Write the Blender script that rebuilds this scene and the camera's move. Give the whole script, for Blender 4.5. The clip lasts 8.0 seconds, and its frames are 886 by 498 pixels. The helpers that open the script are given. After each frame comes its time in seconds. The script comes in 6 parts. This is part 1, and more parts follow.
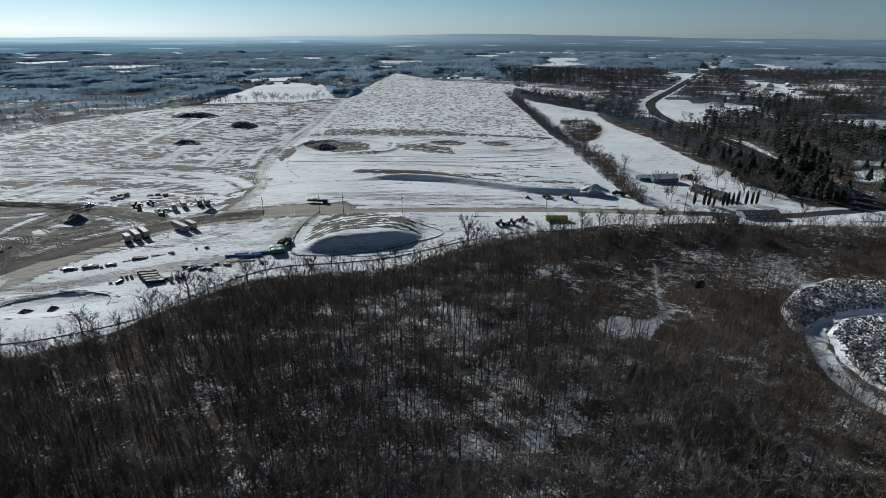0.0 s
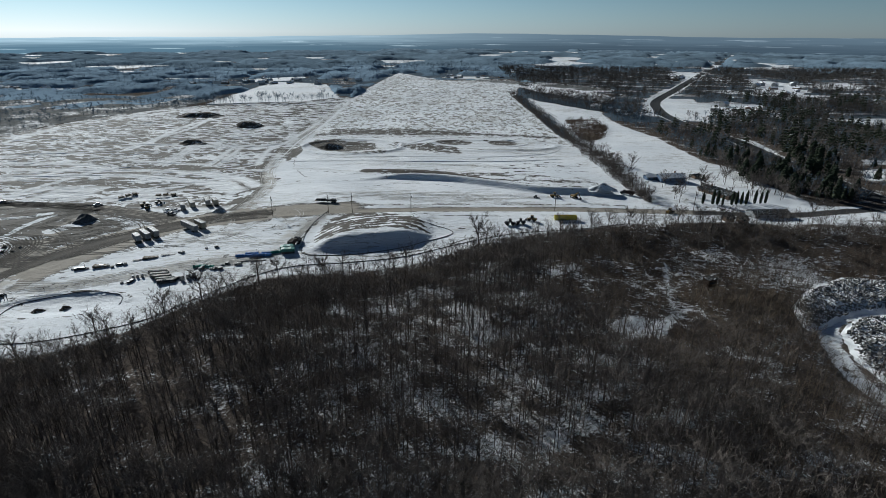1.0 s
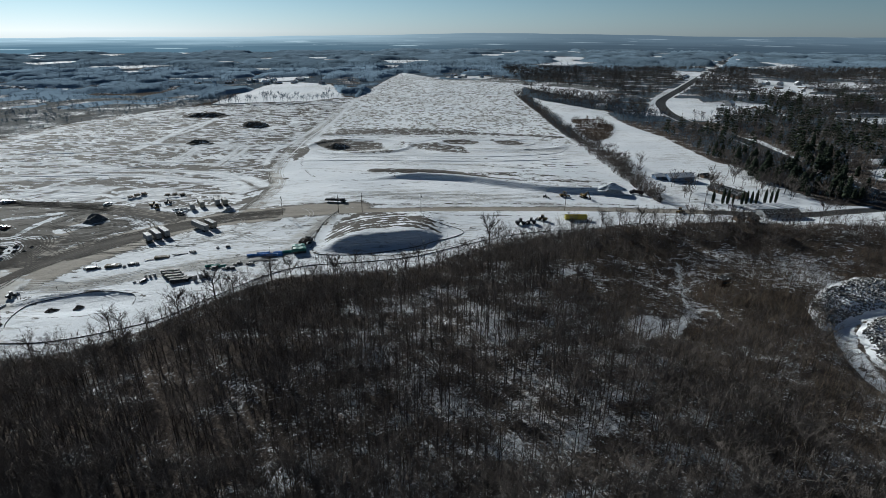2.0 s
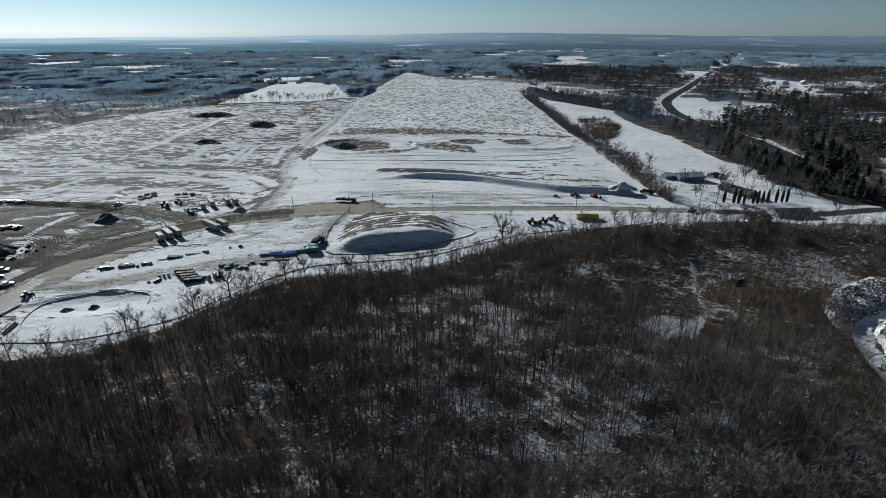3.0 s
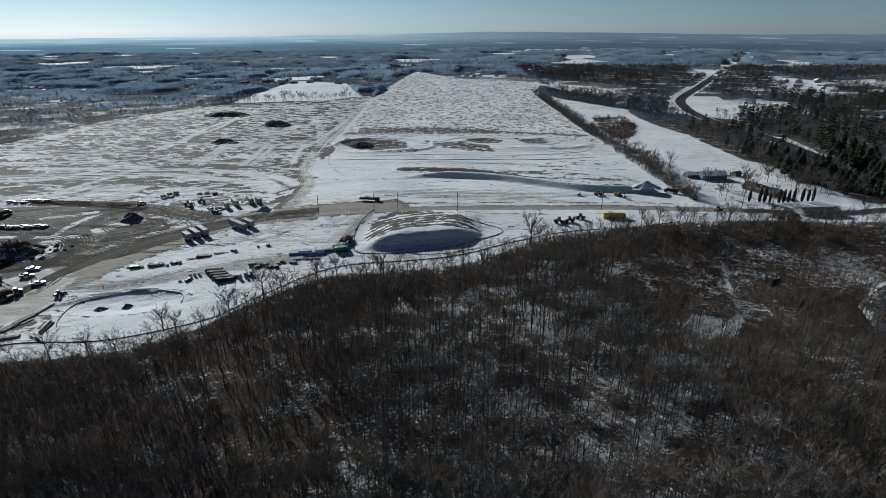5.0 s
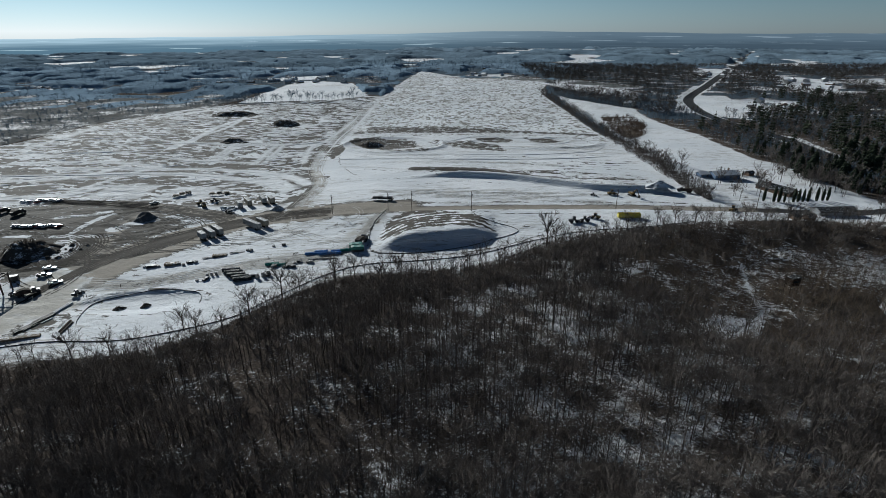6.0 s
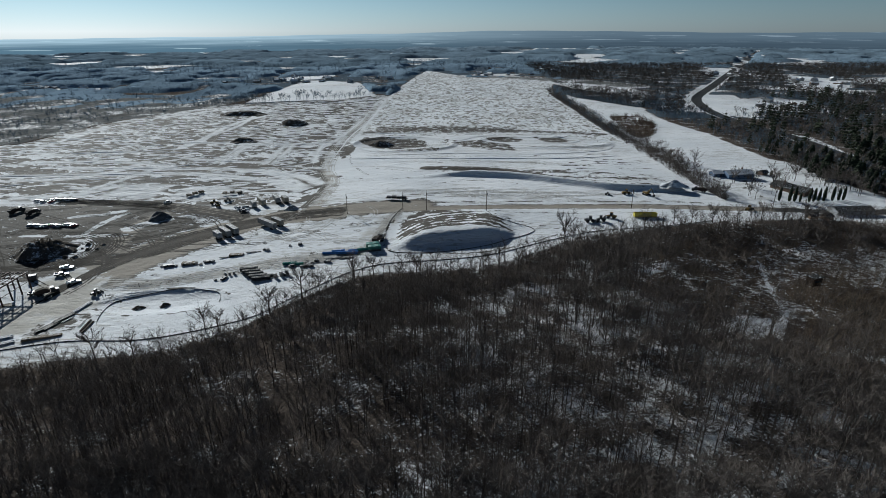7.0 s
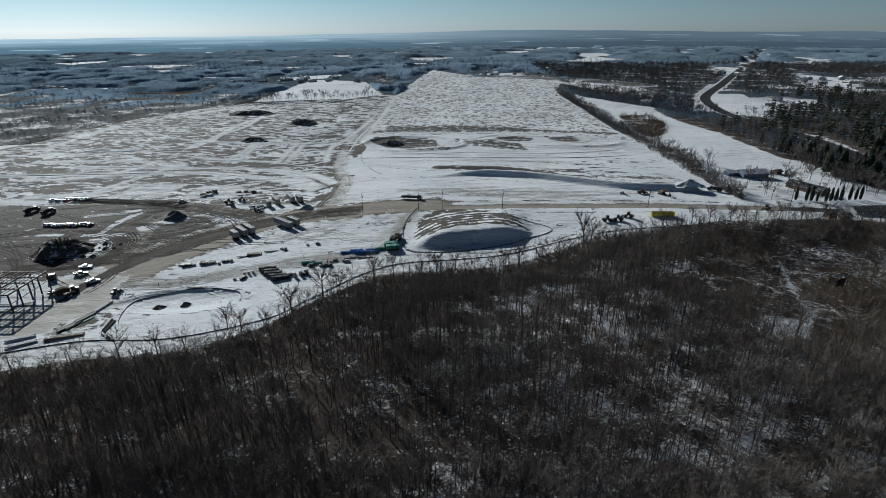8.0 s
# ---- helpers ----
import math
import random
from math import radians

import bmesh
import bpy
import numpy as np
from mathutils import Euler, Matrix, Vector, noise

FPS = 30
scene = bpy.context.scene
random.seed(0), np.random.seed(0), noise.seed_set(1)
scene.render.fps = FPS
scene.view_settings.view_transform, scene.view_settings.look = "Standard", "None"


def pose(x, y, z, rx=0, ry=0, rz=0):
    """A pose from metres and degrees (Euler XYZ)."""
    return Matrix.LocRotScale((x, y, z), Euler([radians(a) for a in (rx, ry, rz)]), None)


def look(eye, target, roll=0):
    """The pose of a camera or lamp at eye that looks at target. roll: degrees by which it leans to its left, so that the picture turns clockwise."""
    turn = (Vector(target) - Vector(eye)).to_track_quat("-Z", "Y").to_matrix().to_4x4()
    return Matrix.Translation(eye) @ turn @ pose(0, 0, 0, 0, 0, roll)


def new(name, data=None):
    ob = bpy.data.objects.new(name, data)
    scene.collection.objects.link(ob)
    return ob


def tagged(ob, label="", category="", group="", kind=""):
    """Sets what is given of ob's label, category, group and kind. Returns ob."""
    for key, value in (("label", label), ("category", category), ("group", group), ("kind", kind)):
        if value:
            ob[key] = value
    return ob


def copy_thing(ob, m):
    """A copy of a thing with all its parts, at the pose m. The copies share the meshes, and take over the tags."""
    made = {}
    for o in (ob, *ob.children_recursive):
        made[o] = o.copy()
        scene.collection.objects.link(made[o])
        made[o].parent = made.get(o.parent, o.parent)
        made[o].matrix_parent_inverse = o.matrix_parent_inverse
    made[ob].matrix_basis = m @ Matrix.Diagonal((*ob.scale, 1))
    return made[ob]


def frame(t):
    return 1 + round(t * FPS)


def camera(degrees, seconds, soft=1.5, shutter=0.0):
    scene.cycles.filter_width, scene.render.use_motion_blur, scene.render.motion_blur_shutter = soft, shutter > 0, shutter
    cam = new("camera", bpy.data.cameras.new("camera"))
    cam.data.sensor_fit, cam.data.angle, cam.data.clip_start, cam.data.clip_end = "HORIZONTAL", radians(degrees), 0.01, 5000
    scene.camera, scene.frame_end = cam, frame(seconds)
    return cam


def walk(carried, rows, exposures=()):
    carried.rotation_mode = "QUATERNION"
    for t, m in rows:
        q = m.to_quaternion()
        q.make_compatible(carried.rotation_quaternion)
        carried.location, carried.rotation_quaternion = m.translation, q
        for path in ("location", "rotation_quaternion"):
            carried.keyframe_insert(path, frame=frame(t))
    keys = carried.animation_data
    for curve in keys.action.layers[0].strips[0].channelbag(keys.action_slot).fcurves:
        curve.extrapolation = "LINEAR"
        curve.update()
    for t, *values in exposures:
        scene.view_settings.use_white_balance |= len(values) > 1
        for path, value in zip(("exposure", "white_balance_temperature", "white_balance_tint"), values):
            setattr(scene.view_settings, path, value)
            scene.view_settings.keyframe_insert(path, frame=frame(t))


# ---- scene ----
cam = camera(80.0, 8.0, 0.3)
PATH = [
    (0, (-0.876, -0.297, 97.637), (-1.154, 18.210, 90.061), 0.47),
    (0.5, (-2.888, -0.256, 97.547), (-3.194, 18.248, 89.965), 0.42),
    (1, (-5.041, -0.204, 97.452), (-5.378, 18.297, 89.864), 0.37),
    (1.5, (-7.330, -0.142, 97.351), (-7.699, 18.357, 89.759), 0.33),
    (3, (-14.964, 0.109, 97.019), (-15.440, 18.600, 89.413), 0.19),
    (3.5, (-17.751, 0.214, 96.898), (-18.267, 18.703, 89.288), 0.14),
    (4, (-20.657, 0.330, 96.772), (-21.213, 18.815, 89.158), 0.10),
    (4.5, (-23.678, 0.456, 96.641), (-24.275, 18.938, 89.022), 0.05),
    (6, (-33.429, 0.898, 96.217), (-34.157, 19.369, 88.583), -0.07),
    (6.5, (-36.910, 1.067, 96.065), (-37.684, 19.534, 88.425), -0.11),
    (7, (-40.510, 1.246, 95.908), (-41.328, 19.708, 88.262), -0.16),
    (7.5, (-44.229, 1.436, 95.747), (-45.093, 19.893, 88.092), -0.19),
    (8, (-48.072, 1.636, 95.580), (-48.982, 20.088, 87.917), -0.23),
]
walk(cam, [(t, look(eye, target, roll)) for t, eye, target, roll in PATH], [(0, 0.06, 5830, 4), (8, -0.09, 5830, 4)])

# ---- world, sun ----
SUN_AZ, SUN_EL = math.radians(-38.6), math.radians(23.0)   # clockwise from +y
world = bpy.data.worlds.new("winter_sky")
scene.world = world
world.use_nodes = True
wn = world.node_tree.nodes
sky = wn.new("ShaderNodeTexSky")
sky.sky_type, sky.sun_disc = "NISHITA", False
sky.sun_elevation, sky.sun_rotation = SUN_EL, SUN_AZ
sky.altitude, sky.air_density, sky.dust_density, sky.ozone_density = 300, 1.0, 0.12, 3.0
wn["Background"].inputs["Strength"].default_value = 0.0182
grey = wn.new("ShaderNodeRGBToBW")
thin_cloud = wn.new("ShaderNodeMix")
thin_cloud.data_type, thin_cloud.blend_type = "RGBA", "MULTIPLY"
thin_cloud.inputs[0].default_value = 1.0
thin_cloud.inputs[7].default_value = (0.68, 0.97, 1.27, 1)
veil = wn.new("ShaderNodeMix")
veil.data_type = "RGBA"
veil.inputs[0].default_value = 0.58
wl = world.node_tree.links
depth = wn.new("ShaderNodeGamma")
depth.inputs[1].default_value = 1.5
wl.new(sky.outputs["Color"], depth.inputs[0])
wl.new(depth.outputs[0], grey.inputs[0])
wl.new(grey.outputs[0], thin_cloud.inputs[6])
wl.new(depth.outputs[0], veil.inputs[6])
wl.new(thin_cloud.outputs[2], veil.inputs[7])
wl.new(veil.outputs[2], wn["Background"].inputs["Color"])
sun = new("sun", bpy.data.lights.new("sun", "SUN"))
sun.data.energy, sun.data.angle, sun.data.color = 4.95, math.radians(0.53), (1.0, 0.95, 0.87)
sun_way = Vector((math.sin(SUN_AZ) * math.cos(SUN_EL), math.cos(SUN_AZ) * math.cos(SUN_EL), math.sin(SUN_EL)))
sun.rotation_euler = (-sun_way).to_track_quat("-Z", "Y").to_euler()
sun.location = sun_way * 800



# ---- material helpers ----
def material(name):
    m = bpy.data.materials.new(name)
    m.use_nodes = True
    return m, m.node_tree.nodes, m.node_tree.links, m.node_tree.nodes["Principled BSDF"]


def noise_node(nodes, links, co, scale, detail=4.0, rough=0.55, distort=0.0):
    n = nodes.new("ShaderNodeTexNoise")
    n.inputs["Scale"].default_value, n.inputs["Detail"].default_value = scale, detail
    n.inputs["Roughness"].default_value, n.inputs["Distortion"].default_value = rough, distort
    links.new(co, n.inputs["Vector"])
    return n.outputs["Fac"]


def ramp(nodes, links, fac, lo, hi, a=0.0, b=1.0):
    n = nodes.new("ShaderNodeMapRange")
    n.interpolation_type = "SMOOTHSTEP"
    for key, v in zip(("From Min", "From Max", "To Min", "To Max"), (lo, hi, a, b)):
        n.inputs[key].default_value = v
    links.new(fac, n.inputs["Value"])
    return n.outputs["Result"]


def calc(nodes, links, op, a, b):
    n = nodes.new("ShaderNodeMath")
    n.operation = op
    for i, v in enumerate((a, b)):
        if isinstance(v, (int, float)):
            n.inputs[i].default_value = v
        else:
            links.new(v, n.inputs[i])
    return n.outputs[0]


def blend(nodes, links, fac, a, b):
    n = nodes.new("ShaderNodeMix")
    n.data_type = "RGBA"
    if isinstance(fac, (int, float)):
        n.inputs[0].default_value = fac
    else:
        links.new(fac, n.inputs[0])
    for i, v in ((6, a), (7, b)):
        if isinstance(v, tuple):
            n.inputs[i].default_value = (*v, 1)
        else:
            links.new(v, n.inputs[i])
    return n.outputs[2]


def spaced(nodes, links, co, sx, sy, sz=1.0, turn=0.0):
    n = nodes.new("ShaderNodeMapping")
    n.inputs["Scale"].default_value = (sx, sy, sz)
    n.inputs["Rotation"].default_value = (0, 0, turn)
    links.new(co, n.inputs["Vector"])
    return n.outputs["Vector"]


def bumped(nodes, links, bsdf, height, strength, distance):
    n = nodes.new("ShaderNodeBump")
    n.inputs["Strength"].default_value, n.inputs["Distance"].default_value = strength, distance
    links.new(height, n.inputs["Height"])
    links.new(n.outputs["Normal"], bsdf.inputs["Normal"])


def plain(name, colour, rough=0.6, metal=0.0, vary=0.25, scale=1.5, grain=8.0, snow=0.0):
    """A surface with stains at two scales, and, where asked, thin snow on its upward faces."""
    m, nodes, links, bsdf = material(name)
    co = nodes.new("ShaderNodeTexCoord").outputs["Object"]
    big = noise_node(nodes, links, co, scale, 3.0)
    small = noise_node(nodes, links, co, grain, 5.0, 0.6)
    both = calc(nodes, links, "ADD", calc(nodes, links, "MULTIPLY", big, 0.6), calc(nodes, links, "MULTIPLY", small, 0.4))
    dark = tuple(c * (1 - vary) for c in colour)
    light = tuple(min(0.95, c * (1 + vary)) for c in colour)
    col = blend(nodes, links, ramp(nodes, links, both, 0.3, 0.7), dark, light)
    if snow:
        up = nodes.new("ShaderNodeSeparateXYZ")
        links.new(nodes.new("ShaderNodeNewGeometry").outputs["Normal"], up.inputs[0])
        cover = calc(nodes, links, "MULTIPLY", ramp(nodes, links, up.outputs["Z"], 0.55, 0.85), ramp(nodes, links, both, 0.62 - 0.4 * snow, 0.72 - 0.4 * snow))
        col = blend(nodes, links, cover, col, (0.8, 0.81, 0.83))
    links.new(col, bsdf.inputs["Base Color"])
    bsdf.inputs["Roughness"].default_value, bsdf.inputs["Metallic"].default_value = rough, metal
    bsdf.inputs["Specular IOR Level"].default_value = 0.5 if rough < 0.6 else 0.1
    return m


def bark(name, dark, light, scale=0.15):
    """Bark and twigs: each stem has its own shade."""
    m, nodes, links, bsdf = material(name)
    geo = nodes.new("ShaderNodeNewGeometry")
    co = nodes.new("ShaderNodeTexCoord").outputs["Object"]
    n = noise_node(nodes, links, co, scale, 3.0)
    f = calc(nodes, links, "ADD", calc(nodes, links, "MULTIPLY", geo.outputs["Random Per Island"], 0.5), calc(nodes, links, "MULTIPLY", ramp(nodes, links, n, 0.3, 0.7), 0.5))
    links.new(blend(nodes, links, f, dark, light), bsdf.inputs["Base Color"])
    bsdf.inputs["Roughness"].default_value = 0.9
    bsdf.inputs["Specular IOR Level"].default_value = 0.0
    return m


# ---- the lie of the land ----
def ease(v):
    v = np.clip(v, 0, 1)
    return v * v * (3 - 2 * v)


def off_line(x, y, pts):
    """How far each place lies from a broken line."""
    best = np.full(x.shape, 1e9)
    for (ax, ay), (bx, by) in zip(pts, pts[1:]):
        dx, dy = bx - ax, by - ay
        k = np.clip(((x - ax) * dx + (y - ay) * dy) / (dx * dx + dy * dy), 0, 1)
        best = np.minimum(best, np.hypot(x - ax - k * dx, y - ay - k * dy))
    return best


def inside(x, y, pts, soft):
    """1 within an outline, falling to 0 across its edge."""
    odd = np.zeros(x.shape, bool)
    for (ax, ay), (bx, by) in zip(pts, pts[1:] + pts[:1]):
        if ay != by:
            odd ^= ((ay > y) != (by > y)) & (x < (bx - ax) * (y - ay) / (by - ay) + ax)
    d = off_line(x, y, pts + pts[:1])
    return ease(0.5 + np.where(odd, d, -d) / (2 * soft))


def smooth_line(pts, n=6):
    """Rounds a broken line off."""
    p = [pts[0]] + list(pts) + [pts[-1]]
    out = []
    for i in range(1, len(p) - 2):
        a, b, c, d = (np.array(q, float) for q in p[i - 1:i + 3])
        for k in range(n):
            t = k / n
            out.append(tuple(0.5 * (2 * b + (c - a) * t + (2 * a - 5 * b + 4 * c - d) * t * t + (3 * b - a - 3 * c + d) * t ** 3)))
    return out + [tuple(map(float, pts[-1]))]


MAIN_ROAD = smooth_line([(315.3, 335.1), (272.6, 321.9), (228.4, 311), (194.8, 303.5), (148.1, 302.8), (99.8, 299), (52.3, 297.9), (-0.7, 295.7), (-49.8, 292), (-85.2, 288.1), (-114, 285.6), (-141.1, 281.1), (-166.4, 273.1), (-187.2, 260.8), (-202.5, 243), (-213.4, 223)])
HIGHWAY = smooth_line([(322, 255), (296, 295), (281.5, 333.3), (277, 357), (276, 405), (273, 440), (274.3, 480), (275, 540), (266, 603.3), (262.6, 668.3), (271, 737.3), (297, 816), (388, 972), (543, 1257), (770, 1677), (992, 2090), (1500, 3000)])
SILT_LINE = smooth_line([(-212.2, 150.3), (-195.4, 156.2), (-180.9, 158.8), (-157.8, 157.9), (-139.6, 162.1), (-120.5, 171.2), (-111.6, 182.8), (-102.9, 194.1), (-91.2, 207.2), (-76.5, 216.2), (-52, 221), (-27.1, 228.3), (-0.1, 244.7), (28.9, 258.8), (59.6, 265.1), (93.1, 276.4)])
WOOD_EDGE = smooth_line([(-311.7, 111.1), (-212, 135.5), (-179.7, 143.8), (-150.5, 146.8), (-134.4, 154.1), (-121.4, 162.3), (-109.6, 178.1), (-88.1, 199.3), (-68.6, 206.3), (-39.9, 211.1), (-16, 222.2), (5, 238.7), (27.9, 251.8), (58.7, 261.3), (105.1, 274.6), (146.3, 281.6), (196.8, 284.4), (247.2, 284.3), (399.7, 291)])
BERM_SOUTH = smooth_line([(-134, 366.6), (-94.8, 354.6), (-64.4, 363.2), (-40.7, 366.6), (-8.5, 362.6), (22.9, 349.7), (57.8, 335.2), (95.4, 335.3)])
BERM_NORTH = smooth_line([(-68.6, 386.5), (-29.8, 385.5), (-0.5, 373.9), (26.8, 355.7)])
HEDGE = smooth_line([(85.8, 839.2), (98.6, 681.3), (105.2, 536.2), (109.2, 434), (113.2, 362.9), (118.7, 318.9)])
FIELD = [(-146.1, 528), (-155.7, 825.2), (-134, 1290), (-35, 1102), (10, 1112), (120, 1079), (86.8, 810.3), (96.5, 681.1), (103.2, 536.1), (105.3, 483.6), (66.5, 525.9), (-4.3, 531.9)]
GRADED = [(-476.9, 440.4), (-455.8, 490.2), (-442.5, 610.9), (-401.7, 695.8), (-353.8, 744.6), (-227.7, 772.9), (-165.2, 821.2), (-161, 622.1), (-156.9, 532.3), (-154.6, 427.3), (-135.9, 355.7), (-131.2, 304.7), (-191.6, 309.5), (-288.1, 318.2), (-507.7, 310.4), (-527.2, 415.9)]
YARD = [(-389.1, 304.6), (-248.2, 314.9), (-221.2, 304.6), (-200.1, 288.9), (-183.5, 278), (-197.9, 258.3), (-210.8, 240.2), (-211.5, 218.2), (-204.8, 201.9), (-190.1, 187.6), (-186, 169.7), (-203.9, 155.8), (-252.6, 143.7), (-312.5, 176.6), (-390.9, 237)]
STRIP = [(107.2, 830.4), (119.1, 802), (187, 712), (182, 660), (189, 600), (201, 544), (203, 490), (207, 420), (186.9, 384.7), (155.6, 403.1), (127.3, 397.2), (119.5, 475.7), (115.2, 569.6), (106.8, 649.1), (102.2, 764.8)]
BRUSH_ISLAND = [(128.2, 650.4), (163.7, 657.3), (169, 608), (148.4, 539.8), (123.7, 508.9), (119.5, 553.7)]
MARSH_FIELD = [(-353.5, 757.7), (-355, 1075), (-235, 988), (-187.9, 845.8), (-182.1, 818.6), (-227.7, 779.2)]
UPPER_STRIP = [(101, 1002), (159, 979), (225, 919), (241, 841), (209, 783), (175, 854), (137, 898)]
REEDS = smooth_line([(-34, 1122), (32, 1102), (96, 1063), (165, 1018), (235, 943)])
WHITE_FIELD = [(457.3, 678.4), (620, 660), (618.6, 599.5), (491.6, 612.5)]
RUBBLE_NORTH = [(135.3, 182.6), (140, 198), (156.5, 214.8), (179.1, 227.2), (221.4, 225), (255.8, 207.3), (188.3, 205.3), (164.1, 199.7), (151, 192.2)]
RUBBLE_SOUTH = [(222.6, 196.8), (184.6, 197.8), (161.5, 191.3), (148.6, 179.7), (140.9, 160.6), (140.9, 149.8), (146.4, 138.3), (223.8, 137)]
QUARRY_ROAD = smooth_line([(246.3, 203.7), (185.4, 201.7), (161.2, 196.3), (146.9, 187.1), (139.6, 175.3), (134, 160.5), (131.9, 146.5), (135.8, 136), (148.7, 117.2)])


def land(x, y):
    """The ground's height, without its small relief."""
    x, y = np.asarray(x, float), np.asarray(y, float)
    q = ease((560 - y) / 220)
    z = (1.5 - 4 * ease((x - 60) / 140) - 7 * ease((-x - 70) / 150)) * q - 3.2 * np.clip((290 - y) / 100, 0, 1)
    return z - 5 * ease((x - 40) / 60) * ease((275 - y) / 60) + 10 * ease((y - 550) / 500) * ease((x + 520) / 300)


def mound_height(x, y):
    u = (x + 45) / 30
    side = ease(1.12 - u * u)
    crest = 244 + 8 * u
    return 5.6 * side * np.where(y > crest, ease(1.03 - (y - crest) / 46), ease(1 - (crest - y) / 7.5))


def ground_z(x, y):
    x, y = np.asarray(x, float), np.asarray(y, float)
    z = land(x, y) + mound_height(x, y)
    d = off_line(x, y, BERM_SOUTH)
    z = z + 3.6 * ease(1.1 - d / 5.0) * ease((x + 80) / 50) + 1.0 * ease(1 - off_line(x, y, BERM_NORTH) / 7)
    z = z - 1.4 * ease(1.3 - np.hypot((x + 164) / 26, (y - 188) / 9.5))           # shallow basin by the wood
    z = z + 0.8 * np.exp(-((np.hypot((x + 164) / 27, (y - 188) / 10.5) - 1) / 0.09) ** 2) * (y > 188)
    z = z - 2.4 * ease(1.25 - np.hypot((x + 98) / 40, (y - 478) / 28))            # dug basin in the field
    z = z + 1.6 * np.exp(-((np.hypot((x + 98) / 46, (y - 480) / 34) - 1) / 0.07) ** 2)
    z = z + 1.2 * np.exp(-((np.hypot((x - 30) / 60, (y - 492) / 26) - 1) / 0.08) ** 2)
    z = z - 0.3 * ease(1 - off_line(x, y, MAIN_ROAD) / 6)
    z = z - 1.5 * ease(1 - off_line(x, y, QUARRY_ROAD) / 9)
    return z


def axis(marks, end):
    """Coordinates that lie close in the middle and spread out to both ends. marks: (from, step) ..., last stop."""
    out = []
    for (a, step), (b, _) in zip(marks, marks[1:]):
        out += list(np.arange(a, b, step))
    out.append(marks[-1][0])
    step = marks[-2][1]
    while out[-1] < end:
        step *= 1.13
        out.append(out[-1] + step)
    return out


def both_ways(marks, low, high):
    right = axis(marks, high)
    left, step = [], marks[0][1]
    v = right[0]
    while v > low:
        step *= 1.13
        v -= step
        left.append(v)
    return np.array(left[::-1] + right)


def mesh_from(name, verts, faces, mats, smooth=False, face_mats=None):
    """A mesh from arrays of places and of triangles or quads."""
    me = bpy.data.meshes.new(name)
    verts, faces = np.asarray(verts, np.float32), np.asarray(faces, np.int32)
    k = faces.shape[1]
    me.vertices.add(len(verts)), me.loops.add(faces.size), me.polygons.add(len(faces))
    me.vertices.foreach_set("co", verts.ravel())
    me.loops.foreach_set("vertex_index", faces.ravel())
    me.polygons.foreach_set("loop_start", np.arange(0, faces.size, k, dtype=np.int32))
    if smooth:
        me.polygons.foreach_set("use_smooth", np.ones(len(faces), bool))
    for m in mats:
        me.materials.append(m)
    if face_mats is not None:
        me.polygons.foreach_set("material_index", np.asarray(face_mats, np.int32))
    me.update(calc_edges=True)
    return me


def clumps(x, y, size, seed):
    """A slow random field, 0 to 1."""
    r = np.random.default_rng(seed)
    v = np.zeros(np.shape(x))
    for _ in range(7):
        a, f, p = r.uniform(0, 6.28), r.uniform(0.5, 1.6) / size, r.uniform(0, 6.28)
        v = v + np.sin((x * np.cos(a) + y * np.sin(a)) * f * 6.28 + p)
    return ease(0.5 + v / 7)


# ---- the ground, one sheet to the horizon ----
gx = both_ways([(-520, 3.0), (-300, 1.75), (225, 3.2), (520, 3.0)], -6500, 6500)
gy = both_ways([(70, 1.65), (385, 2.6), (600, 6.5), (1150, 14.0)], -900, 6200)
X, Y = np.meshgrid(gx, gy)
X, Y = X.ravel(), Y.ravel()
rough = np.random.default_rng(4).normal(0, 0.03, X.shape)
Z = ground_z(X, Y) + rough * (np.hypot(X, Y) < 700)
# ploughed ridges and wheel ruts
stub_mask = inside(X, Y, FIELD, 5)
grade_mask = inside(X, Y, GRADED, 4)
Z += np.random.default_rng(8).normal(0, 0.2, X.shape) * (mound_height(X, Y) > 0.4) * (Y > 243 + 8 * (X + 45) / 30)
Z += 0.12 * grade_mask * np.sin(Y / 1.9 + 2 * np.sin(X / 23)) + 0.08 * stub_mask * np.sin(Y / 1.4)

MUD = np.zeros(X.shape)


def smear(pts, width, amount=1.0, curve=True):
    """Bare soil along a line."""
    global MUD
    line = smooth_line(pts) if curve and len(pts) > 2 else pts
    xs, ys = [p[0] for p in line], [p[1] for p in line]
    near = (X > min(xs) - 40) & (X < max(xs) + 40) & (Y > min(ys) - 40) & (Y < max(ys) + 40)
    d = off_line(X[near], Y[near], line)
    MUD[near] = np.maximum(MUD[near], amount * ease(1.0 - (d - width * 0.3) / (width * 0.55)))


def bare(pts, amount=1.0, soft=3.0):
    global MUD
    MUD = np.maximum(MUD, amount * inside(X, Y, pts, soft))


def clean(pts, width):
    """Unbroken snow along a line."""
    global MUD, grade_mask
    k = 1 - 0.95 * ease(1.4 - off_line(X, Y, smooth_line(pts) if len(pts) > 2 else pts) / width)
    MUD, grade_mask = MUD * k, grade_mask * k


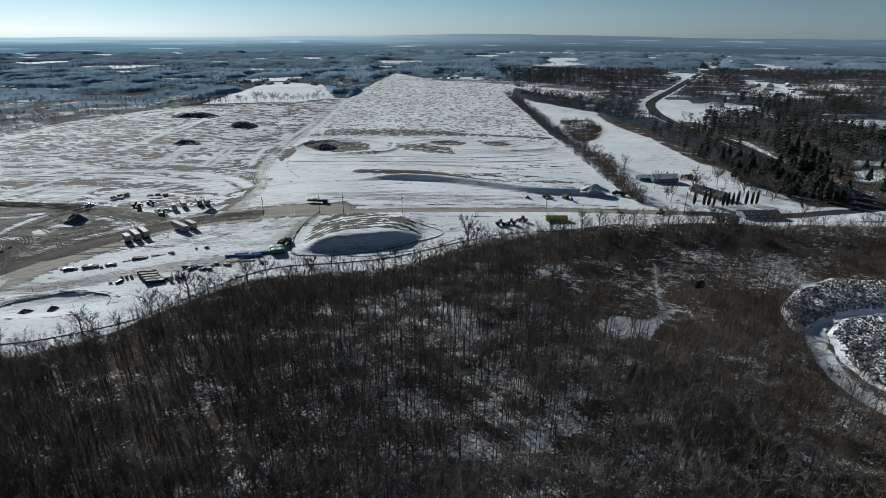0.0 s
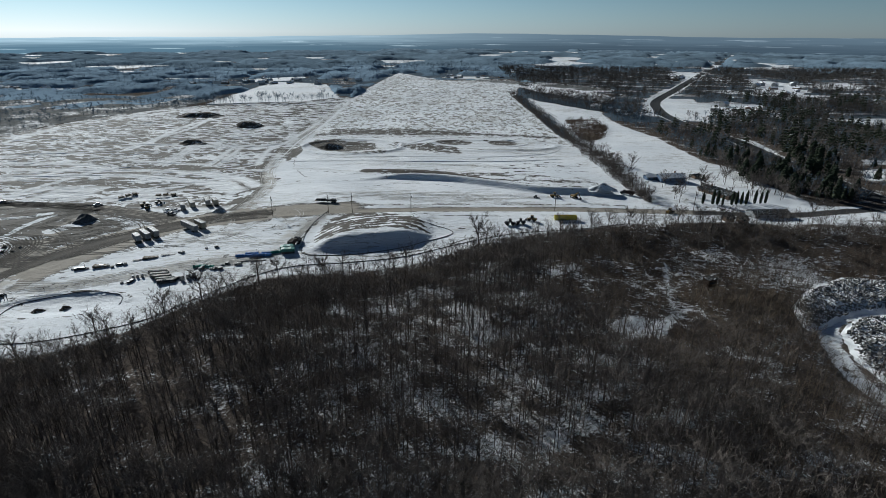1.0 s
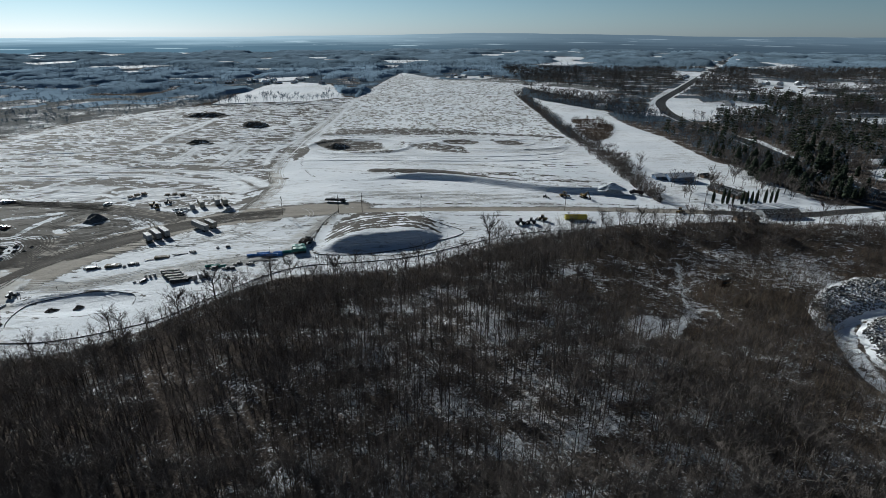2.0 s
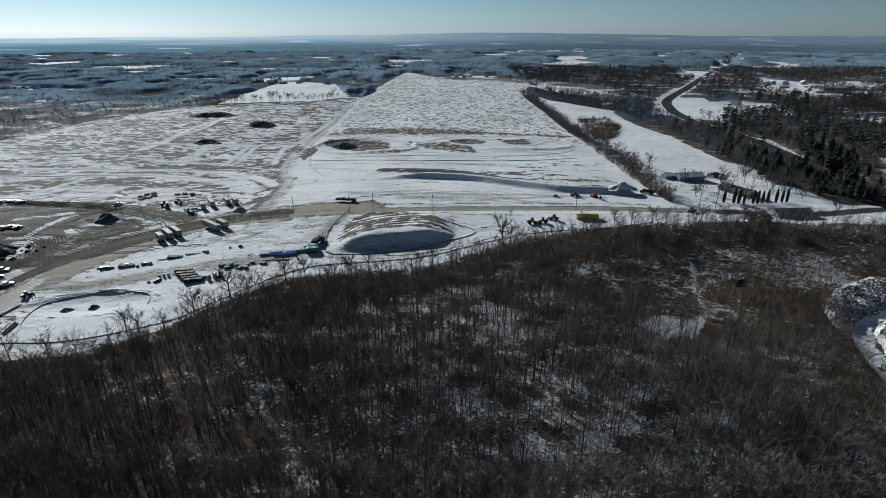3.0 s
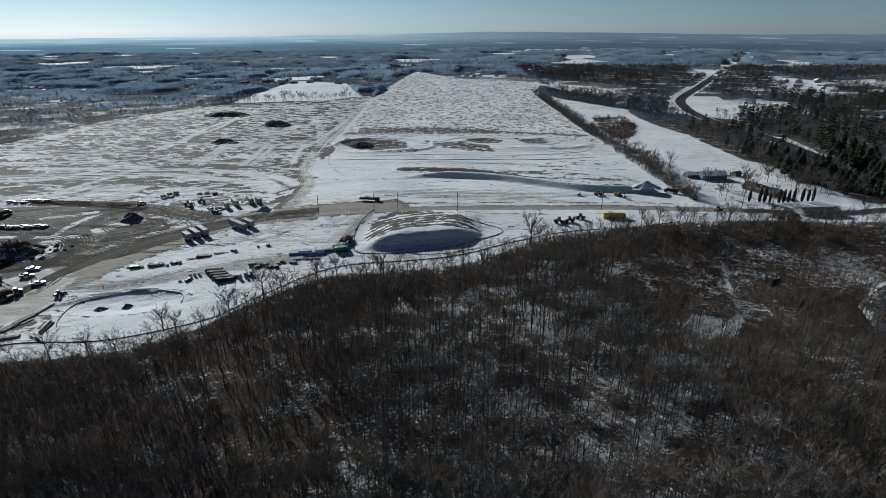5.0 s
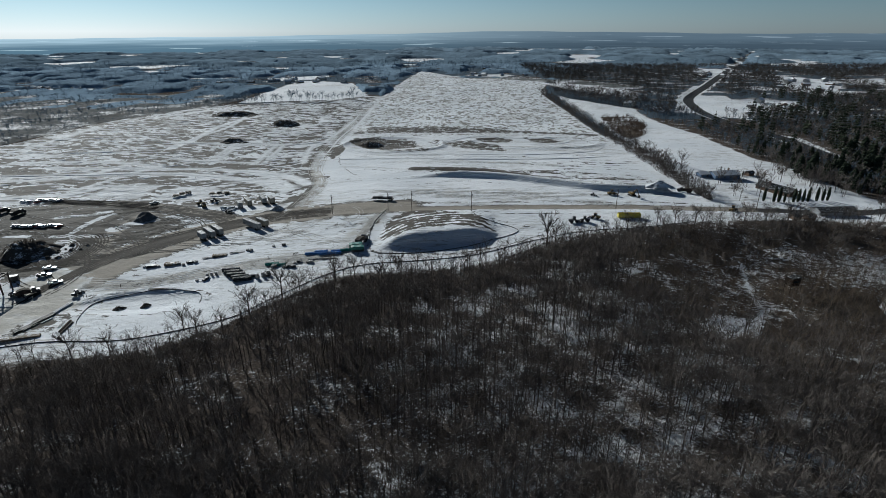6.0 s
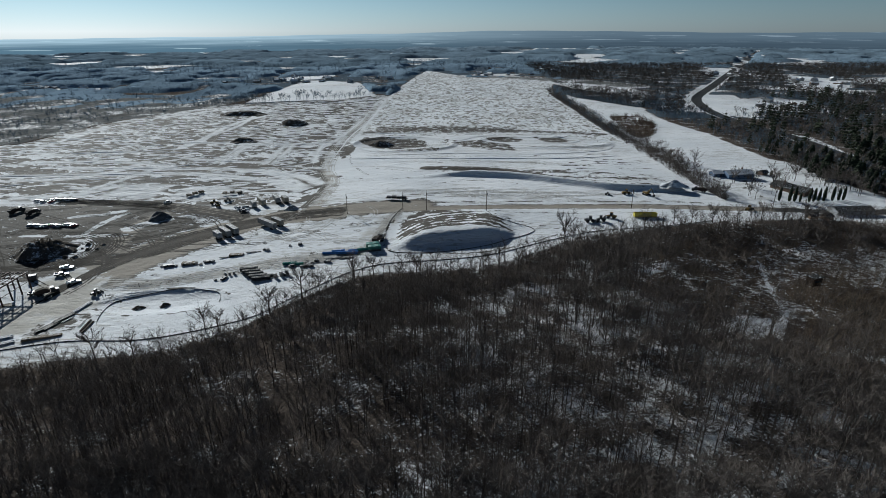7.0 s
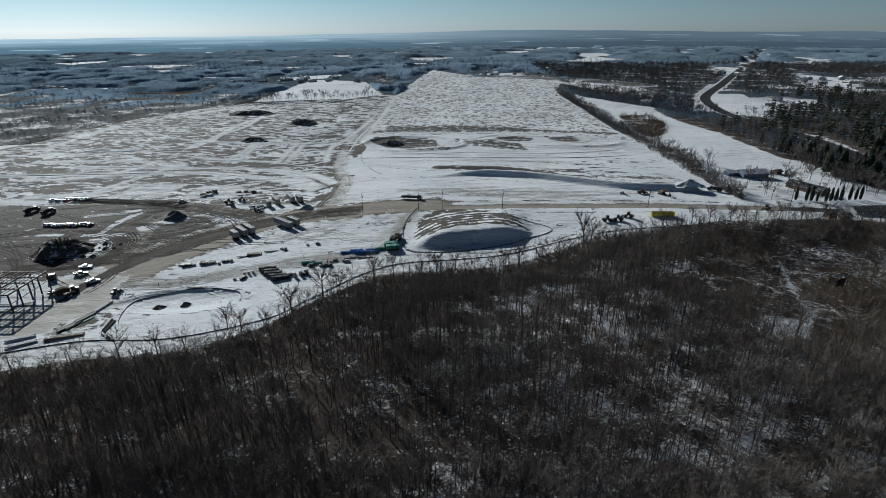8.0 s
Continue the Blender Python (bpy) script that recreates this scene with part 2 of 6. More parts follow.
HAUL = smooth_line([(-70, 296), (-116, 289), (-141, 284), (-158, 276), (-170, 266), (-180, 253), (-189, 240), (-197, 228), (-203, 214), (-206, 202), (-213, 191), (-227, 170)])
bare(YARD, 0.74, 9)
MUD *= 1 - 0.6 * ease((222 - Y) / 24) * ease((-205 - X) / 12)
smear(MAIN_ROAD, 7.5, 1.0, False)
smear([(-100, 276), (-140, 272), (-170, 258), (-195, 238), (-205, 205), (-200, 180)], 46, 0.37)
smear([(-205, 200), (-172, 206), (-130, 219), (-92, 232)], 18, 0.34)
smear([(-114, 285.6), (-141.1, 280.4), (-166.4, 271.1), (-189.1, 255.7), (-205.2, 234.8), (-215.1, 210.9)], 20, 0.85)
smear(HAUL, 24, 0.8, False)
smear([(-288.1, 313.4), (-252.5, 314.1), (-221.3, 309.5), (-192.4, 298.4), (-164.5, 282.1)], 12, 0.95)
smear([(-200.1, 206.9), (-172.6, 205), (-151.4, 210.8), (-129.2, 218.3), (-105.2, 222.9), (-89.5, 231), (-85.8, 250), (-83.5, 270), (-77.3, 284.3)], 7, 0.42)
smear([(-130.1, 285), (-129.4, 321.5), (-132.8, 355.5), (-145.3, 389.9), (-151.6, 427.2), (-154.7, 476.5), (-155, 534.3), (-158.1, 622.3), (-160.9, 728.9), (-162.3, 825.3)], 9, 0.5)
smear([(-137.2, 297), (-135.6, 336.8), (-142.1, 368.9), (-153.5, 397.1), (-159.6, 436.1), (-162.7, 493.6)], 4, 0.8)
smear([(-132, 368.4), (-182.5, 382.6), (-247.3, 380.1), (-290.6, 368.3), (-357.2, 342.3)], 7, 0.66)
smear([(-247.3, 380.1), (-259.4, 426.7), (-268.5, 486.3), (-297.4, 571.2), (-324.4, 670.3)], 6, 0.75)
smear(BERM_SOUTH, 6, 0.36, False)
smear(BERM_NORTH, 12, 0.72, False)
smear([(-140.3, 541), (-89.3, 552.1), (-24.7, 557.5), (17.6, 553.3), (95, 537.8)], 12, 0.62)
smear([(-133.3, 521.8), (-64.3, 527.8), (25.9, 529.7), (97.1, 511.7)], 4, 0.55)
smear([(-164 + 28 * math.cos(k * math.pi / 8), 188 + 11 * math.sin(k * math.pi / 8)) for k in range(17)], 1.6, 0.6)
bare([(-139, 538), (-138, 582), (-63, 584), (17, 573), (16, 541)], 0.62, 9)
bare([(-143, 490), (-142, 518), (-124, 514), (-80, 506), (-70, 480), (-100, 468), (-124, 472)], 0.7, 6)
bare([(-123, 453), (-101, 466), (-70, 476), (-59, 452), (-87, 444), (-116, 446)], 0.7, 5)
bare([(-70, 493), (-55, 505), (-1, 497), (7, 447), (-20, 455), (-45, 470)], 0.62, 7)
bare([(-27, 513), (-14, 520), (16, 510), (10, 493), (-16, 491)], 0.68, 4)
bare([(24, 516), (54, 518), (59, 501), (49, 490), (31, 494)], 0.68, 4)
bare([(-74, 381), (-60, 393), (-26, 391), (19, 363), (0, 368), (-25, 375)], 0.62, 5)
for k in range(14):
    px, py = 20 + 61 * ((k * 0.618) % 1), 384 + 3.4 * k
    smear([(px, py), (px + 18, py - 1), (px + 30, py - 3)], 1.6, 0.62)
for pts, w in (([(-115, 489), (-52, 478), (20, 473), (75, 472)], 1.4),
               ([(-115, 391), (-70, 376), (-29, 384), (12, 379)], 1.4),
               ([(6, 408), (39, 398), (63, 409)], 1.6),
               ([(-70, 339), (-37, 352), (-6, 346)], 1.4),
               ([(24, 381), (55, 391), (80, 390)], 1.4),
               ([(-66, 540), (-3, 549), (59, 538), (90, 476)], 1.6),
               ([(-144, 475), (-132, 412), (-111, 370)], 1.8),
               ([(-85, 320), (-42, 314), (7, 321)], 1.2)):
    smear(pts, w, 0.62)
smear([(-73, 427), (-3.2, 430.7), (77, 440.7)], 3, 0.5)
smear([(-62.9, 406.2), (-2.9, 407.8), (57.2, 412.2), (87, 405.3)], 3, 0.45)
# graded ground: dark scraped pads, and lanes where the snow lies clean
for pad in ([(-241, 411), (-238, 434), (-206, 435), (-206, 419)], [(-197, 419), (-185, 434), (-165, 418), (-167, 399)], [(-295, 378), (-275, 381), (-252, 371), (-261, 365), (-287, 367)],
            [(-318, 432), (-327, 461), (-289, 475), (-282, 449), (-297, 430)], [(-366, 414), (-342, 418), (-317, 430), (-312, 410), (-356, 401)], [(-350, 470), (-352, 500), (-318, 515), (-310, 480)],
            [(-196, 500), (-200, 540), (-172, 545), (-170, 505)], [(-390, 560), (-385, 600), (-330, 620), (-325, 585)], [(-265, 520), (-268, 560), (-240, 570), (-235, 525)]):
    bare(pad, 0.66, 3.5)
smear([(-440, 392), (-360, 396), (-267, 395), (-228, 397), (-175, 376), (-150, 353)], 5, 0.9)
smear([(-520, 345), (-400, 352), (-300, 365), (-250, 362), (-200, 352), (-165, 335)], 4, 0.75)
smear([(-523, 394), (-400, 425), (-336, 444), (-265, 422), (-205, 414), (-160, 402)], 3.5, 0.8)
smear([(-460, 452), (-380, 474), (-302, 498), (-250, 491), (-203, 493), (-163, 503)], 4, 0.7)
smear([(-299, 420), (-291, 503), (-283, 569), (-293, 658)], 6, 0.8)
smear([(-442, 495), (-435, 610), (-395, 693), (-342, 736), (-227, 766)], 8, 0.5)
smear([(-420, 560), (-330, 575), (-240, 590), (-165, 600)], 4, 0.7)
smear([(-400, 640), (-300, 665), (-200, 690)], 5, 0.7)
for pts, w in (([(-244, 413), (-247, 486)], 2.6), ([(-238, 413), (-242, 487)], 2.6), ([(-203, 417), (-208, 488)], 2.6), ([(-196, 417), (-200, 488)], 2.6),
               ([(-360, 400), (-273, 402), (-241, 404), (-190, 392), (-159, 373), (-141, 352)], 5), ([(-420, 372), (-299, 385), (-267, 388), (-235, 385), (-175, 365), (-152, 344)], 5),
               ([(-304, 420), (-297, 503), (-289, 569), (-299, 658)], 3), ([(-160, 400), (-171, 470), (-163, 514), (-161, 620)], 3), ([(-149, 400), (-158, 470), (-160, 520)], 2.4),
               ([(-432, 525), (-426, 567), (-404, 632), (-364, 688), (-329, 707)], 6), ([(-300, 490), (-200, 485), (-165, 495)], 3.5), ([(-385, 446), (-336, 452), (-264, 430), (-205, 421)], 3),
               ([(-140, 530), (-60, 534), (60, 530), (100, 515)], 5), ([(-66, 475), (-45, 500), (-20, 524), (30, 522), (64, 506), (50, 488), (0, 488), (-25, 500)], 2.6),
               ([(-141, 475), (-125, 445), (-90, 436), (-50, 440), (20, 440), (75, 455), (92, 480)], 3.5)):
    clean(pts, w)
for pts, w in (([(-278, 404), (-243, 402), (-209, 398), (-175, 376), (-148, 344)], 3.2),
               ([(-258, 389), (-221, 384), (-184, 366), (-151, 335)], 2.6),
               ([(-374, 366), (-335, 371), (-310, 400), (-302, 443), (-294, 498)], 4),
               ([(-404, 414), (-333, 421), (-284, 411)], 4),
               ([(-379, 438), (-416, 447), (-430, 467), (-428, 507), (-431, 650), (-354, 720)], 3.5),
               ([(-294, 498), (-300, 590), (-284, 645)], 4),
               ([(-302, 343), (-293, 372), (-282, 407)], 3),
               ([(-338, 323), (-303, 333), (-286, 355)], 4),
               ([(-145, 468), (-138, 447), (-118, 436)], 2.5),
               ([(-156, 400), (-128, 394), (-128, 419)], 3)):
    clean(pts, w)
for pad in ([(-313, 422), (-331, 458), (-286, 471), (-278, 418)],
            [(-286, 494), (-294, 524), (-242, 537), (-231, 500)],
            [(-271, 404), (-153, 403), (-157, 416), (-278, 418)],
            [(-386, 380), (-347, 384), (-352, 395), (-396, 392)],
            [(-251, 374), (-185, 358), (-151, 328), (-206, 350)],
            [(-472, 606), (-416, 636), (-373, 608), (-421, 558)],
            [(-395, 468), (-370, 496), (-351, 478), (-370, 448)],
            [(-166, 472), (-152, 500), (-137, 462), (-139, 420)]):
    bare(pad, 0.7, 3.0)
for patch in ([(-286, 324), (-281, 358), (-250, 359), (-247, 326)], [(-237, 324), (-235, 355), (-208, 356), (-188, 332), (-205, 325)]):
    k = inside(X, Y, patch, 3)
    grade_mask *= 1 - 0.75 * k
    MUD *= 1 - 0.8 * k
bare([(-76.9, 247.5), (-75.3, 275.5), (-63.6, 287.5), (-45.8, 290), (-27.7, 282.1), (-15.4, 264.5), (-18.3, 253.3), (-47.3, 249), (-68.9, 240)], 0.68, 5)
MUD = MUD + (mound_height(X, Y) > 0.25) * (Y > 246 + 8 * (X + 45) / 30) * (0.22 * np.sin((Y - 0.27 * X + 0.012 * (X + 45) ** 2) / 0.95) + 0.12 * np.sin((Y - 0.2 * X) / 3.1))
smear([(-113, 296.1), (-61.8, 301.5), (-1.8, 305.3), (58.1, 307.1), (107.7, 308.7)], 3, 0.5)
smear([(-26.7, 285.1), (-21.6, 278.3), (-1.4, 265.8), (14.8, 257.9)], 1.6, 0.6)
smear([(-23.7, 285.8), (-1.6, 284.9), (46.5, 285.5), (58.3, 286)], 1.6, 0.6)
smear([(-79.2, 273.2), (-81.8, 249.2), (-75.7, 230.7), (-61, 227.8), (-37.1, 229.4), (-13.1, 239.4), (6.8, 253.9)], 1.5, 0.7)
smear([(145.9, 321.7), (143.7, 341.7), (147.5, 357.8), (165.4, 381.3)], 5, 0.4)
smear([(158.1, 300.9), (147.9, 319.8), (139.8, 323.6)], 5, 0.4)
smear(QUARRY_ROAD, 5, 0.36, False)
smear(SILT_LINE, 1.2, 0.4, False)
LOT = [(-232, 206), (-226, 223), (-203, 212), (-190, 187), (-198, 177), (-206, 160), (-218, 159), (-233, 176), (-226, 186)]
PACKED = np.maximum(0.85 * inside(X, Y, LOT, 7), 0.5 * ease(1.5 - off_line(X, Y, smooth_line([(-205, 200), (-172, 206), (-130, 219), (-92, 232), (-86, 255), (-80, 284)])) / 8))
MUD *= 1 - 0.75 * inside(X, Y, LOT, 5)
for pts, w in (([(-255, 259), (-240, 260), (-225, 262)], 1.6),
               ([(-248, 262), (-248, 282), (-244, 295)], 1.6),
               ([(-272, 288), (-258, 292), (-249, 299)], 2.2),
               ([(-239, 228), (-234, 234), (-235, 243), (-243, 251)], 5),
               ([(-228, 270), (-223, 278), (-215, 285)], 4),
               ([(-280, 258), (-268, 259)], 1.3)):
    clean(pts, w)
# rows of raked soil behind the long bank
rake = inside(X, Y, [(-66, 372), (-30, 378), (5, 372), (30, 357), (60, 343), (98, 342), (100, 372), (60, 380), (20, 388), (-20, 396), (-64, 394)], 5)
MUD = np.maximum(MUD, rake * (0.47 + 0.1 * np.sin(Y / 2.4 + X / 40)))
GRAVEL = np.maximum.reduce([0.9 * ease(1.5 - off_line(X, Y, HAUL) / 11), 0.75 * ease(1.5 - off_line(X, Y, smooth_line([(-220, 301), (-225, 287), (-226, 270), (-222, 254), (-218, 233), (-220, 220)])) / 5),
                            ease(1.6 - off_line(X, Y, MAIN_ROAD) / 3.4) * ease((160 - X) / 40),
                            ease(1.5 - off_line(X, Y, smooth_line([(-114, 285.6), (-141.1, 280.4), (-166.4, 271.1), (-189.1, 255.7), (-205.2, 234.8), (-215.1, 210.9)])) / 11),
                            ease(1.5 - off_line(X, Y, smooth_line([(-288.1, 313.4), (-252.5, 314.1), (-221.3, 309.5), (-192.4, 298.4), (-164.5, 282.1)])) / 4.5),
                            ease(1.4 - off_line(X, Y, smooth_line([(-130.1, 285), (-129.4, 321.5), (-132.8, 355.5), (-145.3, 389.9), (-151.6, 427.2)])) / 4)])

# woodland floor: the wood before the site, and the brushy slope beside it
edge_y = np.interp(X, [p[0] for p in WOOD_EDGE], [p[1] for p in WOOD_EDGE])
LITTER_HAZE = ease((edge_y - Y + 8) / 8) * (1 - inside(X, Y, [(-390.9, 237), (-312.5, 176.6), (-252.6, 143.7), (-212.1, 147.3), (-211.8, 117.8), (-387.2, 89.7)], 10))
LITTER_HAZE *= 0.94 + 0.24 * ease((-25 - X) / 70) + 0.08 * ease((X - 30) / 30) + 0.1 * ease((X - 100) / 30) * ease((Y - 190) / 25) - 0.02 * ease((45 - np.abs(X - 5)) / 30) * ease((150 - Y) / 40) + 0.15 * ease((X - 55) / 20) * ease((185 - Y) / 20)
LITTER_HAZE = np.where(LITTER_HAZE > 0.3, LITTER_HAZE + 0.22 * ease((edge_y - Y) / 6) * ease((34 - edge_y + Y) / 20), LITTER_HAZE)
LITTER_HAZE = np.minimum(LITTER_HAZE, 1.13)
BRUSH = ease((X - 42 + 18 * np.sin(Y / 27)) / 30) * LITTER_HAZE * ease((Y - 175) / 20)
FOOTPATHS = ([(97.8, 235.6), (96.1, 228.8), (90.0, 209.6), (86.5, 196.7), (86.1, 188.4), (91.4, 191.8), (96.9, 191.8)], [(86.1, 188.4), (77.0, 175.3), (70.2, 165.7)], [(97.4, 192.8), (98.0, 186.1), (98.4, 179.7)])
GLADE = [(53.4, 170.0), (63.2, 179.2), (73.0, 179.2), (82.9, 185.4), (70.0, 168.7), (60.3, 161.9)]
for pts, w in (*((pts, 0.9) for pts in FOOTPATHS),
               (QUARRY_ROAD, 3.2)):
    LITTER_HAZE *= 1 - (0.68 if w < 3 else 0.95) * ease(1.4 - off_line(X, Y, pts) / w)
for pts in (GLADE, [(-0.2, 167.2), (5.7, 171.4), (11.9, 163.4), (5.9, 157.3)]):
    LITTER_HAZE *= 1 - 0.68 * inside(X, Y, pts, 5)
for pts in (RUBBLE_NORTH, RUBBLE_SOUTH):
    LITTER_HAZE *= 1 - inside(X, Y, pts, 2)

# far country: woods' floor everywhere that is not an open field
FAR_FIELDS = ((290, 600, 2700, 3250), (1480, 2500, 2950, 4000), (-1880, -1590, 2200, 2330), (-1270, -950, 3450, 3650), (-960, -420, 4600, 4900), (795, 920, 2230, 2360), (855, 1065, 1690, 1750),
              (-1450, -1250, 2180, 2270), (-440, -330, 1100, 1200), (-20, 60, 1120, 1190), (540, 600, 930, 990), (600, 660, 1010, 1040), (1100, 1700, 4200, 4700), (-2600, -1900, 3600, 3750), (-640, -520, 2150, 2300),
              (-820, -640, 930, 975), (-880, -760, 1350, 1420), (430, 560, 1130, 1200), (300, 420, 690, 790), (640, 720, 780, 815), (430, 500, 900, 925))
chance = random.Random(23)
for _ in range(130):
    fy = 900 * math.exp(chance.random() * 1.6)
    fx = chance.uniform(-1.0, 1.0) * fy * 0.95
    if fx > 0.45 * fy or chance.random() < 0.55:
        fw, fd = chance.uniform(0.02, 0.11) * fy, chance.uniform(0.012, 0.035) * fy
        if not (-380 < fx < 120 and fy < 1300) and not (fy < 1700 and chance.random() < 0.6):
            FAR_FIELDS += ((fx, fx + fw, fy, fy + fd),)


def far_field(x, y, soft):
    v = np.zeros(np.shape(x))
    for x0, x1, y0, y1 in FAR_FIELDS:
        w = 0.09 * (x1 - x0) * np.sin(y / (0.13 * (y1 - y0)) + x0)
        v = np.maximum(v, ease(0.5 + np.minimum(np.minimum(x - x0 + w, x1 + w - x), np.minimum(y - y0, y1 - y)) / (2 * soft)))
    return v


SITE = [(-560, 320), (-320, 140), (-214, 140), (0, 230), (108, 277), (200, 292), (330, 304), (300, 316), (226, 325), (215, 430), (115, 530), (-158, 560), (-560, 450)]


CLEARINGS = ([(306.9, 830.6), (357.2, 834.1), (299.9, 635.2), (274.2, 662.7), (276.3, 726.5)], [(228, 680), (285.2, 829.1), (356.8, 952.6), (369.2, 953.6), (308.6, 860.7), (277.8, 787.5), (258, 685)],
             [(614.2, 1174.8), (637, 1109.6), (629.2, 1021.5), (525.4, 831), (499, 829.1), (497.9, 874.1), (497.4, 925.1)], [(277.3, 553), (292, 526.9), (285, 476.9), (280, 440), (268, 440), (266, 499.7), (266, 535)],
             [(318.3, 418), (346.8, 424), (324.4, 386), (303, 389)], [(500, 1330), (570, 1400), (600, 1400), (547.3, 1284.7), (461.6, 1141.9), (479.6, 1236.3)],
             [(685.2, 1083.6), (781.9, 1093.8), (709.6, 981.8), (631.4, 975.3)], [(555, 911.4), (570.2, 848.3), (538.3, 804.4), (503.9, 815.7)],
             [(198.9, 400), (214, 385.9), (214, 336.9), (196.6, 315), (173.7, 353.5), (180.6, 383.6)], [(344.9, 456), (368.4, 452), (360.9, 437), (336.5, 438)])


def open_land(x, y):
    """1 on fields, roads and the building site, 0 under the far woods."""
    return np.maximum.reduce([inside(x, y, FIELD, 5), inside(x, y, GRADED, 4), inside(x, y, STRIP, 6), inside(x, y, MARSH_FIELD, 8), inside(x, y, WHITE_FIELD, 8), inside(x, y, UPPER_STRIP, 6), inside(x, y, YARD, 8),
                              inside(x, y, SITE, 6), far_field(x, y, 8), ease(1.6 - off_line(x, y, HIGHWAY) / (6 + 3.5 * ease((y - 600) / 120)))] +
                             [inside(x, y, pts, 5) for pts in CLEARINGS] + [inside(x, y, [(-178, 500), (-118, 500), (-126, 812), (-182, 818)], 4)])


OPEN = open_land(X, Y)
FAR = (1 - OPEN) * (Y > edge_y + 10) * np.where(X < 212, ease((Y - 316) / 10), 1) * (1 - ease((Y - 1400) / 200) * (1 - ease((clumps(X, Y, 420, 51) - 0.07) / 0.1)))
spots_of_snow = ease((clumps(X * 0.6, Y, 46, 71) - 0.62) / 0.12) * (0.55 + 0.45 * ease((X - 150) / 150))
# values over 1.16 give the far floor its painted haze colour
LITTER_HAZE = np.maximum(LITTER_HAZE, FAR * (1.4 + 0.3 * ease((clumps(X, Y, 110, 31) - 0.15) / 0.25)) * (1 - 0.5 * spots_of_snow * (Y > 640)))
LITTER_HAZE = np.maximum(LITTER_HAZE, inside(X, Y, BRUSH_ISLAND, 5))
marsh_mask = ease((-330 - X) / 50) * ease((1000 - Y) / 160) * (Y > 300) * (1 - OPEN)
LITTER_HAZE = np.where(marsh_mask > 0.4, 1.14, LITTER_HAZE)
LITTER_HAZE = np.where((LITTER_HAZE > 1.1) & (X > 160) & (X < 560) & (Y > 315) & (Y < 640), 1.14, LITTER_HAZE)
BRUSH = np.maximum(BRUSH, inside(X, Y, BRUSH_ISLAND, 5))
BRUSH = np.maximum(BRUSH, 1.9 * marsh_mask * (0.72 + 0.28 * clumps(X, Y, 70, 63)))
reed_mask = ease(1.6 - off_line(X, Y, REEDS) / 26)
LITTER_HAZE, BRUSH = np.maximum(LITTER_HAZE * (1 - (reed_mask > 0.3)), reed_mask), np.maximum(BRUSH, 1.6 * reed_mask)
hedge_wide = np.interp(Y, [320, 345, 390, 440, 480, 540, 640, 840], [4, 7, 19, 29, 23, 15, 11, 9])
hedge_x = np.interp(Y, [p[1] for p in HEDGE[::-1]], [p[0] for p in HEDGE[::-1]])
LITTER_HAZE = np.maximum(LITTER_HAZE, 0.92 * (Y > 318) * (Y < 850) * ease(1.3 - np.abs(X - hedge_x + 2 - hedge_wide / 2) / (hedge_wide / 2)))
TAR = ease(2.2 - off_line(X, Y, HIGHWAY) / 4.2)
TAR = np.maximum(TAR, 0.75 * ease(2.0 - off_line(X, Y, MAIN_ROAD) / 2.6) * ease((X - 118) / 30))

nx, ny = len(gx), len(gy)
corner = (np.arange(ny - 1)[:, None] * nx + np.arange(nx - 1)[None]).ravel()
ground_mesh = mesh_from("ground", np.stack([X, Y, Z], 1), np.stack([corner, corner + 1, corner + nx + 1, corner + nx], 1), [], True)
for key, values in (("mud", MUD), ("litter", LITTER_HAZE), ("brush", BRUSH), ("stubble", stub_mask), ("graded", grade_mask), ("tar", TAR), ("gravel", GRAVEL), ("packed", PACKED)):
    ground_mesh.attributes.new(key, "FLOAT", "POINT").data.foreach_set("value", values.astype(np.float32))
ground = tagged(new("ground", ground_mesh), "snow-covered ground with bare mud, tracks and leaf litter", "ground", kind="structure")


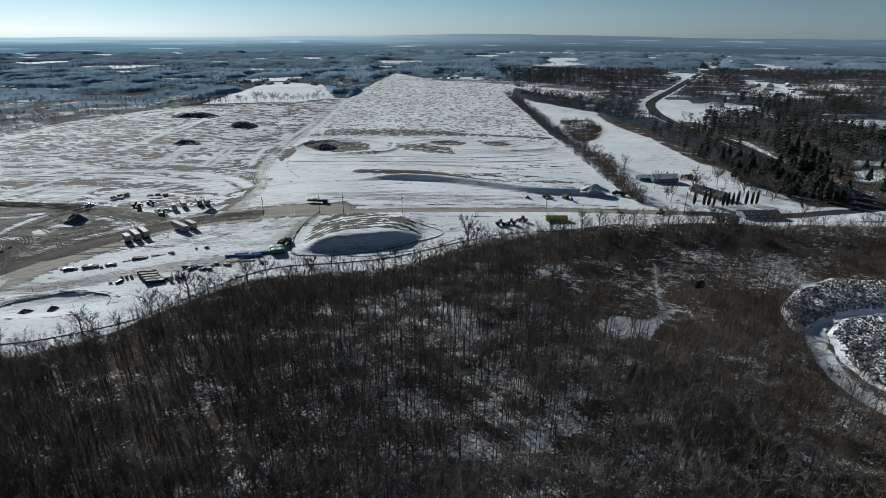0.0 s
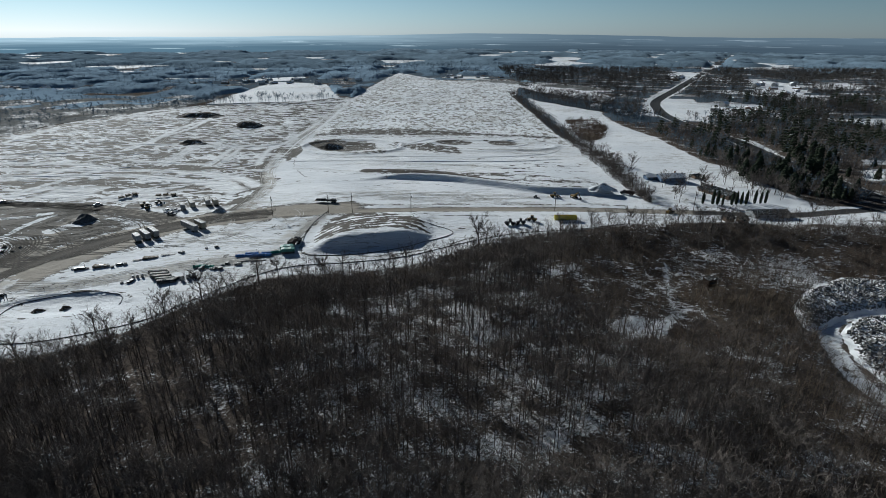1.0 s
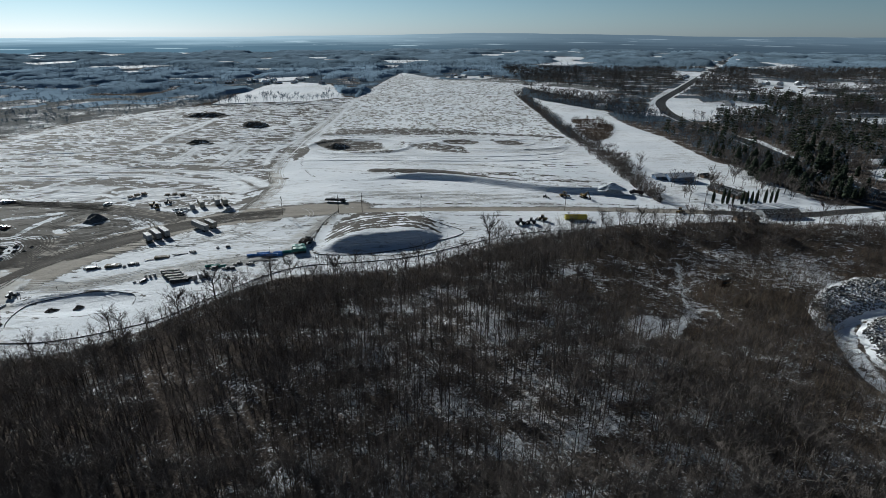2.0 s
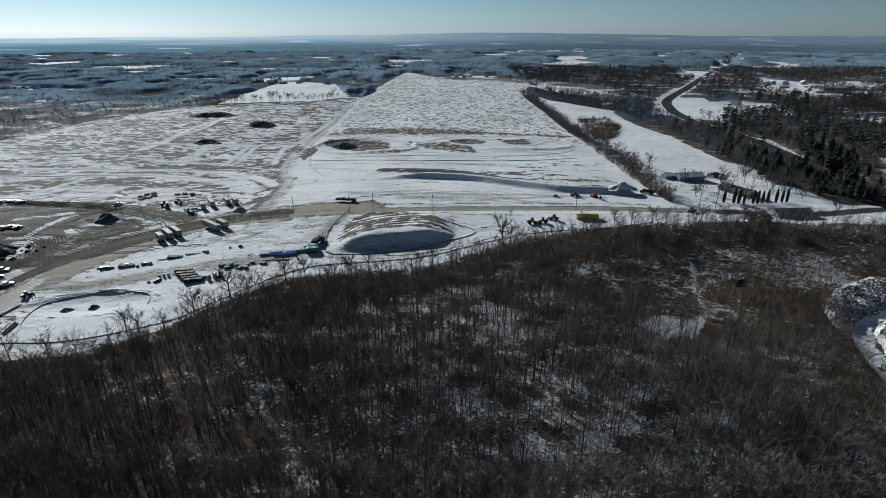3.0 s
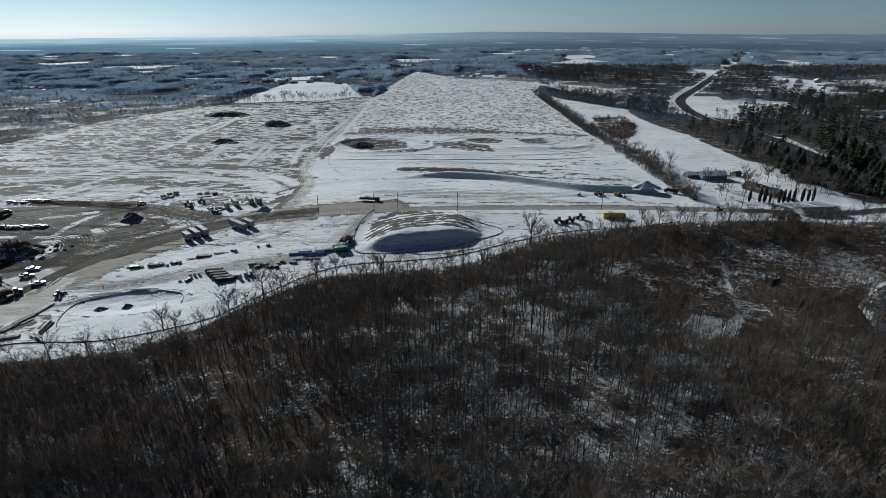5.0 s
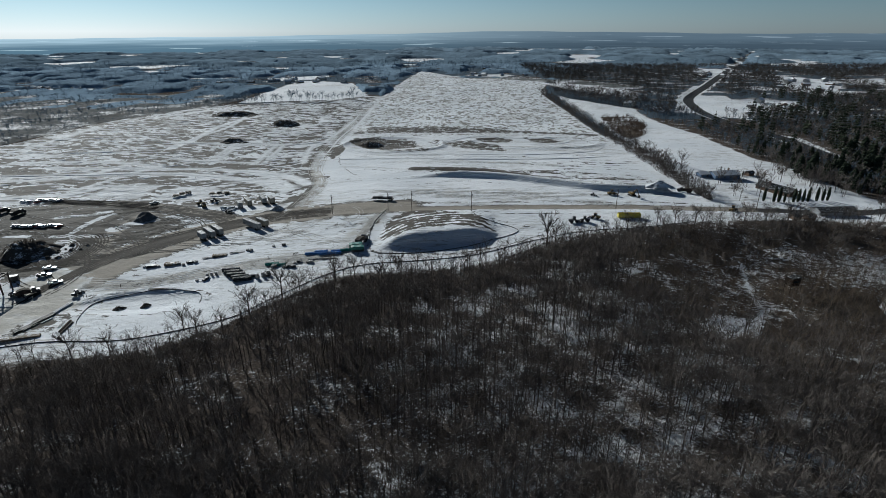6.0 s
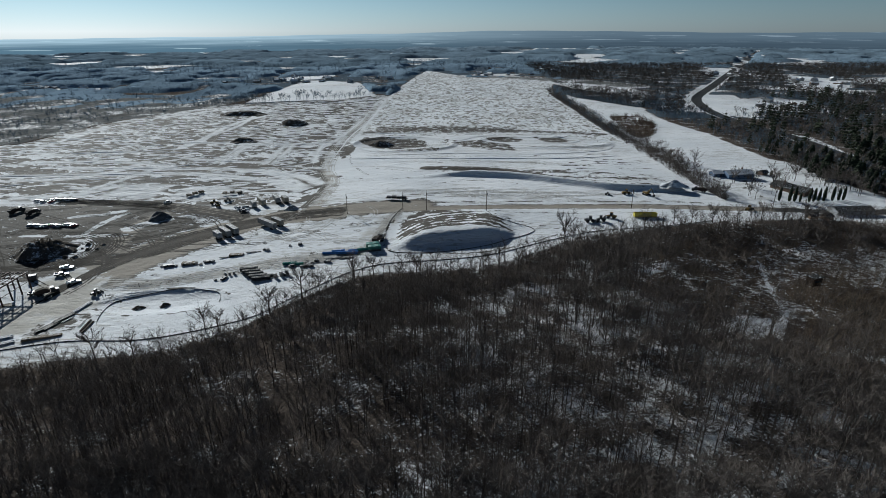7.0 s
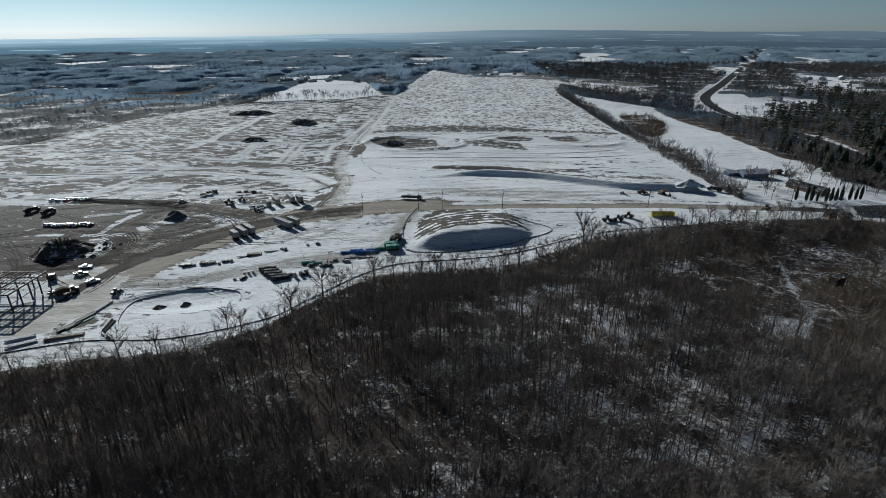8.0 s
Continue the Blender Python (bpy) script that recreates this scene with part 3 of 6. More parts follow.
def ground_material():
    m, nodes, links, bsdf = material("snow_and_soil")
    co = nodes.new("ShaderNodeTexCoord").outputs["Object"]

    def mask(key):
        n = nodes.new("ShaderNodeAttribute")
        n.attribute_name = key
        return n.outputs["Fac"]

    def nz(scale, detail=4.0, rough=0.55, v=co, distort=0.0):
        return noise_node(nodes, links, v, scale, detail, rough, distort)

    def op(kind, a, b):
        return calc(nodes, links, kind, a, b)

    broad, mid, fine = nz(0.02, 3), nz(0.16, 5, 0.6), nz(1.3, 4, 0.6)
    snow = blend(nodes, links, ramp(nodes, links, broad, 0.3, 0.7), (0.67, 0.69, 0.72), (0.79, 0.80, 0.82))
    snow = blend(nodes, links, ramp(nodes, links, mid, 0.58, 0.8, 0, 0.35), snow, (0.52, 0.49, 0.44))
    soil = blend(nodes, links, ramp(nodes, links, fine, 0.3, 0.7), (0.052, 0.047, 0.042), (0.112, 0.101, 0.089))
    soil = blend(nodes, links, ramp(nodes, links, broad, 0.35, 0.65, 0, 0.6), soil, (0.115, 0.103, 0.09))
    packed = ramp(nodes, links, op("ADD", mask("gravel"), op("MULTIPLY", op("SUBTRACT", nz(0.5, 4, 0.7, spaced(nodes, links, co, 0.12, 1.0), 0.4), 0.5), 1.6)), 0.3, 0.8, 0, 0.85)
    soil = blend(nodes, links, packed, soil, blend(nodes, links, fine, (0.25, 0.222, 0.188), (0.42, 0.382, 0.33)))
    # wheel-worn and scraped soil, its edge broken by drifted snow
    drift = op("ADD", op("MULTIPLY", nz(0.35, 5, 0.65, spaced(nodes, links, co, 0.35, 1.0, 1, 0.2), 0.6), 0.55), op("MULTIPLY", mid, 0.45))
    mud = ramp(nodes, links, op("ADD", mask("mud"), op("ADD", op("MULTIPLY", op("SUBTRACT", drift, 0.5), 2.0), op("MULTIPLY", op("SUBTRACT", nz(1.1, 4, 0.7), 0.5), 0.6))), 0.48, 0.57)
    # graded ground: wind-packed snow lies in broken ridges
    ridge = op("ADD", op("MULTIPLY", nz(1.0, 1.2, 0.5, spaced(nodes, links, co, 0.052, 0.1, 1, 0.08), 1.0), 0.6), op("MULTIPLY", nz(1.0, 1.6, 0.5, spaced(nodes, links, co, 0.13, 0.24, 1, 0.06), 1.3), 0.4))
    graded = op("MULTIPLY", ramp(nodes, links, op("ADD", ridge, op("MULTIPLY", op("SUBTRACT", broad, 0.5), 0.14)), 0.466, 0.482), mask("graded"))
    # stubble field: short dark rows
    row = nz(1.0, 3, 0.6, spaced(nodes, links, co, 0.16, 0.13, 1, -0.03), 1.0)
    stubble = op("MULTIPLY", ramp(nodes, links, op("ADD", row, op("MULTIPLY", op("SUBTRACT", mid, 0.5), 0.4)), 0.525, 0.555), op("MULTIPLY", mask("stubble"), 0.85))
    weed = ramp(nodes, links, op("ADD", nz(0.8, 4, 0.75, spaced(nodes, links, co, 0.5, 1.0)), op("MULTIPLY", op("SUBTRACT", mid, 0.5), 0.7)), 0.66, 0.78, 0, 0.55)
    snow = blend(nodes, links, weed, snow, (0.2, 0.165, 0.12))
    scour = ramp(nodes, links, op("ADD", nz(1.0, 5, 0.68, spaced(nodes, links, co, 0.09, 0.62, 1, 0.03), 0.8), op("MULTIPLY", op("SUBTRACT", nz(0.012, 2), 0.5), 0.55)), 0.54, 0.66, 0, 0.62)
    scour = op("MULTIPLY", scour, op("SUBTRACT", 1.0, mask("graded")))
    snow = blend(nodes, links, scour, snow, (0.27, 0.245, 0.21))
    dirty = ramp(nodes, links, op("ADD", mask("packed"), op("MULTIPLY", op("SUBTRACT", nz(0.12, 5, 0.7, spaced(nodes, links, co, 0.5, 1.0, 1, 0.3), 0.5), 0.5), 1.4)), 0.3, 0.85, 0, 0.9)
    snow = blend(nodes, links, dirty, snow, blend(nodes, links, mid, (0.36, 0.335, 0.295), (0.5, 0.475, 0.43)))
    col = blend(nodes, links, graded, snow, soil)
    col = blend(nodes, links, stubble, col, (0.15, 0.137, 0.113))
    col = blend(nodes, links, mud, col, soil)
    # leaf litter between patches of snow, haze-blue under the far woods
    leaf = blend(nodes, links, ramp(nodes, links, fine, 0.3, 0.7), (0.052, 0.043, 0.038), (0.11, 0.091, 0.078))
    grass = blend(nodes, links, ramp(nodes, links, fine, 0.3, 0.7), (0.06, 0.049, 0.041), (0.12, 0.099, 0.081))
    leaf = blend(nodes, links, ramp(nodes, links, op("ADD", mask("brush"), op("MULTIPLY", op("SUBTRACT", mid, 0.5), 1.2)), 0.35, 0.65), leaf, grass)
    reed = blend(nodes, links, ramp(nodes, links, mid, 0.3, 0.7), (0.115, 0.122, 0.125), (0.215, 0.215, 0.208))
    leaf = blend(nodes, links, ramp(nodes, links, mask("brush"), 1.15, 1.5), leaf, reed)
    # far woods' floor: a bluish tone that paints haze over the litter
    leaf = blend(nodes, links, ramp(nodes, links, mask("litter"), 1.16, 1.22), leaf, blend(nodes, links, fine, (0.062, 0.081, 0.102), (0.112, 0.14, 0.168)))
    patch = op("ADD", op("MULTIPLY", nz(0.07, 4, 0.6, spaced(nodes, links, co, 1.0, 1.5, 1, 0.6)), 0.5), op("MULTIPLY", nz(1.4, 4, 0.7), 0.5))
    patch = op("SUBTRACT", patch, op("MULTIPLY", op("SUBTRACT", mask("litter"), 1.0), 0.3))
    streak = ramp(nodes, links, op("ADD", nz(0.3, 4, 0.7, spaced(nodes, links, co, 0.6, 1.25, 1, 0.7), 1.6), op("MULTIPLY", op("SUBTRACT", broad, 0.5), 1.1)), 0.48, 0.64, -0.12, 0.08)
    patch = op("ADD", patch, op("MULTIPLY", mask("brush"), streak))
    litter = op("MULTIPLY", ramp(nodes, links, patch, 0.60, 0.50), ramp(nodes, links, op("ADD", mask("litter"), op("MULTIPLY", op("SUBTRACT", mid, 0.5), 0.8)), 0.3, 0.6))
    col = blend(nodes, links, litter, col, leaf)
    tar = ramp(nodes, links, op("ADD", mask("tar"), op("MULTIPLY", op("SUBTRACT", mid, 0.5), 0.5)), 0.45, 0.65)
    col = blend(nodes, links, tar, col, blend(nodes, links, fine, (0.035, 0.036, 0.038), (0.065, 0.065, 0.066)))
    links.new(col, bsdf.inputs["Base Color"])
    bsdf.inputs["Roughness"].default_value = 0.8
    links.new(op("MULTIPLY", op("SUBTRACT", 1.0, litter), 0.045), bsdf.inputs["Specular IOR Level"])
    lumps = op("ADD", op("MULTIPLY", mid, 1.2), op("ADD", op("MULTIPLY", fine, 0.45), op("ADD", op("MULTIPLY", ridge, 2.2), op("MULTIPLY", nz(0.45, 4, 0.65), 0.8))))
    bumped(nodes, links, bsdf, lumps, 0.5, 0.7)
    return m


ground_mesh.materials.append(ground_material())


# ---- trees ----
class Shape:
    """Gathers tapered stems as places and triangles."""

    def __init__(self):
        self.v, self.f = [], []

    def ring(self, p, way, r, n):
        way = Vector(way).normalized()
        a = way.orthogonal().normalized()
        b = way.cross(a)
        first = len(self.v)
        for k in range(n):
            t = 2 * math.pi * k / n
            self.v.append(tuple(Vector(p) + a * (r * math.cos(t)) + b * (r * math.sin(t))))
        return first

    def stem(self, pts, radii, n):
        """A bent tapered stem; it ends in a point."""
        last = None
        for i, p in enumerate(pts[:-1]):
            way = Vector(pts[i + 1]) - Vector(p)
            now = self.ring(p, way, radii[i], n)
            if last is not None:
                for k in range(n):
                    a, b = last + k, last + (k + 1) % n
                    c, d = now + k, now + (k + 1) % n
                    self.f += [(a, b, d), (a, d, c)]
            last = now
        self.v.append(tuple(pts[-1]))
        for k in range(n):
            self.f.append((last + k, last + (k + 1) % n, len(self.v) - 1))

    def sliver(self, p, q, r):
        a = (Vector(q) - Vector(p)).orthogonal().normalized() * r
        i = len(self.v)
        self.v += [tuple(Vector(p) + a), tuple(Vector(p) - a), tuple(q)]
        self.f.append((i, i + 1, i + 2))

    def arrays(self):
        return np.array(self.v, np.float32), np.array(self.f, np.int32)


def aim(az, up):
    return Vector((math.cos(az) * math.cos(up), math.sin(az) * math.cos(up), math.sin(up)))


def bare_tree(seed, height, limbs, shoots, twigs, spread, sides, thick, slim=False, low=0.26, high=0.42, fat=1.0):
    """A leafless tree: trunk and limbs, and apart from them its twigs."""
    rnd = random.Random(seed)
    wood, crown = Shape(), Shape()
    fork = height * rnd.uniform(low, high)
    lean = aim(rnd.uniform(0, 6.28), 0) * rnd.uniform(0, 0.05) * height
    r0 = thick
    top = Vector((lean.x, lean.y, height * 0.93))
    mid = Vector((lean.x * 0.35, lean.y * 0.35, fork))
    wood.stem([(0, 0, -0.3), tuple(mid * 0.5), tuple(mid), tuple(mid.lerp(top, 0.5) + aim(rnd.uniform(0, 6), 0) * 0.3), tuple(top)],
              [r0, r0 * 0.85, r0 * 0.7, r0 * 0.38, 0], sides)
    for i in range(limbs):
        az = 6.28 * (i + rnd.uniform(-0.3, 0.3)) / limbs * 1.0 + seed
        k = rnd.uniform(0.0, 0.55)
        start = mid.lerp(top, k)
        reach = (height - start.z) * rnd.uniform(0.75, 1.0)
        up = rnd.uniform(0.75, 1.15)
        way = aim(az, up)
        knee = start + way * reach * 0.45 * (1.0 if not slim else 0.7)
        out = aim(az + rnd.uniform(-0.4, 0.4), up + rnd.uniform(-0.1, 0.3))
        end = knee + out * reach * 0.55
        end.x, end.y = end.x * spread, end.y * spread
        knee.x, knee.y = knee.x * spread, knee.y * spread
        r = r0 * rnd.uniform(0.34, 0.5)
        wood.stem([tuple(start), tuple(knee), tuple(end)], [r, r * 0.6, 0], 3)
        for j in range(shoots):
            t = rnd.uniform(0.15, 1.0)
            p = start.lerp(knee, t * 2) if t < 0.5 else knee.lerp(end, t * 2 - 1)
            w = aim(az + rnd.uniform(-1.1, 1.1), rnd.uniform(0.35, 1.3))
            length = rnd.uniform(0.10, 0.22) * height
            q = p + w * length
            crown.stem([tuple(p), tuple(q)], [r * 0.3 + 0.012 * fat, 0], 3)
            for _ in range(twigs):
                s = p.lerp(q, rnd.uniform(0.2, 1.0))
                w2 = (w * 0.75 + aim(rnd.uniform(0, 6.28), rnd.uniform(-0.2, 1.1))).normalized()
                crown.sliver(s, s + w2 * rnd.uniform(0.06, 0.15) * height, fat * (0.02 + 0.014 * rnd.random()))
    return wood.arrays(), crown.arrays()


def merged(pair):
    (va, fa), (vb, fb) = pair
    return np.concatenate([va, vb]), np.concatenate([fa, fb + len(va)]), np.repeat([0, 1], [len(fa), len(fb)])


def sown(name, templates, places, rng, mat, lo=0.8, hi=1.2, squash=0.12):
    """Joins one of the templates at every place, turned and sized by chance."""
    vs, fs, ms, n = [], [], [], 0
    pick = rng.integers(0, len(templates), len(places))
    turn, size = rng.uniform(0, 6.28, len(places)), rng.uniform(lo, hi, len(places))
    tall = size * rng.uniform(1 - squash, 1 + squash, len(places))
    for k, (v, f, *parts) in enumerate(templates):
        sel = np.where(pick == k)[0]
        if not len(sel):
            continue
        c, s = np.cos(turn[sel])[:, None], np.sin(turn[sel])[:, None]
        sx = size[sel][:, None]
        x = (v[None, :, 0] * c - v[None, :, 1] * s) * sx + places[sel, 0:1]
        y = (v[None, :, 0] * s + v[None, :, 1] * c) * sx + places[sel, 1:2]
        z = v[None, :, 2] * tall[sel][:, None] + places[sel, 2:3]
        vs.append(np.stack([x, y, z], 2).reshape(-1, 3))
        fs.append((f[None] + (n + np.arange(len(sel)) * len(v))[:, None, None]).reshape(-1, 3))
        ms.append(np.tile(parts[0] if parts else np.ones(len(f), int), len(sel)))
        n += len(sel) * len(v)
    return new(name, mesh_from(name, np.concatenate(vs), np.concatenate(fs), [bark_dark if mat is twig_dark else mat, mat], False, np.concatenate(ms)))


def scatter(rng, x0, x1, y0, y1, gap):
    """Places about gap apart, by chance but with none on top of another."""
    xs, ys = np.arange(x0, x1, gap), np.arange(y0, y1, gap)
    x, y = np.meshgrid(xs, ys)
    x, y = x.ravel() + rng.uniform(-0.48, 0.48, x.size) * gap, y.ravel() + rng.uniform(-0.48, 0.48, x.size) * gap
    return x, y


def rooted(x, y):
    return np.stack([x, y, ground_z(x, y)], 1)


bark_dark = bark("grey_brown_bark", (0.055, 0.049, 0.045), (0.135, 0.118, 0.105))
bark_pale = bark("pale_sapling_bark", (0.09, 0.073, 0.056), (0.22, 0.178, 0.138))
twig_dark = bark("dark_twigs", (0.083, 0.074, 0.069), (0.207, 0.18, 0.162))
bark_red = bark("red_brown_brush", (0.055, 0.042, 0.034), (0.14, 0.1, 0.075))
needle = bark("dark_pine_needles", (0.02, 0.027, 0.02), (0.055, 0.064, 0.044))


def woods(name, dark, light, sheen):
    """Crowns of leafless woods, too far off to be told apart, haze in their colour."""
    m, nodes, links, bsdf = material(name)
    co = nodes.new("ShaderNodeTexCoord").outputs["Object"]
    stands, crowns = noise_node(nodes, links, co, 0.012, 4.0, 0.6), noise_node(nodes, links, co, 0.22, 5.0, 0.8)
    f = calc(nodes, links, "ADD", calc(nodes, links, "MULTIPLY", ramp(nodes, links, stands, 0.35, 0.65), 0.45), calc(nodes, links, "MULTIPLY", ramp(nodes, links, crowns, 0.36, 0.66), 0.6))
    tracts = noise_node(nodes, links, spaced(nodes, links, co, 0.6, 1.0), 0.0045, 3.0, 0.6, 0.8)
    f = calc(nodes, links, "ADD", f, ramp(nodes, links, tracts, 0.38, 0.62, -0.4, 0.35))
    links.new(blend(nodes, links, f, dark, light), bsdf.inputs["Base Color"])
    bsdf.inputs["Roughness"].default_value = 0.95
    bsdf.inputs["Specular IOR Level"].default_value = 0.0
    bsdf.inputs["Sheen Weight"].default_value, bsdf.inputs["Sheen Roughness"].default_value = sheen, 0.6      # twig sheen at a grazing view, tinted blue to stand in for haze
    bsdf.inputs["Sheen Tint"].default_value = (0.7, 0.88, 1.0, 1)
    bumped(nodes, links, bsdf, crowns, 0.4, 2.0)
    return m


# aerial haze put into these base colours: paler and bluer than bare twigs
far_haze_twig = bark("far_woods_with_haze", (0.095, 0.13, 0.168), (0.175, 0.232, 0.292), 0.02)
haze_crowns = woods("crowns_with_haze", (0.125, 0.178, 0.236), (0.235, 0.322, 0.41), 0.05)
distant_haze_twig = woods("distant_woods_with_haze", (0.085, 0.122, 0.16), (0.175, 0.243, 0.31), 0.06)

rng = np.random.default_rng(11)


def wood_line(x):
    return np.interp(x, [p[0] for p in WOOD_EDGE], [p[1] for p in WOOD_EDGE])


def clear_of(x, y):
    """False on the paths, the snowy clearings and the rubble."""
    ok = np.ones(x.shape, bool)
    for pts, w in (*((pts, 1.8) for pts in FOOTPATHS), (QUARRY_ROAD, 7)):
        ok &= off_line(x, y, pts) > w
    for pts in (RUBBLE_NORTH, RUBBLE_SOUTH, GLADE):
        ok &= inside(x, y, pts, 1) < 0.5
    return ok


# the wood: single trees where the camera comes nearest, the rest as one mass
x, y = scatter(rng, -250, 150, 66, 290, 3.2)
slope_side = ease((x - 38 + 20 * np.sin(y / 24)) / 26)           # saplings and brush take over here
keep = (y < wood_line(x) - 11) & clear_of(x, y)
keep &= rng.random(x.shape) < (0.55 + 0.6 * clumps(x, y, 60, 3)) * (1 - (0.93 - 0.4 * ease((185 - y) / 25)) * slope_side)
x, y = x[keep], y[keep]
near = (y > 76) & (y < 89) & (x > -135) & (x < 60)
near_xy = np.stack([x[near], y[near]], 1)[:240]

tree_kinds = []
for k in range(6):
    (wv, wf), (cv, cf) = bare_tree(40 + k, 15.0, 8, 6, 9, (0.75, 0.9, 0.85, 0.7, 1.0, 0.8)[k], 6, 0.17, False, 0.36, 0.54, 1.1)
    t = tagged(new("bare_tree"), "leafless grey-brown woodland tree standing in snow", "tree", "trees of the wood")
    for part_name, v, f, m in (("trunk", wv, wf, bark_dark), ("crown", cv, cf, twig_dark)):
        new(part_name, mesh_from(part_name, v, f, [m])).parent = t
    tree_kinds.append(t)
spare = list(tree_kinds)
for i, (px, py) in enumerate(near_xy):
    s = rng.uniform(0.78, 1.15)
    m = Matrix.LocRotScale((px, py, float(ground_z(px, py))), Euler((0, 0, rng.uniform(0, 6.28))), None)
    if spare:
        t = spare.pop()
        t.matrix_basis = m
    else:
        t = copy_thing(tree_kinds[int(rng.integers(0, 6))], m)
    t.scale = (s, s, s * rng.uniform(0.9, 1.1))

fx, fy = scatter(rng, -150, 90, -50, 66, 12.0)         # the wood goes on beneath the eye
rest = np.concatenate([rooted(x[~near], y[~near]), rooted(fx, fy)])
mass = [merged(bare_tree(70 + k, 14.5, 6, 4, 6, (0.8, 0.95, 0.7, 0.9, 1.1)[k % 5], 4, 0.16, False, 0.34, 0.54, 1.2)) for k in range(10)]
rim = np.array(wood_line(rest[:, 0]) - rest[:, 1] < 30) & (rest[:, 1] > 90)
low_mass = [merged(bare_tree(440 + k, 10.5, 6, 4, 6, (1.0, 1.2, 0.9)[k % 3], 4, 0.15, False, 0.18, 0.36, 1.3)) for k in range(6)]
tagged(sown("edge_wood", low_mass, rest[rim], rng, twig_dark, 0.65, 1.15), "low leafless trees behind the wood's edge", "trees", kind="stuff")
tagged(sown("woodland_trees", mass, rest[~rim], rng, twig_dark, 0.72, 1.18), "dense leafless grey-brown woodland", "trees", kind="stuff")

# saplings on the slope
x, y = scatter(rng, 20, 170, 70, 225, 2.55)
side = ease((x - 38 + 20 * np.sin(y / 24)) / 26)
keep = clear_of(x, y) & (rng.random(x.shape) < side * (0.45 + 0.6 * clumps(x, y, 30, 5)) * (1 - 0.75 * ease((y - 158 - 55 * ease((x - 92) / 14)) / 26)))
sap = [merged(bare_tree(120 + k, 9.5, 4, 3, 4, 0.65, 3, 0.085, True)) for k in range(8)]
tagged(sown("sapling_thicket", sap, rooted(x[keep], y[keep]), rng, bark_pale, 0.65, 1.2), "thicket of thin pale brown leafless saplings", "trees", kind="stuff")


def bush(seed, height, stems, fat=1.0):
    rnd = random.Random(seed)
    s = Shape()
    for _ in range(stems):
        w = aim(rnd.uniform(0, 6.28), rnd.uniform(0.5, 1.4))
        p = w * 0.15
        q = w * height * rnd.uniform(0.6, 1.0)
        s.stem([tuple(p), tuple(q)], [0.03 * fat, 0], 3)
        for _ in range(4):
            b = p.lerp(q, rnd.uniform(0.35, 1))
            s.sliver(b, b + aim(rnd.uniform(0, 6.28), rnd.uniform(0, 1.3)) * height * 0.3, 0.03 * fat)
    return s.arrays()


x, y = scatter(rng, 30, 290, 165, 292, 2.6)
side = ease((x - 38 + 20 * np.sin(y / 24)) / 26)
keep = (y < wood_line(x) - 1) & clear_of(x, y) & (rng.random(x.shape) < side * (0.42 + 0.7 * clumps(x, y, 26, 9)))
bushes = [bush(200 + k, 2.8, 9) for k in range(6)]
tagged(sown("brush", bushes, rooted(x[keep], y[keep]), rng, bark_red, 0.5, 1.4), "red-brown leafless brush on the snowy slope", "brush", kind="stuff")

# scattered trees on the brushy slope
x, y = scatter(rng, 45, 270, 160, 285, 4.6)
keep = (y < wood_line(x) - 2) & clear_of(x, y) & (rng.random(x.shape) < 0.1 + 0.85 * clumps(x, y, 34, 14))
tagged(sown("slope_trees", [merged(bare_tree(90 + k, 8.0, 5, 4, 6, 1.0, 4, 0.1)) for k in range(6)], rooted(x[keep], y[keep]), rng, twig_dark, 0.6, 1.25), "small leafless trees on a brushy slope", "trees", kind="stuff")


# ---- trees along the wood's edge, each seen against the snow ----
edge_kinds = []
for k in range(4):
    (wv, wf), (cv, cf) = bare_tree(300 + k, 12.5, 9, 8, 11, (1.15, 0.95, 1.25, 1.05)[k], 6, 0.3, False, 0.2, 0.32, 1.5)
    t = tagged(new("bare_tree"), "spreading leafless tree at the wood's edge beside the snow", "tree", "trees at the wood's edge")
    for part_name, v, f, m in (("trunk", wv, wf, bark_dark), ("crown", cv, cf, twig_dark)):
        new(part_name, mesh_from(part_name, v, f, [m])).parent = t
    edge_kinds.append(t)
EDGE_TREES = [(-134, 163, 0.9), (-128, 161, 0.8), (-114, 174, 1.0), (-105, 186, 1.25), (-99, 190, 0.9), (-87, 201, 1.15), (-79, 203, 0.9), (-61, 207, 0.9), (-53, 211, 0.85), (-31, 214, 0.8), (-25, 215, 0.95),
              (8, 242, 1.35), (12, 243, 1.0), (52, 262, 0.7), (70, 270, 0.8), (80, 272, 0.9), (92, 275, 0.85), (100, 277, 0.8), (121, 281, 0.85), (134, 283, 0.9), (147, 285, 0.9), (-152, 148, 0.9), (-164, 146, 0.95)]
spare = list(edge_kinds)
for k, (px, py, s) in enumerate(EDGE_TREES):
    m = Matrix.LocRotScale((px, py, float(ground_z(px, py))), Euler((0, 0, rng.uniform(0, 6.28))), None)
    if spare:
        t = spare.pop()
        t.matrix_basis = m
    else:
        t = copy_thing(edge_kinds[k % 4], m)
    t.scale = (s * 0.95,) * 3
for px, py, s in ((135, 410, 1.0), (80, 812, 1.2), (147, 345, 0.8), (164, 352, 1.0), (171, 362, 0.9), (214, 372, 0.9), (203, 360, 1.0), (138, 330, 0.6), (206, 299, 0.8), (216, 300, 0.9), (190, 372, 0.9)):
    t = tagged(copy_thing(edge_kinds[int(px) % 4], Matrix.LocRotScale((px, py, float(ground_z(px, py))), Euler((0, 0, px)), None)), "leafless tree standing alone in the snow", group="trees by the road and houses")
    t.scale = (s, s, s)

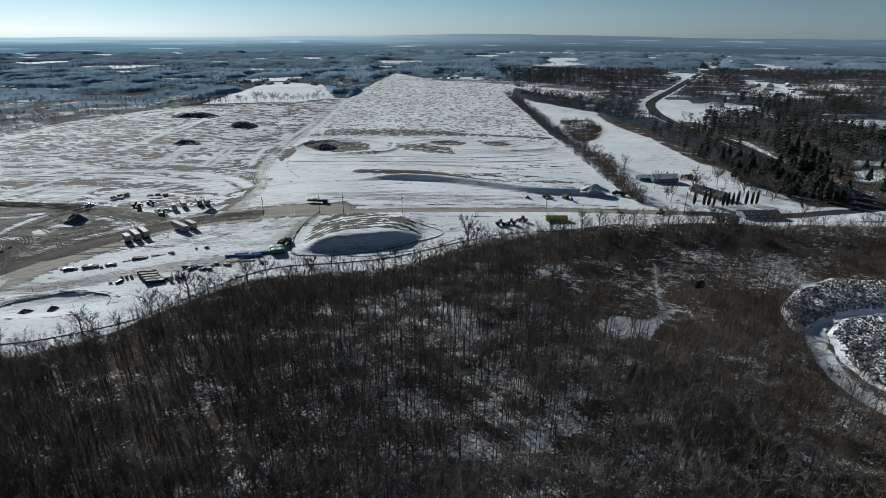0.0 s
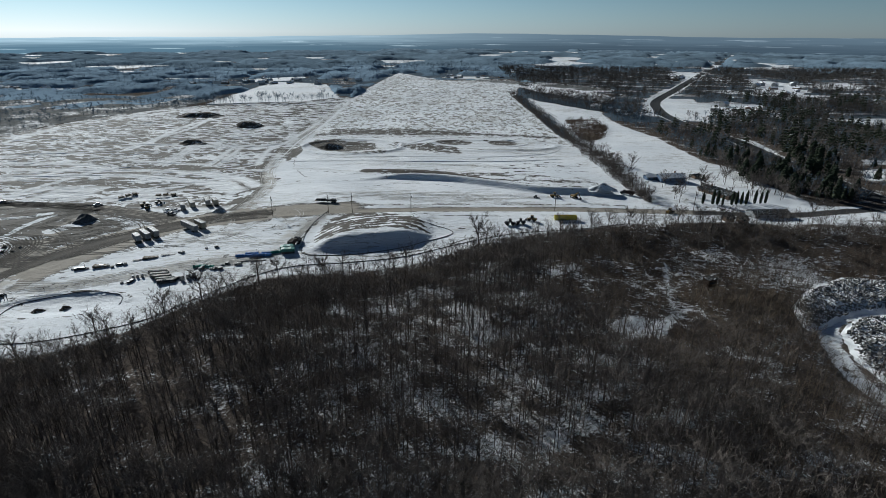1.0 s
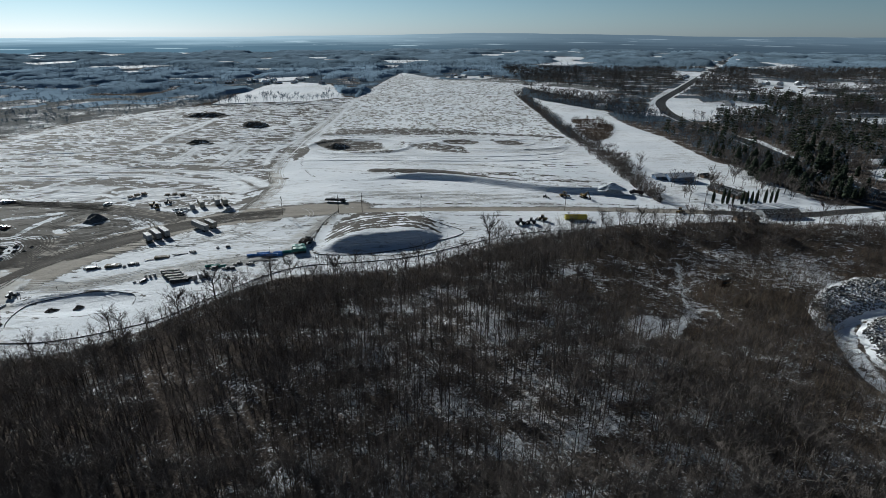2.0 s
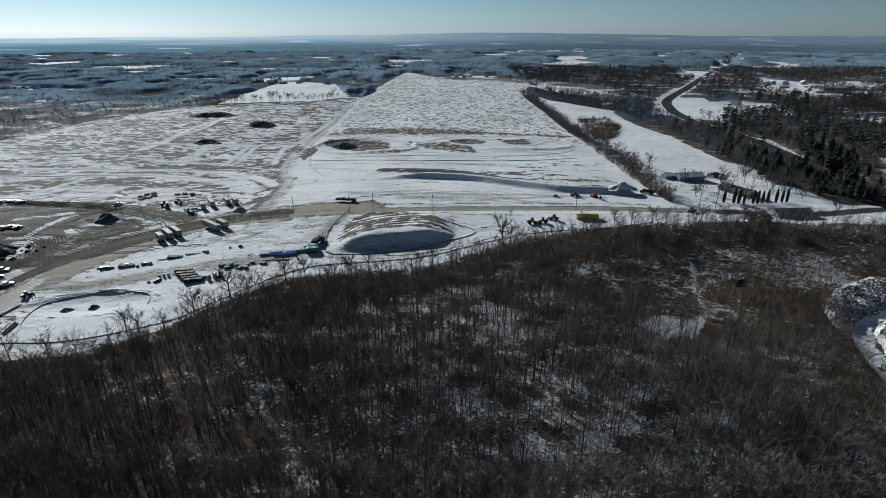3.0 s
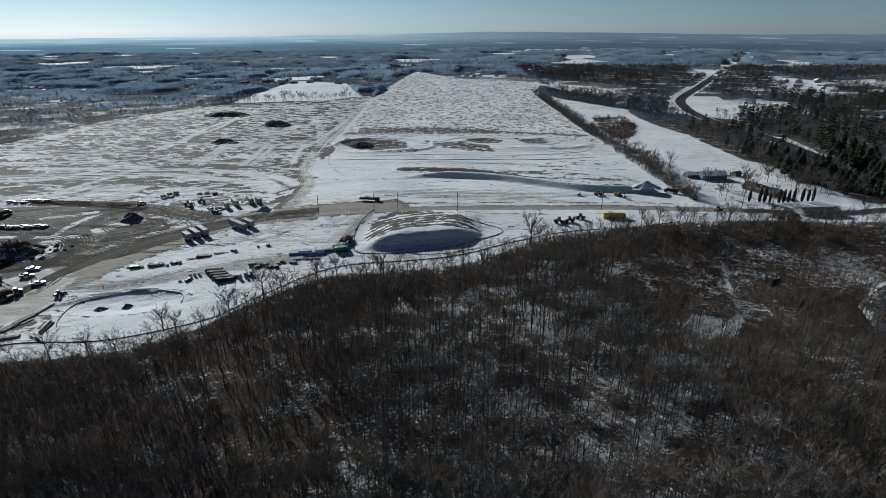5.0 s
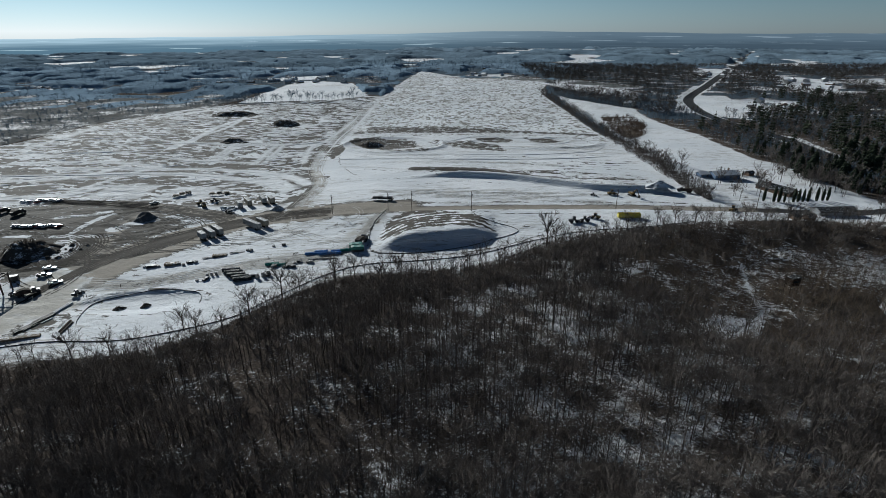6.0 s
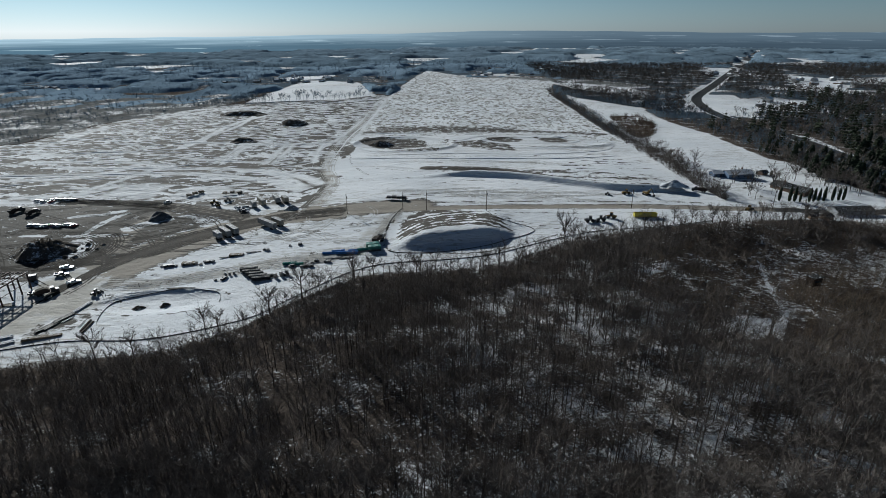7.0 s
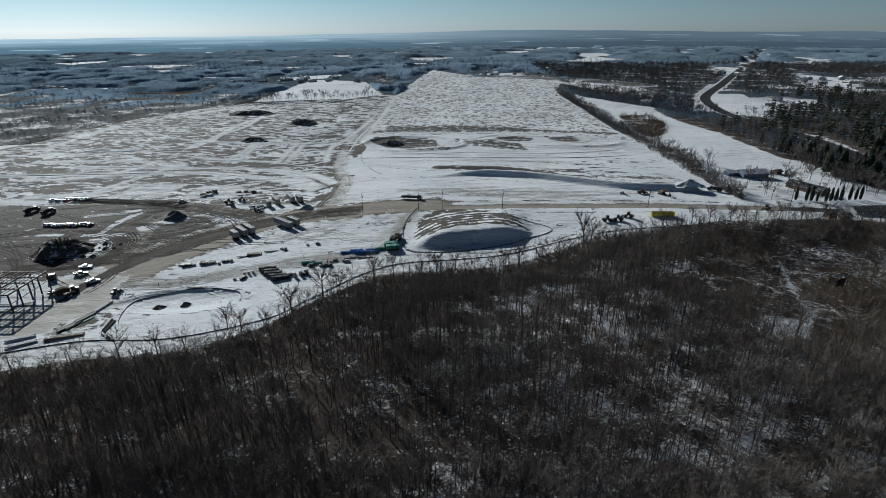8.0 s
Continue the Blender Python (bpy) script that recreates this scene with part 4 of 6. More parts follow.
# brush and small trees just inside the edge, which close the wood's outline
x, y = scatter(rng, -260, 290, 110, 296, 2.0)
gap = wood_line(x) - y
keep = (gap > 0.0) & (gap < 22) & clear_of(x, y) & (rng.random(x.shape) < 0.8 - 0.35 * (gap > 8))
tagged(sown("edge_brush", [bush(230 + k, 3.6, 8, 1.9) for k in range(5)], rooted(x[keep], y[keep]), rng, twig_dark, 0.5, 1.3), "dark leafless brush along the wood's edge", "brush", kind="stuff")

x, y = scatter(rng, -250, 290, 110, 296, 4.0)
gap = wood_line(x) - y
keep = (gap > -0.5) & (gap < 13) & clear_of(x, y) & (rng.random(x.shape) < 0.75)
tagged(sown("edge_trees", [merged(bare_tree(320 + k, 10.5, 6, 5, 7, 1.0, 4, 0.16, False, 0.24, 0.4)) for k in range(6)], rooted(x[keep], y[keep]), rng, twig_dark, 0.6, 1.15), "spreading leafless trees crowding the wood's edge", "trees", kind="stuff")

# the hedgerow between the stubble field and the snowy strip, and the brushy island
along = rng.uniform(0, 1, 1350) ** 1.2
line = np.array(HEDGE)[::-1]
seg = np.concatenate([[0], np.cumsum(np.hypot(*np.diff(line, axis=0).T))])
hy = np.interp(along * seg[-1], seg, line[:, 1]) + rng.normal(0, 3, 1350)
broad = np.interp(hy, [320, 345, 390, 440, 480, 540, 640, 840], [4, 7, 19, 29, 23, 15, 11, 9])
hx = np.interp(along * seg[-1], seg, line[:, 0]) - 2 + broad * rng.beta(1.1, 1.5, 1350)
tagged(sown("hedgerow", [bush(260 + k, 4.2, 9, 1.8) for k in range(6)] + [merged(bare_tree(290 + k, 8.5, 5, 3, 5, 1.0, 3, 0.12, False, 0.2, 0.35, 3.0)) for k in range(3)], rooted(hx, hy), rng, twig_dark, 0.5, 1.25), "brown leafless hedgerow between snowy fields", "hedge", kind="stuff")
x, y = scatter(rng, 110, 180, 490, 665, 4.2)
keep = (inside(x, y, BRUSH_ISLAND, 2) > 0.5) & (rng.random(x.shape) < 0.8)
tagged(sown("brush_patch", [bush(280 + k, 4.5, 10, 2.2) for k in range(4)], rooted(x[keep], y[keep]), rng, bark_red, 0.5, 1.3), "red-brown brush patch in a snowy field", "brush", kind="stuff")


# the row of trees before the white field behind the graded ground
along = rng.uniform(0, 1, 46)
rx, ry = -365 + 175 * along + rng.normal(0, 2, 46), 762 + 24 * along ** 2 + rng.normal(0, 5, 46)
tagged(sown("tree_row", [merged(bare_tree(380 + k, 14.0, 7, 5, 5, 0.7, 3, 0.2, False, 0.16, 0.28, 2.6)) for k in range(4)], rooted(rx, ry), rng, far_haze_twig, 0.6, 1.2), "row of tall leafless trees before a white field", "trees", kind="stuff")


# ---- conifers ----
def conifer(seed, height, width, tiers, fine=7):
    """A spruce or pine: a trunk, and boughs in uneven tiers of drooping sprays."""
    rnd = random.Random(seed)
    trunk, boughs = Shape(), Shape()
    trunk.stem([(0, 0, -0.3), (0, 0, height * 0.5), (0, 0, height)], [height * 0.016, height * 0.01, 0], 5)
    for i in range(tiers):
        k = i / (tiers - 1)
        z = height * (0.24 + 0.72 * k)
        reach = width * (1 - k) ** (0.38 + 0.08 * (seed % 4)) * min(1, 0.62 + 1.6 * k) * rnd.uniform(0.55, 1.15) + 0.35
        for j in range(fine):
            az = 6.28 * (j + rnd.uniform(-0.35, 0.35)) / fine + i
            r = reach * rnd.uniform(0.7, 1.1)
            a = Vector((0, 0, z + 0.4))
            b = Vector((math.cos(az) * r, math.sin(az) * r, z - r * rnd.uniform(0.2, 0.65)))
            side = Vector((-math.sin(az), math.cos(az), 0)) * r * rnd.uniform(0.28, 0.45)
            m = a.lerp(b, 0.6)
            n = len(boughs.v)
            boughs.v += [tuple(a), tuple(m + side - Vector((0, 0, 0.1))), tuple(b), tuple(m - side - Vector((0, 0, 0.1))), tuple(m + Vector((0, 0, 0.35))), tuple(m - Vector((0, 0, 1.1)))]
            for q in ((0, 1, 4), (1, 2, 4), (2, 3, 4), (3, 0, 4), (1, 0, 5), (2, 1, 5), (3, 2, 5), (0, 3, 5)):
                boughs.f.append(tuple(n + c for c in q))
    return trunk.arrays(), boughs.arrays()


PINES = [(203, 560), (206, 480), (212, 410), (207, 352), (216, 338), (232, 332), (330, 330), (420, 430), (640, 600), (450, 605), (440, 700), (620, 720), (560, 830), (420, 820), (330, 760), (300, 640), (262, 600)]
x, y = scatter(rng, 190, 640, 325, 930, 6.2)
keep = (inside(x, y, PINES, 3) > 0.5) & ((open_land(x, y) < 0.3) | (x < 268) & (y < 450)) & (off_line(x, y, MAIN_ROAD) > 6) & (off_line(x, y, HIGHWAY) > 8)
px, py = x[keep], y[keep]
pine = rng.random(px.shape) < 0.06 + 0.38 * clumps(px, py, 45, 21) ** 2 + 0.25 * (px > 222) * (px < 275) * (py < 400)
bare_x, bare_y = px[~pine], py[~pine]
px, py = px[pine], py[pine]
order = np.argsort(py)
px, py = px[order], py[order]
pine_kinds = []
for k in range(4):
    (wv, wf), (cv, cf) = conifer(400 + k, (15.0, 12.5, 17.0, 14.0)[k], (3.6, 4.2, 3.4, 4.6)[k], 12, 9)
    t = tagged(new("pine_tree"), "tall dark green pine among leafless trees", "tree", "pines by the road")
    for part_name, v, f, m in (("trunk", wv, wf, bark_dark), ("crown", cv, cf, needle)):
        new(part_name, mesh_from(part_name, v, f, [m])).parent = t
    pine_kinds.append(t)
spare = list(pine_kinds)
for k in range(min(120, len(px))):
    s = rng.uniform(0.5, 1.35)
    m = Matrix.LocRotScale((px[k], py[k], float(ground_z(px[k], py[k]))), Euler((0, 0, rng.uniform(0, 6.28))), None)
    if spare:
        t = spare.pop()
        t.matrix_basis = m
    else:
        t = copy_thing(pine_kinds[k % 4], m)
    t.scale = (s, s, s)
tagged(sown("pine_stand", [conifer(420 + k, 15, 3.8, 6, 5)[1] for k in range(4)], rooted(px[120:], py[120:]), rng, needle, 0.45, 1.35), "stand of dark green pines farther off", "trees", kind="stuff")
for k, (cx, cy, s) in enumerate(((159, 386, 0.3), (167, 388, 0.3), (171, 387, 0.22), (174.5, 388, 0.26), (180, 384, 0.28))):
    t = tagged(copy_thing(pine_kinds[k % 4], Matrix.LocRotScale((cx, cy, float(ground_z(cx, cy))), Euler((0, 0, k)), None)), "small round dark evergreen behind the house", group="evergreens behind the house")
    t.scale = (s * 1.3, s * 1.3, s)


def arborvitae(seed):
    rnd = random.Random(seed)
    s = Shape()
    s.stem([(0, 0, -0.2), (0, 0, 6)], [0.12, 0], 5)
    for i in range(150):
        k = rnd.random()
        z = 0.3 + 6.3 * k
        r = 0.85 * math.sin(math.pi * min(1, 0.18 + 0.82 * k) ** 0.9) ** 0.7 + 0.1
        az = rnd.uniform(0, 6.28)
        a = Vector((math.cos(az) * r * 0.35, math.sin(az) * r * 0.35, z - 0.5))
        b = Vector((math.cos(az) * r, math.sin(az) * r, z + rnd.uniform(0.3, 0.8)))
        s.stem([tuple(a), tuple(a.lerp(b, 0.6)), tuple(b)], [0.18, 0.2, 0], 4)
    return s.arrays()


row_kinds = []
for k in range(3):
    v, f = arborvitae(500 + k)
    t = tagged(new("arborvitae"), "narrow dark green columnar evergreen in a row", "tree", "row of columnar evergreens")
    new("crown", mesh_from("crown", v, f, [needle])).parent = t
    row_kinds.append(t)
spare = list(row_kinds)
for k, (px, py, s) in enumerate(((152.5, 322, 0.95), (158.8, 322, 1.1), (161.5, 321.5, 1.1), (164.5, 321, 0.75), (171, 322.5, 1.0), (174, 323, 1.0), (177.7, 324.2, 0.95), (181.2, 325, 1.05), (187.4, 326.5, 1.05), (191.5, 327.2, 0.95), (195.2, 328.3, 1.0))):
    m = Matrix.LocRotScale((px, py, float(ground_z(px, py))), Euler((0, 0, k * 1.7)), None)
    if spare:
        t = spare.pop()
        t.matrix_basis = m
    else:
        t = copy_thing(row_kinds[k % 3], m)
    t.scale = (s * 1.1, s * 1.1, s * 1.25)


# leafless trees round the houses and up the strip, standing in snow
x, y = scatter(rng, 120, 275, 315, 470, 6.0)
yard_trees = [(128, 322), (150, 318), (205, 335), (268, 332), (268, 400), (262, 450), (210, 450), (206, 410), (190, 390), (150, 392), (132, 350)]
keep = (inside(x, y, yard_trees, 2) > 0.5) & (rng.random(x.shape) < 0.1 + 0.8 * ease((x - 194) / 8)) & (off_line(x, y, HIGHWAY) > 8) & (off_line(x, y, MAIN_ROAD) > 8)
gx2, gy2 = scatter(rng, 100, 245, 700, 900, 8.0)
grove = inside(gx2, gy2, [(163, 866), (235, 840), (216, 734), (191, 712), (155, 754), (120, 800), (98, 830), (100, 890), (118, 880), (140, 850)], 2) > 0.5
tagged(sown("strip_trees", [merged(bare_tree(360 + k, 10.5, 6, 4, 6, 1.1, 3, 0.2, False, 0.2, 0.34, 2.6)) for k in range(5)],
            np.concatenate([rooted(x[keep], y[keep]), rooted(gx2[grove], gy2[grove])]), rng, twig_dark, 0.6, 1.15), "dark leafless trees standing in snow", "trees", kind="stuff")

# leafless trees between the pines
keep = rng.random(bare_x.shape) < 0.7
tagged(sown("roadside_woods", [merged(bare_tree(340 + k, 12.0, 4, 3, 5, 1.0, 3, 0.2, False, 0.2, 0.35, 4.5)) for k in range(6)], rooted(bare_x[keep], bare_y[keep]), rng, twig_dark, 0.55, 1.2), "grey leafless trees between dark pines", "trees", kind="stuff")


# ---- the far woods ----
def far_tree(seed, height, limbs, twigs=4, fat=1.0):
    """A round-headed leafless tree with a loose crown of twigs."""
    rnd = random.Random(seed)
    s = Shape()
    s.stem([(0, 0, -0.5), (0, 0, height * 0.62)], [0.16, 0], 3)
    for i in range(limbs):
        az, up = 6.28 * i / limbs + rnd.uniform(-0.4, 0.4), rnd.uniform(0.15, 1.4)
        a = Vector((0, 0, height * rnd.uniform(0.25, 0.45)))
        b = a + Vector((0, 0, height * 0.16)) + aim(az, up) * height * rnd.uniform(0.26, 0.4)
        s.sliver(a, b, 0.1)
        for _ in range(twigs):
            c = a.lerp(b, rnd.uniform(0.55, 1.05))
            s.sliver(c, c + aim(rnd.uniform(0, 6.28), rnd.uniform(-0.3, 1.2)) * height * rnd.uniform(0.1, 0.2), 0.16 * fat)
    return s.arrays()


def far_places(x0, x1, y0, y1, gap, thin):
    x, y = scatter(rng, x0, x1, y0, y1, gap)
    seen = (np.abs(x + 20) < 0.95 * y + 90) & (y > wood_line(x) + 45)
    x, y = x[seen], y[seen]
    ok = (open_land(x, y) < 0.35 + 0.65 * (rng.random(x.shape) < 0.2) * (np.maximum.reduce([inside(x, y, q, 3) for q in CLEARINGS]) > 0.3)) & (off_line(x, y, HIGHWAY) > 14)
    ok &= (rng.random(x.shape) < thin(x, y)) & (inside(x, y, BRUSH_ISLAND, 3) < 0.5)
    ok &= off_line(x, y, MAIN_ROAD) > 12
    return rooted(x[ok], y[ok])


def marsh(x, y):
    return ease((-360 - x) / 60) * ease((940 - y) / 120)


def thin(x, y):
    east = ease((x - 120) / 200)
    return (1 - 0.93 * marsh(x, y)) * (0.95 - 0.25 * east) * (0.35 + 0.8 * clumps(x, y, 120, 31) * (1 - 0.3 * east) + 0.25 * (1 - east))


kinds = [far_tree(600 + k, 9.5, 7) for k in range(8)]
tagged(sown("near_country_trees", kinds, far_places(-900, 800, 320, 820, 5.6, thin), rng, far_haze_twig, 0.55, 1.25), "leafless trees beyond the fields", "trees", kind="stuff")
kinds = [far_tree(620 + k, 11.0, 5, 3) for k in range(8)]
tagged(sown("country_trees", kinds, far_places(-1650, 1650, 820, 1680, 16.0, lambda x, y: thin(x, y) * ((x < 120) | (y > 1400) | (x > 1150))), rng, far_haze_twig, 0.7, 1.4), "leafless woods farther off", "trees", kind="stuff")


kinds = [far_tree(650 + k, 12.0, 6, 4, 2.0) for k in range(8)]
tagged(sown("east_country_trees", kinds, far_places(110, 1150, 640, 1450, 7.8, lambda x, y: 0.96 - 0.5 * ease((clumps(x * 0.7, y, 70, 35) - 0.55) / 0.15)), rng, bark_dark, 0.7, 1.3), "dark leafless woods along the highway", "trees", kind="stuff")

kinds = [far_tree(640 + k, 4.2, 6, 3) for k in range(6)]
tagged(sown("marsh_brush", kinds, far_places(-950, -330, 330, 960, 7.0, lambda x, y: 0.9 * marsh(x, y) * ease((clumps(x * 0.5, y, 60, 66) - 0.42) / 0.15)), rng, far_haze_twig, 0.5, 1.5), "low grey brush on marshy ground", "brush", kind="stuff")


def canopy(name, mat, y0, y1, dx, dy, growth, high, jitter, rise, wood):
    """Woods seen far across their tops: an uneven roof of crowns, open over the fields."""
    ys = [y0]
    while ys[-1] < y1:
        ys.append(ys[-1] + dy + ys[-1] * growth)
    wide = 1.02 * y1 + 100
    xs = np.arange(-wide, wide, dx)
    x, y = np.meshgrid(xs, np.array(ys))
    r = np.random.default_rng(77)
    shape = x.shape
    x, y = x + r.uniform(-0.45, 0.45, shape) * dx, y + r.uniform(-0.4, 0.4, shape) * dy
    wooded = np.clip(1 - 1.3 * open_land(x.ravel(), y.ravel()).reshape(shape), 0, 1) * wood(x, y)
    wooded = np.where(np.abs(x + 20) < y * 0.98 + 90, wooded, 0) * ease((y - y0 + 0.02 * y0) / rise)
    wooded *= ease((off_line(x.ravel(), y.ravel(), MAIN_ROAD).reshape(shape) - 15) / 15)
    z = land(x, y) - 3 + wooded * (3 + high + 0.2 * high * clumps(x, y, 260, 52) + r.uniform(-jitter, jitter, shape))
    ny, nx = shape
    i = (np.arange(ny - 1)[:, None] * nx + np.arange(nx - 1)[None]).ravel()
    quads = np.stack([i, i + 1, i + nx + 1, i + nx], 1)
    up = (wooded.ravel() > 0.02)
    quads = quads[up[quads].any(1)]
    return mesh_from(name, np.stack([x.ravel(), y.ravel(), z.ravel()], 1), quads, [mat])


def hamlets(x, y):
    """1 among the far houses, where the woods open."""
    return np.maximum.reduce([ease(1.5 - np.hypot((x - cx) / sx, (y - cy) / sy)) for cx, cy, sx, sy in ((-300, 1040, 150, 90), (-430, 1120, 130, 80), (580, 960, 90, 110), (480, 1160, 90, 70), (20, 1170, 110, 60), (640, 800, 80, 60))])


def near_wood(x, y):
    west = ease((-150 - x) / 60)
    return (1 - 0.9 * ease((x - 70) / 110) * ease((1500 - y) / 150)) * ease((clumps(x, y, 110, 31) - 0.14 + 0.18 * west) / 0.7) * (1 - 0.65 * marsh(x, y)) * ease((y - 620 - 330 * ease((x + 120) / 200)) / 120) * (1 - 0.9 * hamlets(x, y)) * (1 - inside(x.ravel(), y.ravel(), [(-440, 690), (-160, 750), (-165, 870), (-240, 850), (-420, 800)], 10).reshape(x.shape))


tagged(new("country_woods", canopy("country_woods", haze_crowns, 520.0, 1470, 6.0, 4.5, 0.004, 6.0, 1.9, 60, near_wood)), "leafless woods beyond the fields, crown against crown", "trees", kind="stuff")
tagged(new("distant_woods", canopy("distant_woods", distant_haze_twig, 1440.0, 3150, 12.0, 8.0, 0.006, 9.0, 2.8, 300, lambda x, y: ease((clumps(x, y, 420, 51) - 0.06) / 0.3) * (0.45 + 0.55 * ease((clumps(x, y * 0.6, 150, 54) - 0.3) / 0.25)))), "distant leafless woods under a pale winter sky", "trees", kind="stuff")


def backdrop():
    """A glowing backdrop of low hills past the woods, haze painted into its colour."""
    n = 240
    vs, fs = [], []
    for k in range(n + 1):
        az = math.radians(-75 + 150 * k / n)
        top = 86 - 20 * float(ease((-az - 0.02) / 0.55)) + 2.0 * math.sin(az * 9) + 1.2 * math.sin(az * 23 + 1) + 0.7 * math.sin(az * 61) + 8 * math.exp(-((az - 0.09) / 0.16) ** 2)
        for r, z in ((2950, -6), (3150, top - 1.0)):
            vs.append((-20 + r * math.sin(az), r * math.cos(az), z))
    for k in range(n):
        a = 2 * k
        fs.append((a, a + 2, a + 3, a + 1))
    m, nodes, links, bsdf = material("hazy_hills")
    nodes.remove(bsdf)
    co = nodes.new("ShaderNodeTexCoord").outputs["Object"]
    sep = nodes.new("ShaderNodeSeparateXYZ")
    links.new(co, sep.inputs[0])
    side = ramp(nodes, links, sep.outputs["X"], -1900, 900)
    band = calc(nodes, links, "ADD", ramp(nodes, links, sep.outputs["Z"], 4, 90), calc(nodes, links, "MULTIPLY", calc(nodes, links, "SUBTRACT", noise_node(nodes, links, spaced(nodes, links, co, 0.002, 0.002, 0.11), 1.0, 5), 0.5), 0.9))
    # haze painted into the glow, paler with height and towards the left
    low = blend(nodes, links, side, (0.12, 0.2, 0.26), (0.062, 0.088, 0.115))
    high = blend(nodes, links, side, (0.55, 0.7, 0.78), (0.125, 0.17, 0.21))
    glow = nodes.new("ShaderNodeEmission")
    hazy_land = blend(nodes, links, ramp(nodes, links, band, 0.0, 1.05), low, high)
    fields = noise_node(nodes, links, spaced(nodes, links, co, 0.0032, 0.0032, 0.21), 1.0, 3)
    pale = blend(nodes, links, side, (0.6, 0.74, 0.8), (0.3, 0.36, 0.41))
    hazy_land = blend(nodes, links, ramp(nodes, links, fields, 0.63, 0.68, 0, 0.8), hazy_land, pale)
    links.new(hazy_land, glow.inputs["Color"])
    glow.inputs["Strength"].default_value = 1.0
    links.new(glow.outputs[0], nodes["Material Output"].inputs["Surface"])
    return tagged(new("backdrop", mesh_from("backdrop", vs, fs, [m])), "glowing backdrop of hills in painted blue haze", "hills", kind="structure")


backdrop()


# ---- buildings, vehicles and goods ----
def part(name, bm, mat, parent, label=""):
    me = bpy.data.meshes.new(name)
    bm.to_mesh(me)
    bm.free()
    me.materials.append(mat)
    ob = new(name, me)
    ob.parent = parent
    if label:
        ob["label"] = label
    return ob


def box(cx, cy, cz, sx, sy, sz, bevel=0.0, taper=1.0, bm=None):
    """A box about (cx, cy) that stands on cz; taper narrows its top; bevel rounds its edges."""
    bm = bm or bmesh.new()
    r = bmesh.ops.create_cube(bm, size=1.0)["verts"]
    for v in r:
        k = taper if v.co.z > 0 else 1.0
        v.co = Vector((cx + v.co.x * sx * k, cy + v.co.y * sy * k, cz + (v.co.z + 0.5) * sz))
    if bevel:
        edges = list({e for v in r for e in v.link_edges})
        bmesh.ops.bevel(bm, geom=edges, offset=bevel, segments=1, affect="EDGES")
    return bm


def rod(a, b, r, n=8, r2=None, bm=None):
    """A round bar from a to b."""
    bm = bm or bmesh.new()
    a, b = Vector(a), Vector(b)
    turn = (b - a).to_track_quat("Z", "Y").to_matrix().to_4x4()
    bmesh.ops.create_cone(bm, cap_ends=True, segments=n, radius1=r, radius2=r if r2 is None else r2, depth=(b - a).length, matrix=Matrix.Translation((a + b) / 2) @ turn)
    return bm


def prism(points, length, axis_y=True, bm=None):
    """A side outline (along x, z) drawn out across y."""
    bm = bm or bmesh.new()
    lo = [bm.verts.new((x, -length / 2, z)) for x, z in points]
    hi = [bm.verts.new((x, length / 2, z)) for x, z in points]
    bm.faces.new(lo)
    bm.faces.new(hi[::-1])
    for i in range(len(points)):
        j = (i + 1) % len(points)
        bm.faces.new((lo[j], lo[i], hi[i], hi[j]))
    bmesh.ops.recalc_face_normals(bm, faces=bm.faces)
    return bm


def thing(name, label, category, group=""):
    return tagged(new(name), label, category, group)


def place(ob, x, y, heading=0.0, scale=1.0, dz=0.0):
    """Stands a thing on the ground; heading: degrees from +x, counter-clockwise."""
    ob.matrix_basis = Matrix.LocRotScale((x, y, float(ground_z(x, y)) + dz), Euler((0, 0, radians(heading))), None)
    ob.scale = (scale,) * 3
    return ob


def put(kind, spots, label="", group=""):
    """The first spot takes the thing itself, the rest copies."""
    for k, (x, y, h, *s) in enumerate(spots):
        ob = kind if k == 0 else copy_thing(kind, Matrix())
        place(ob, x, y, h, s[0] if s else 1.0)
        if label or group:
            tagged(ob, label, group=group)


white_paint = plain("white_painted_metal", (0.25, 0.25, 0.245), 0.6, vary=0.18, scale=0.5, snow=0.3)
tan_paint = plain("weathered_tan_panels", (0.3, 0.27, 0.215), 0.6, vary=0.18, snow=0.3)
grey_paint = plain("grey_panels", (0.28, 0.29, 0.30), 0.6, vary=0.15, snow=0.4)
dark_metal = plain("dark_steel", (0.045, 0.045, 0.048), 0.55, 0.3, snow=0.12)
rust_steel = plain("primed_steel", (0.06, 0.045, 0.04), 0.6, 0.2, snow=0.1)
rubber = plain("black_rubber", (0.025, 0.025, 0.025), 0.85)
glass_dark = plain("dark_glass", (0.03, 0.035, 0.04), 0.12, vary=0.1)
black_pipe = plain("black_plastic_pipe", (0.028, 0.029, 0.032), 0.55, snow=0.08)
blue_pipe = plain("blue_plastic_pipe", (0.07, 0.23, 0.55), 0.4, snow=0.15)
teal_pipe = plain("teal_plastic_pipe", (0.03, 0.24, 0.20), 0.45, snow=0.12)
green_tarp = plain("green_tarpaulin", (0.02, 0.15, 0.12), 0.55, snow=0.1)
concrete = plain("grey_concrete", (0.30, 0.29, 0.27), 0.85, snow=0.45)
timber = plain("weathered_timber", (0.20, 0.16, 0.115), 0.85, snow=0.3)
pole_wood = plain("creosoted_pole_wood", (0.075, 0.055, 0.042), 0.9)
yellow_paint = plain("yellow_paint", (0.50, 0.42, 0.04), 0.5, snow=0.2)
orange_paint = plain("machine_yellow", (0.16, 0.105, 0.035), 0.6, snow=0.2)
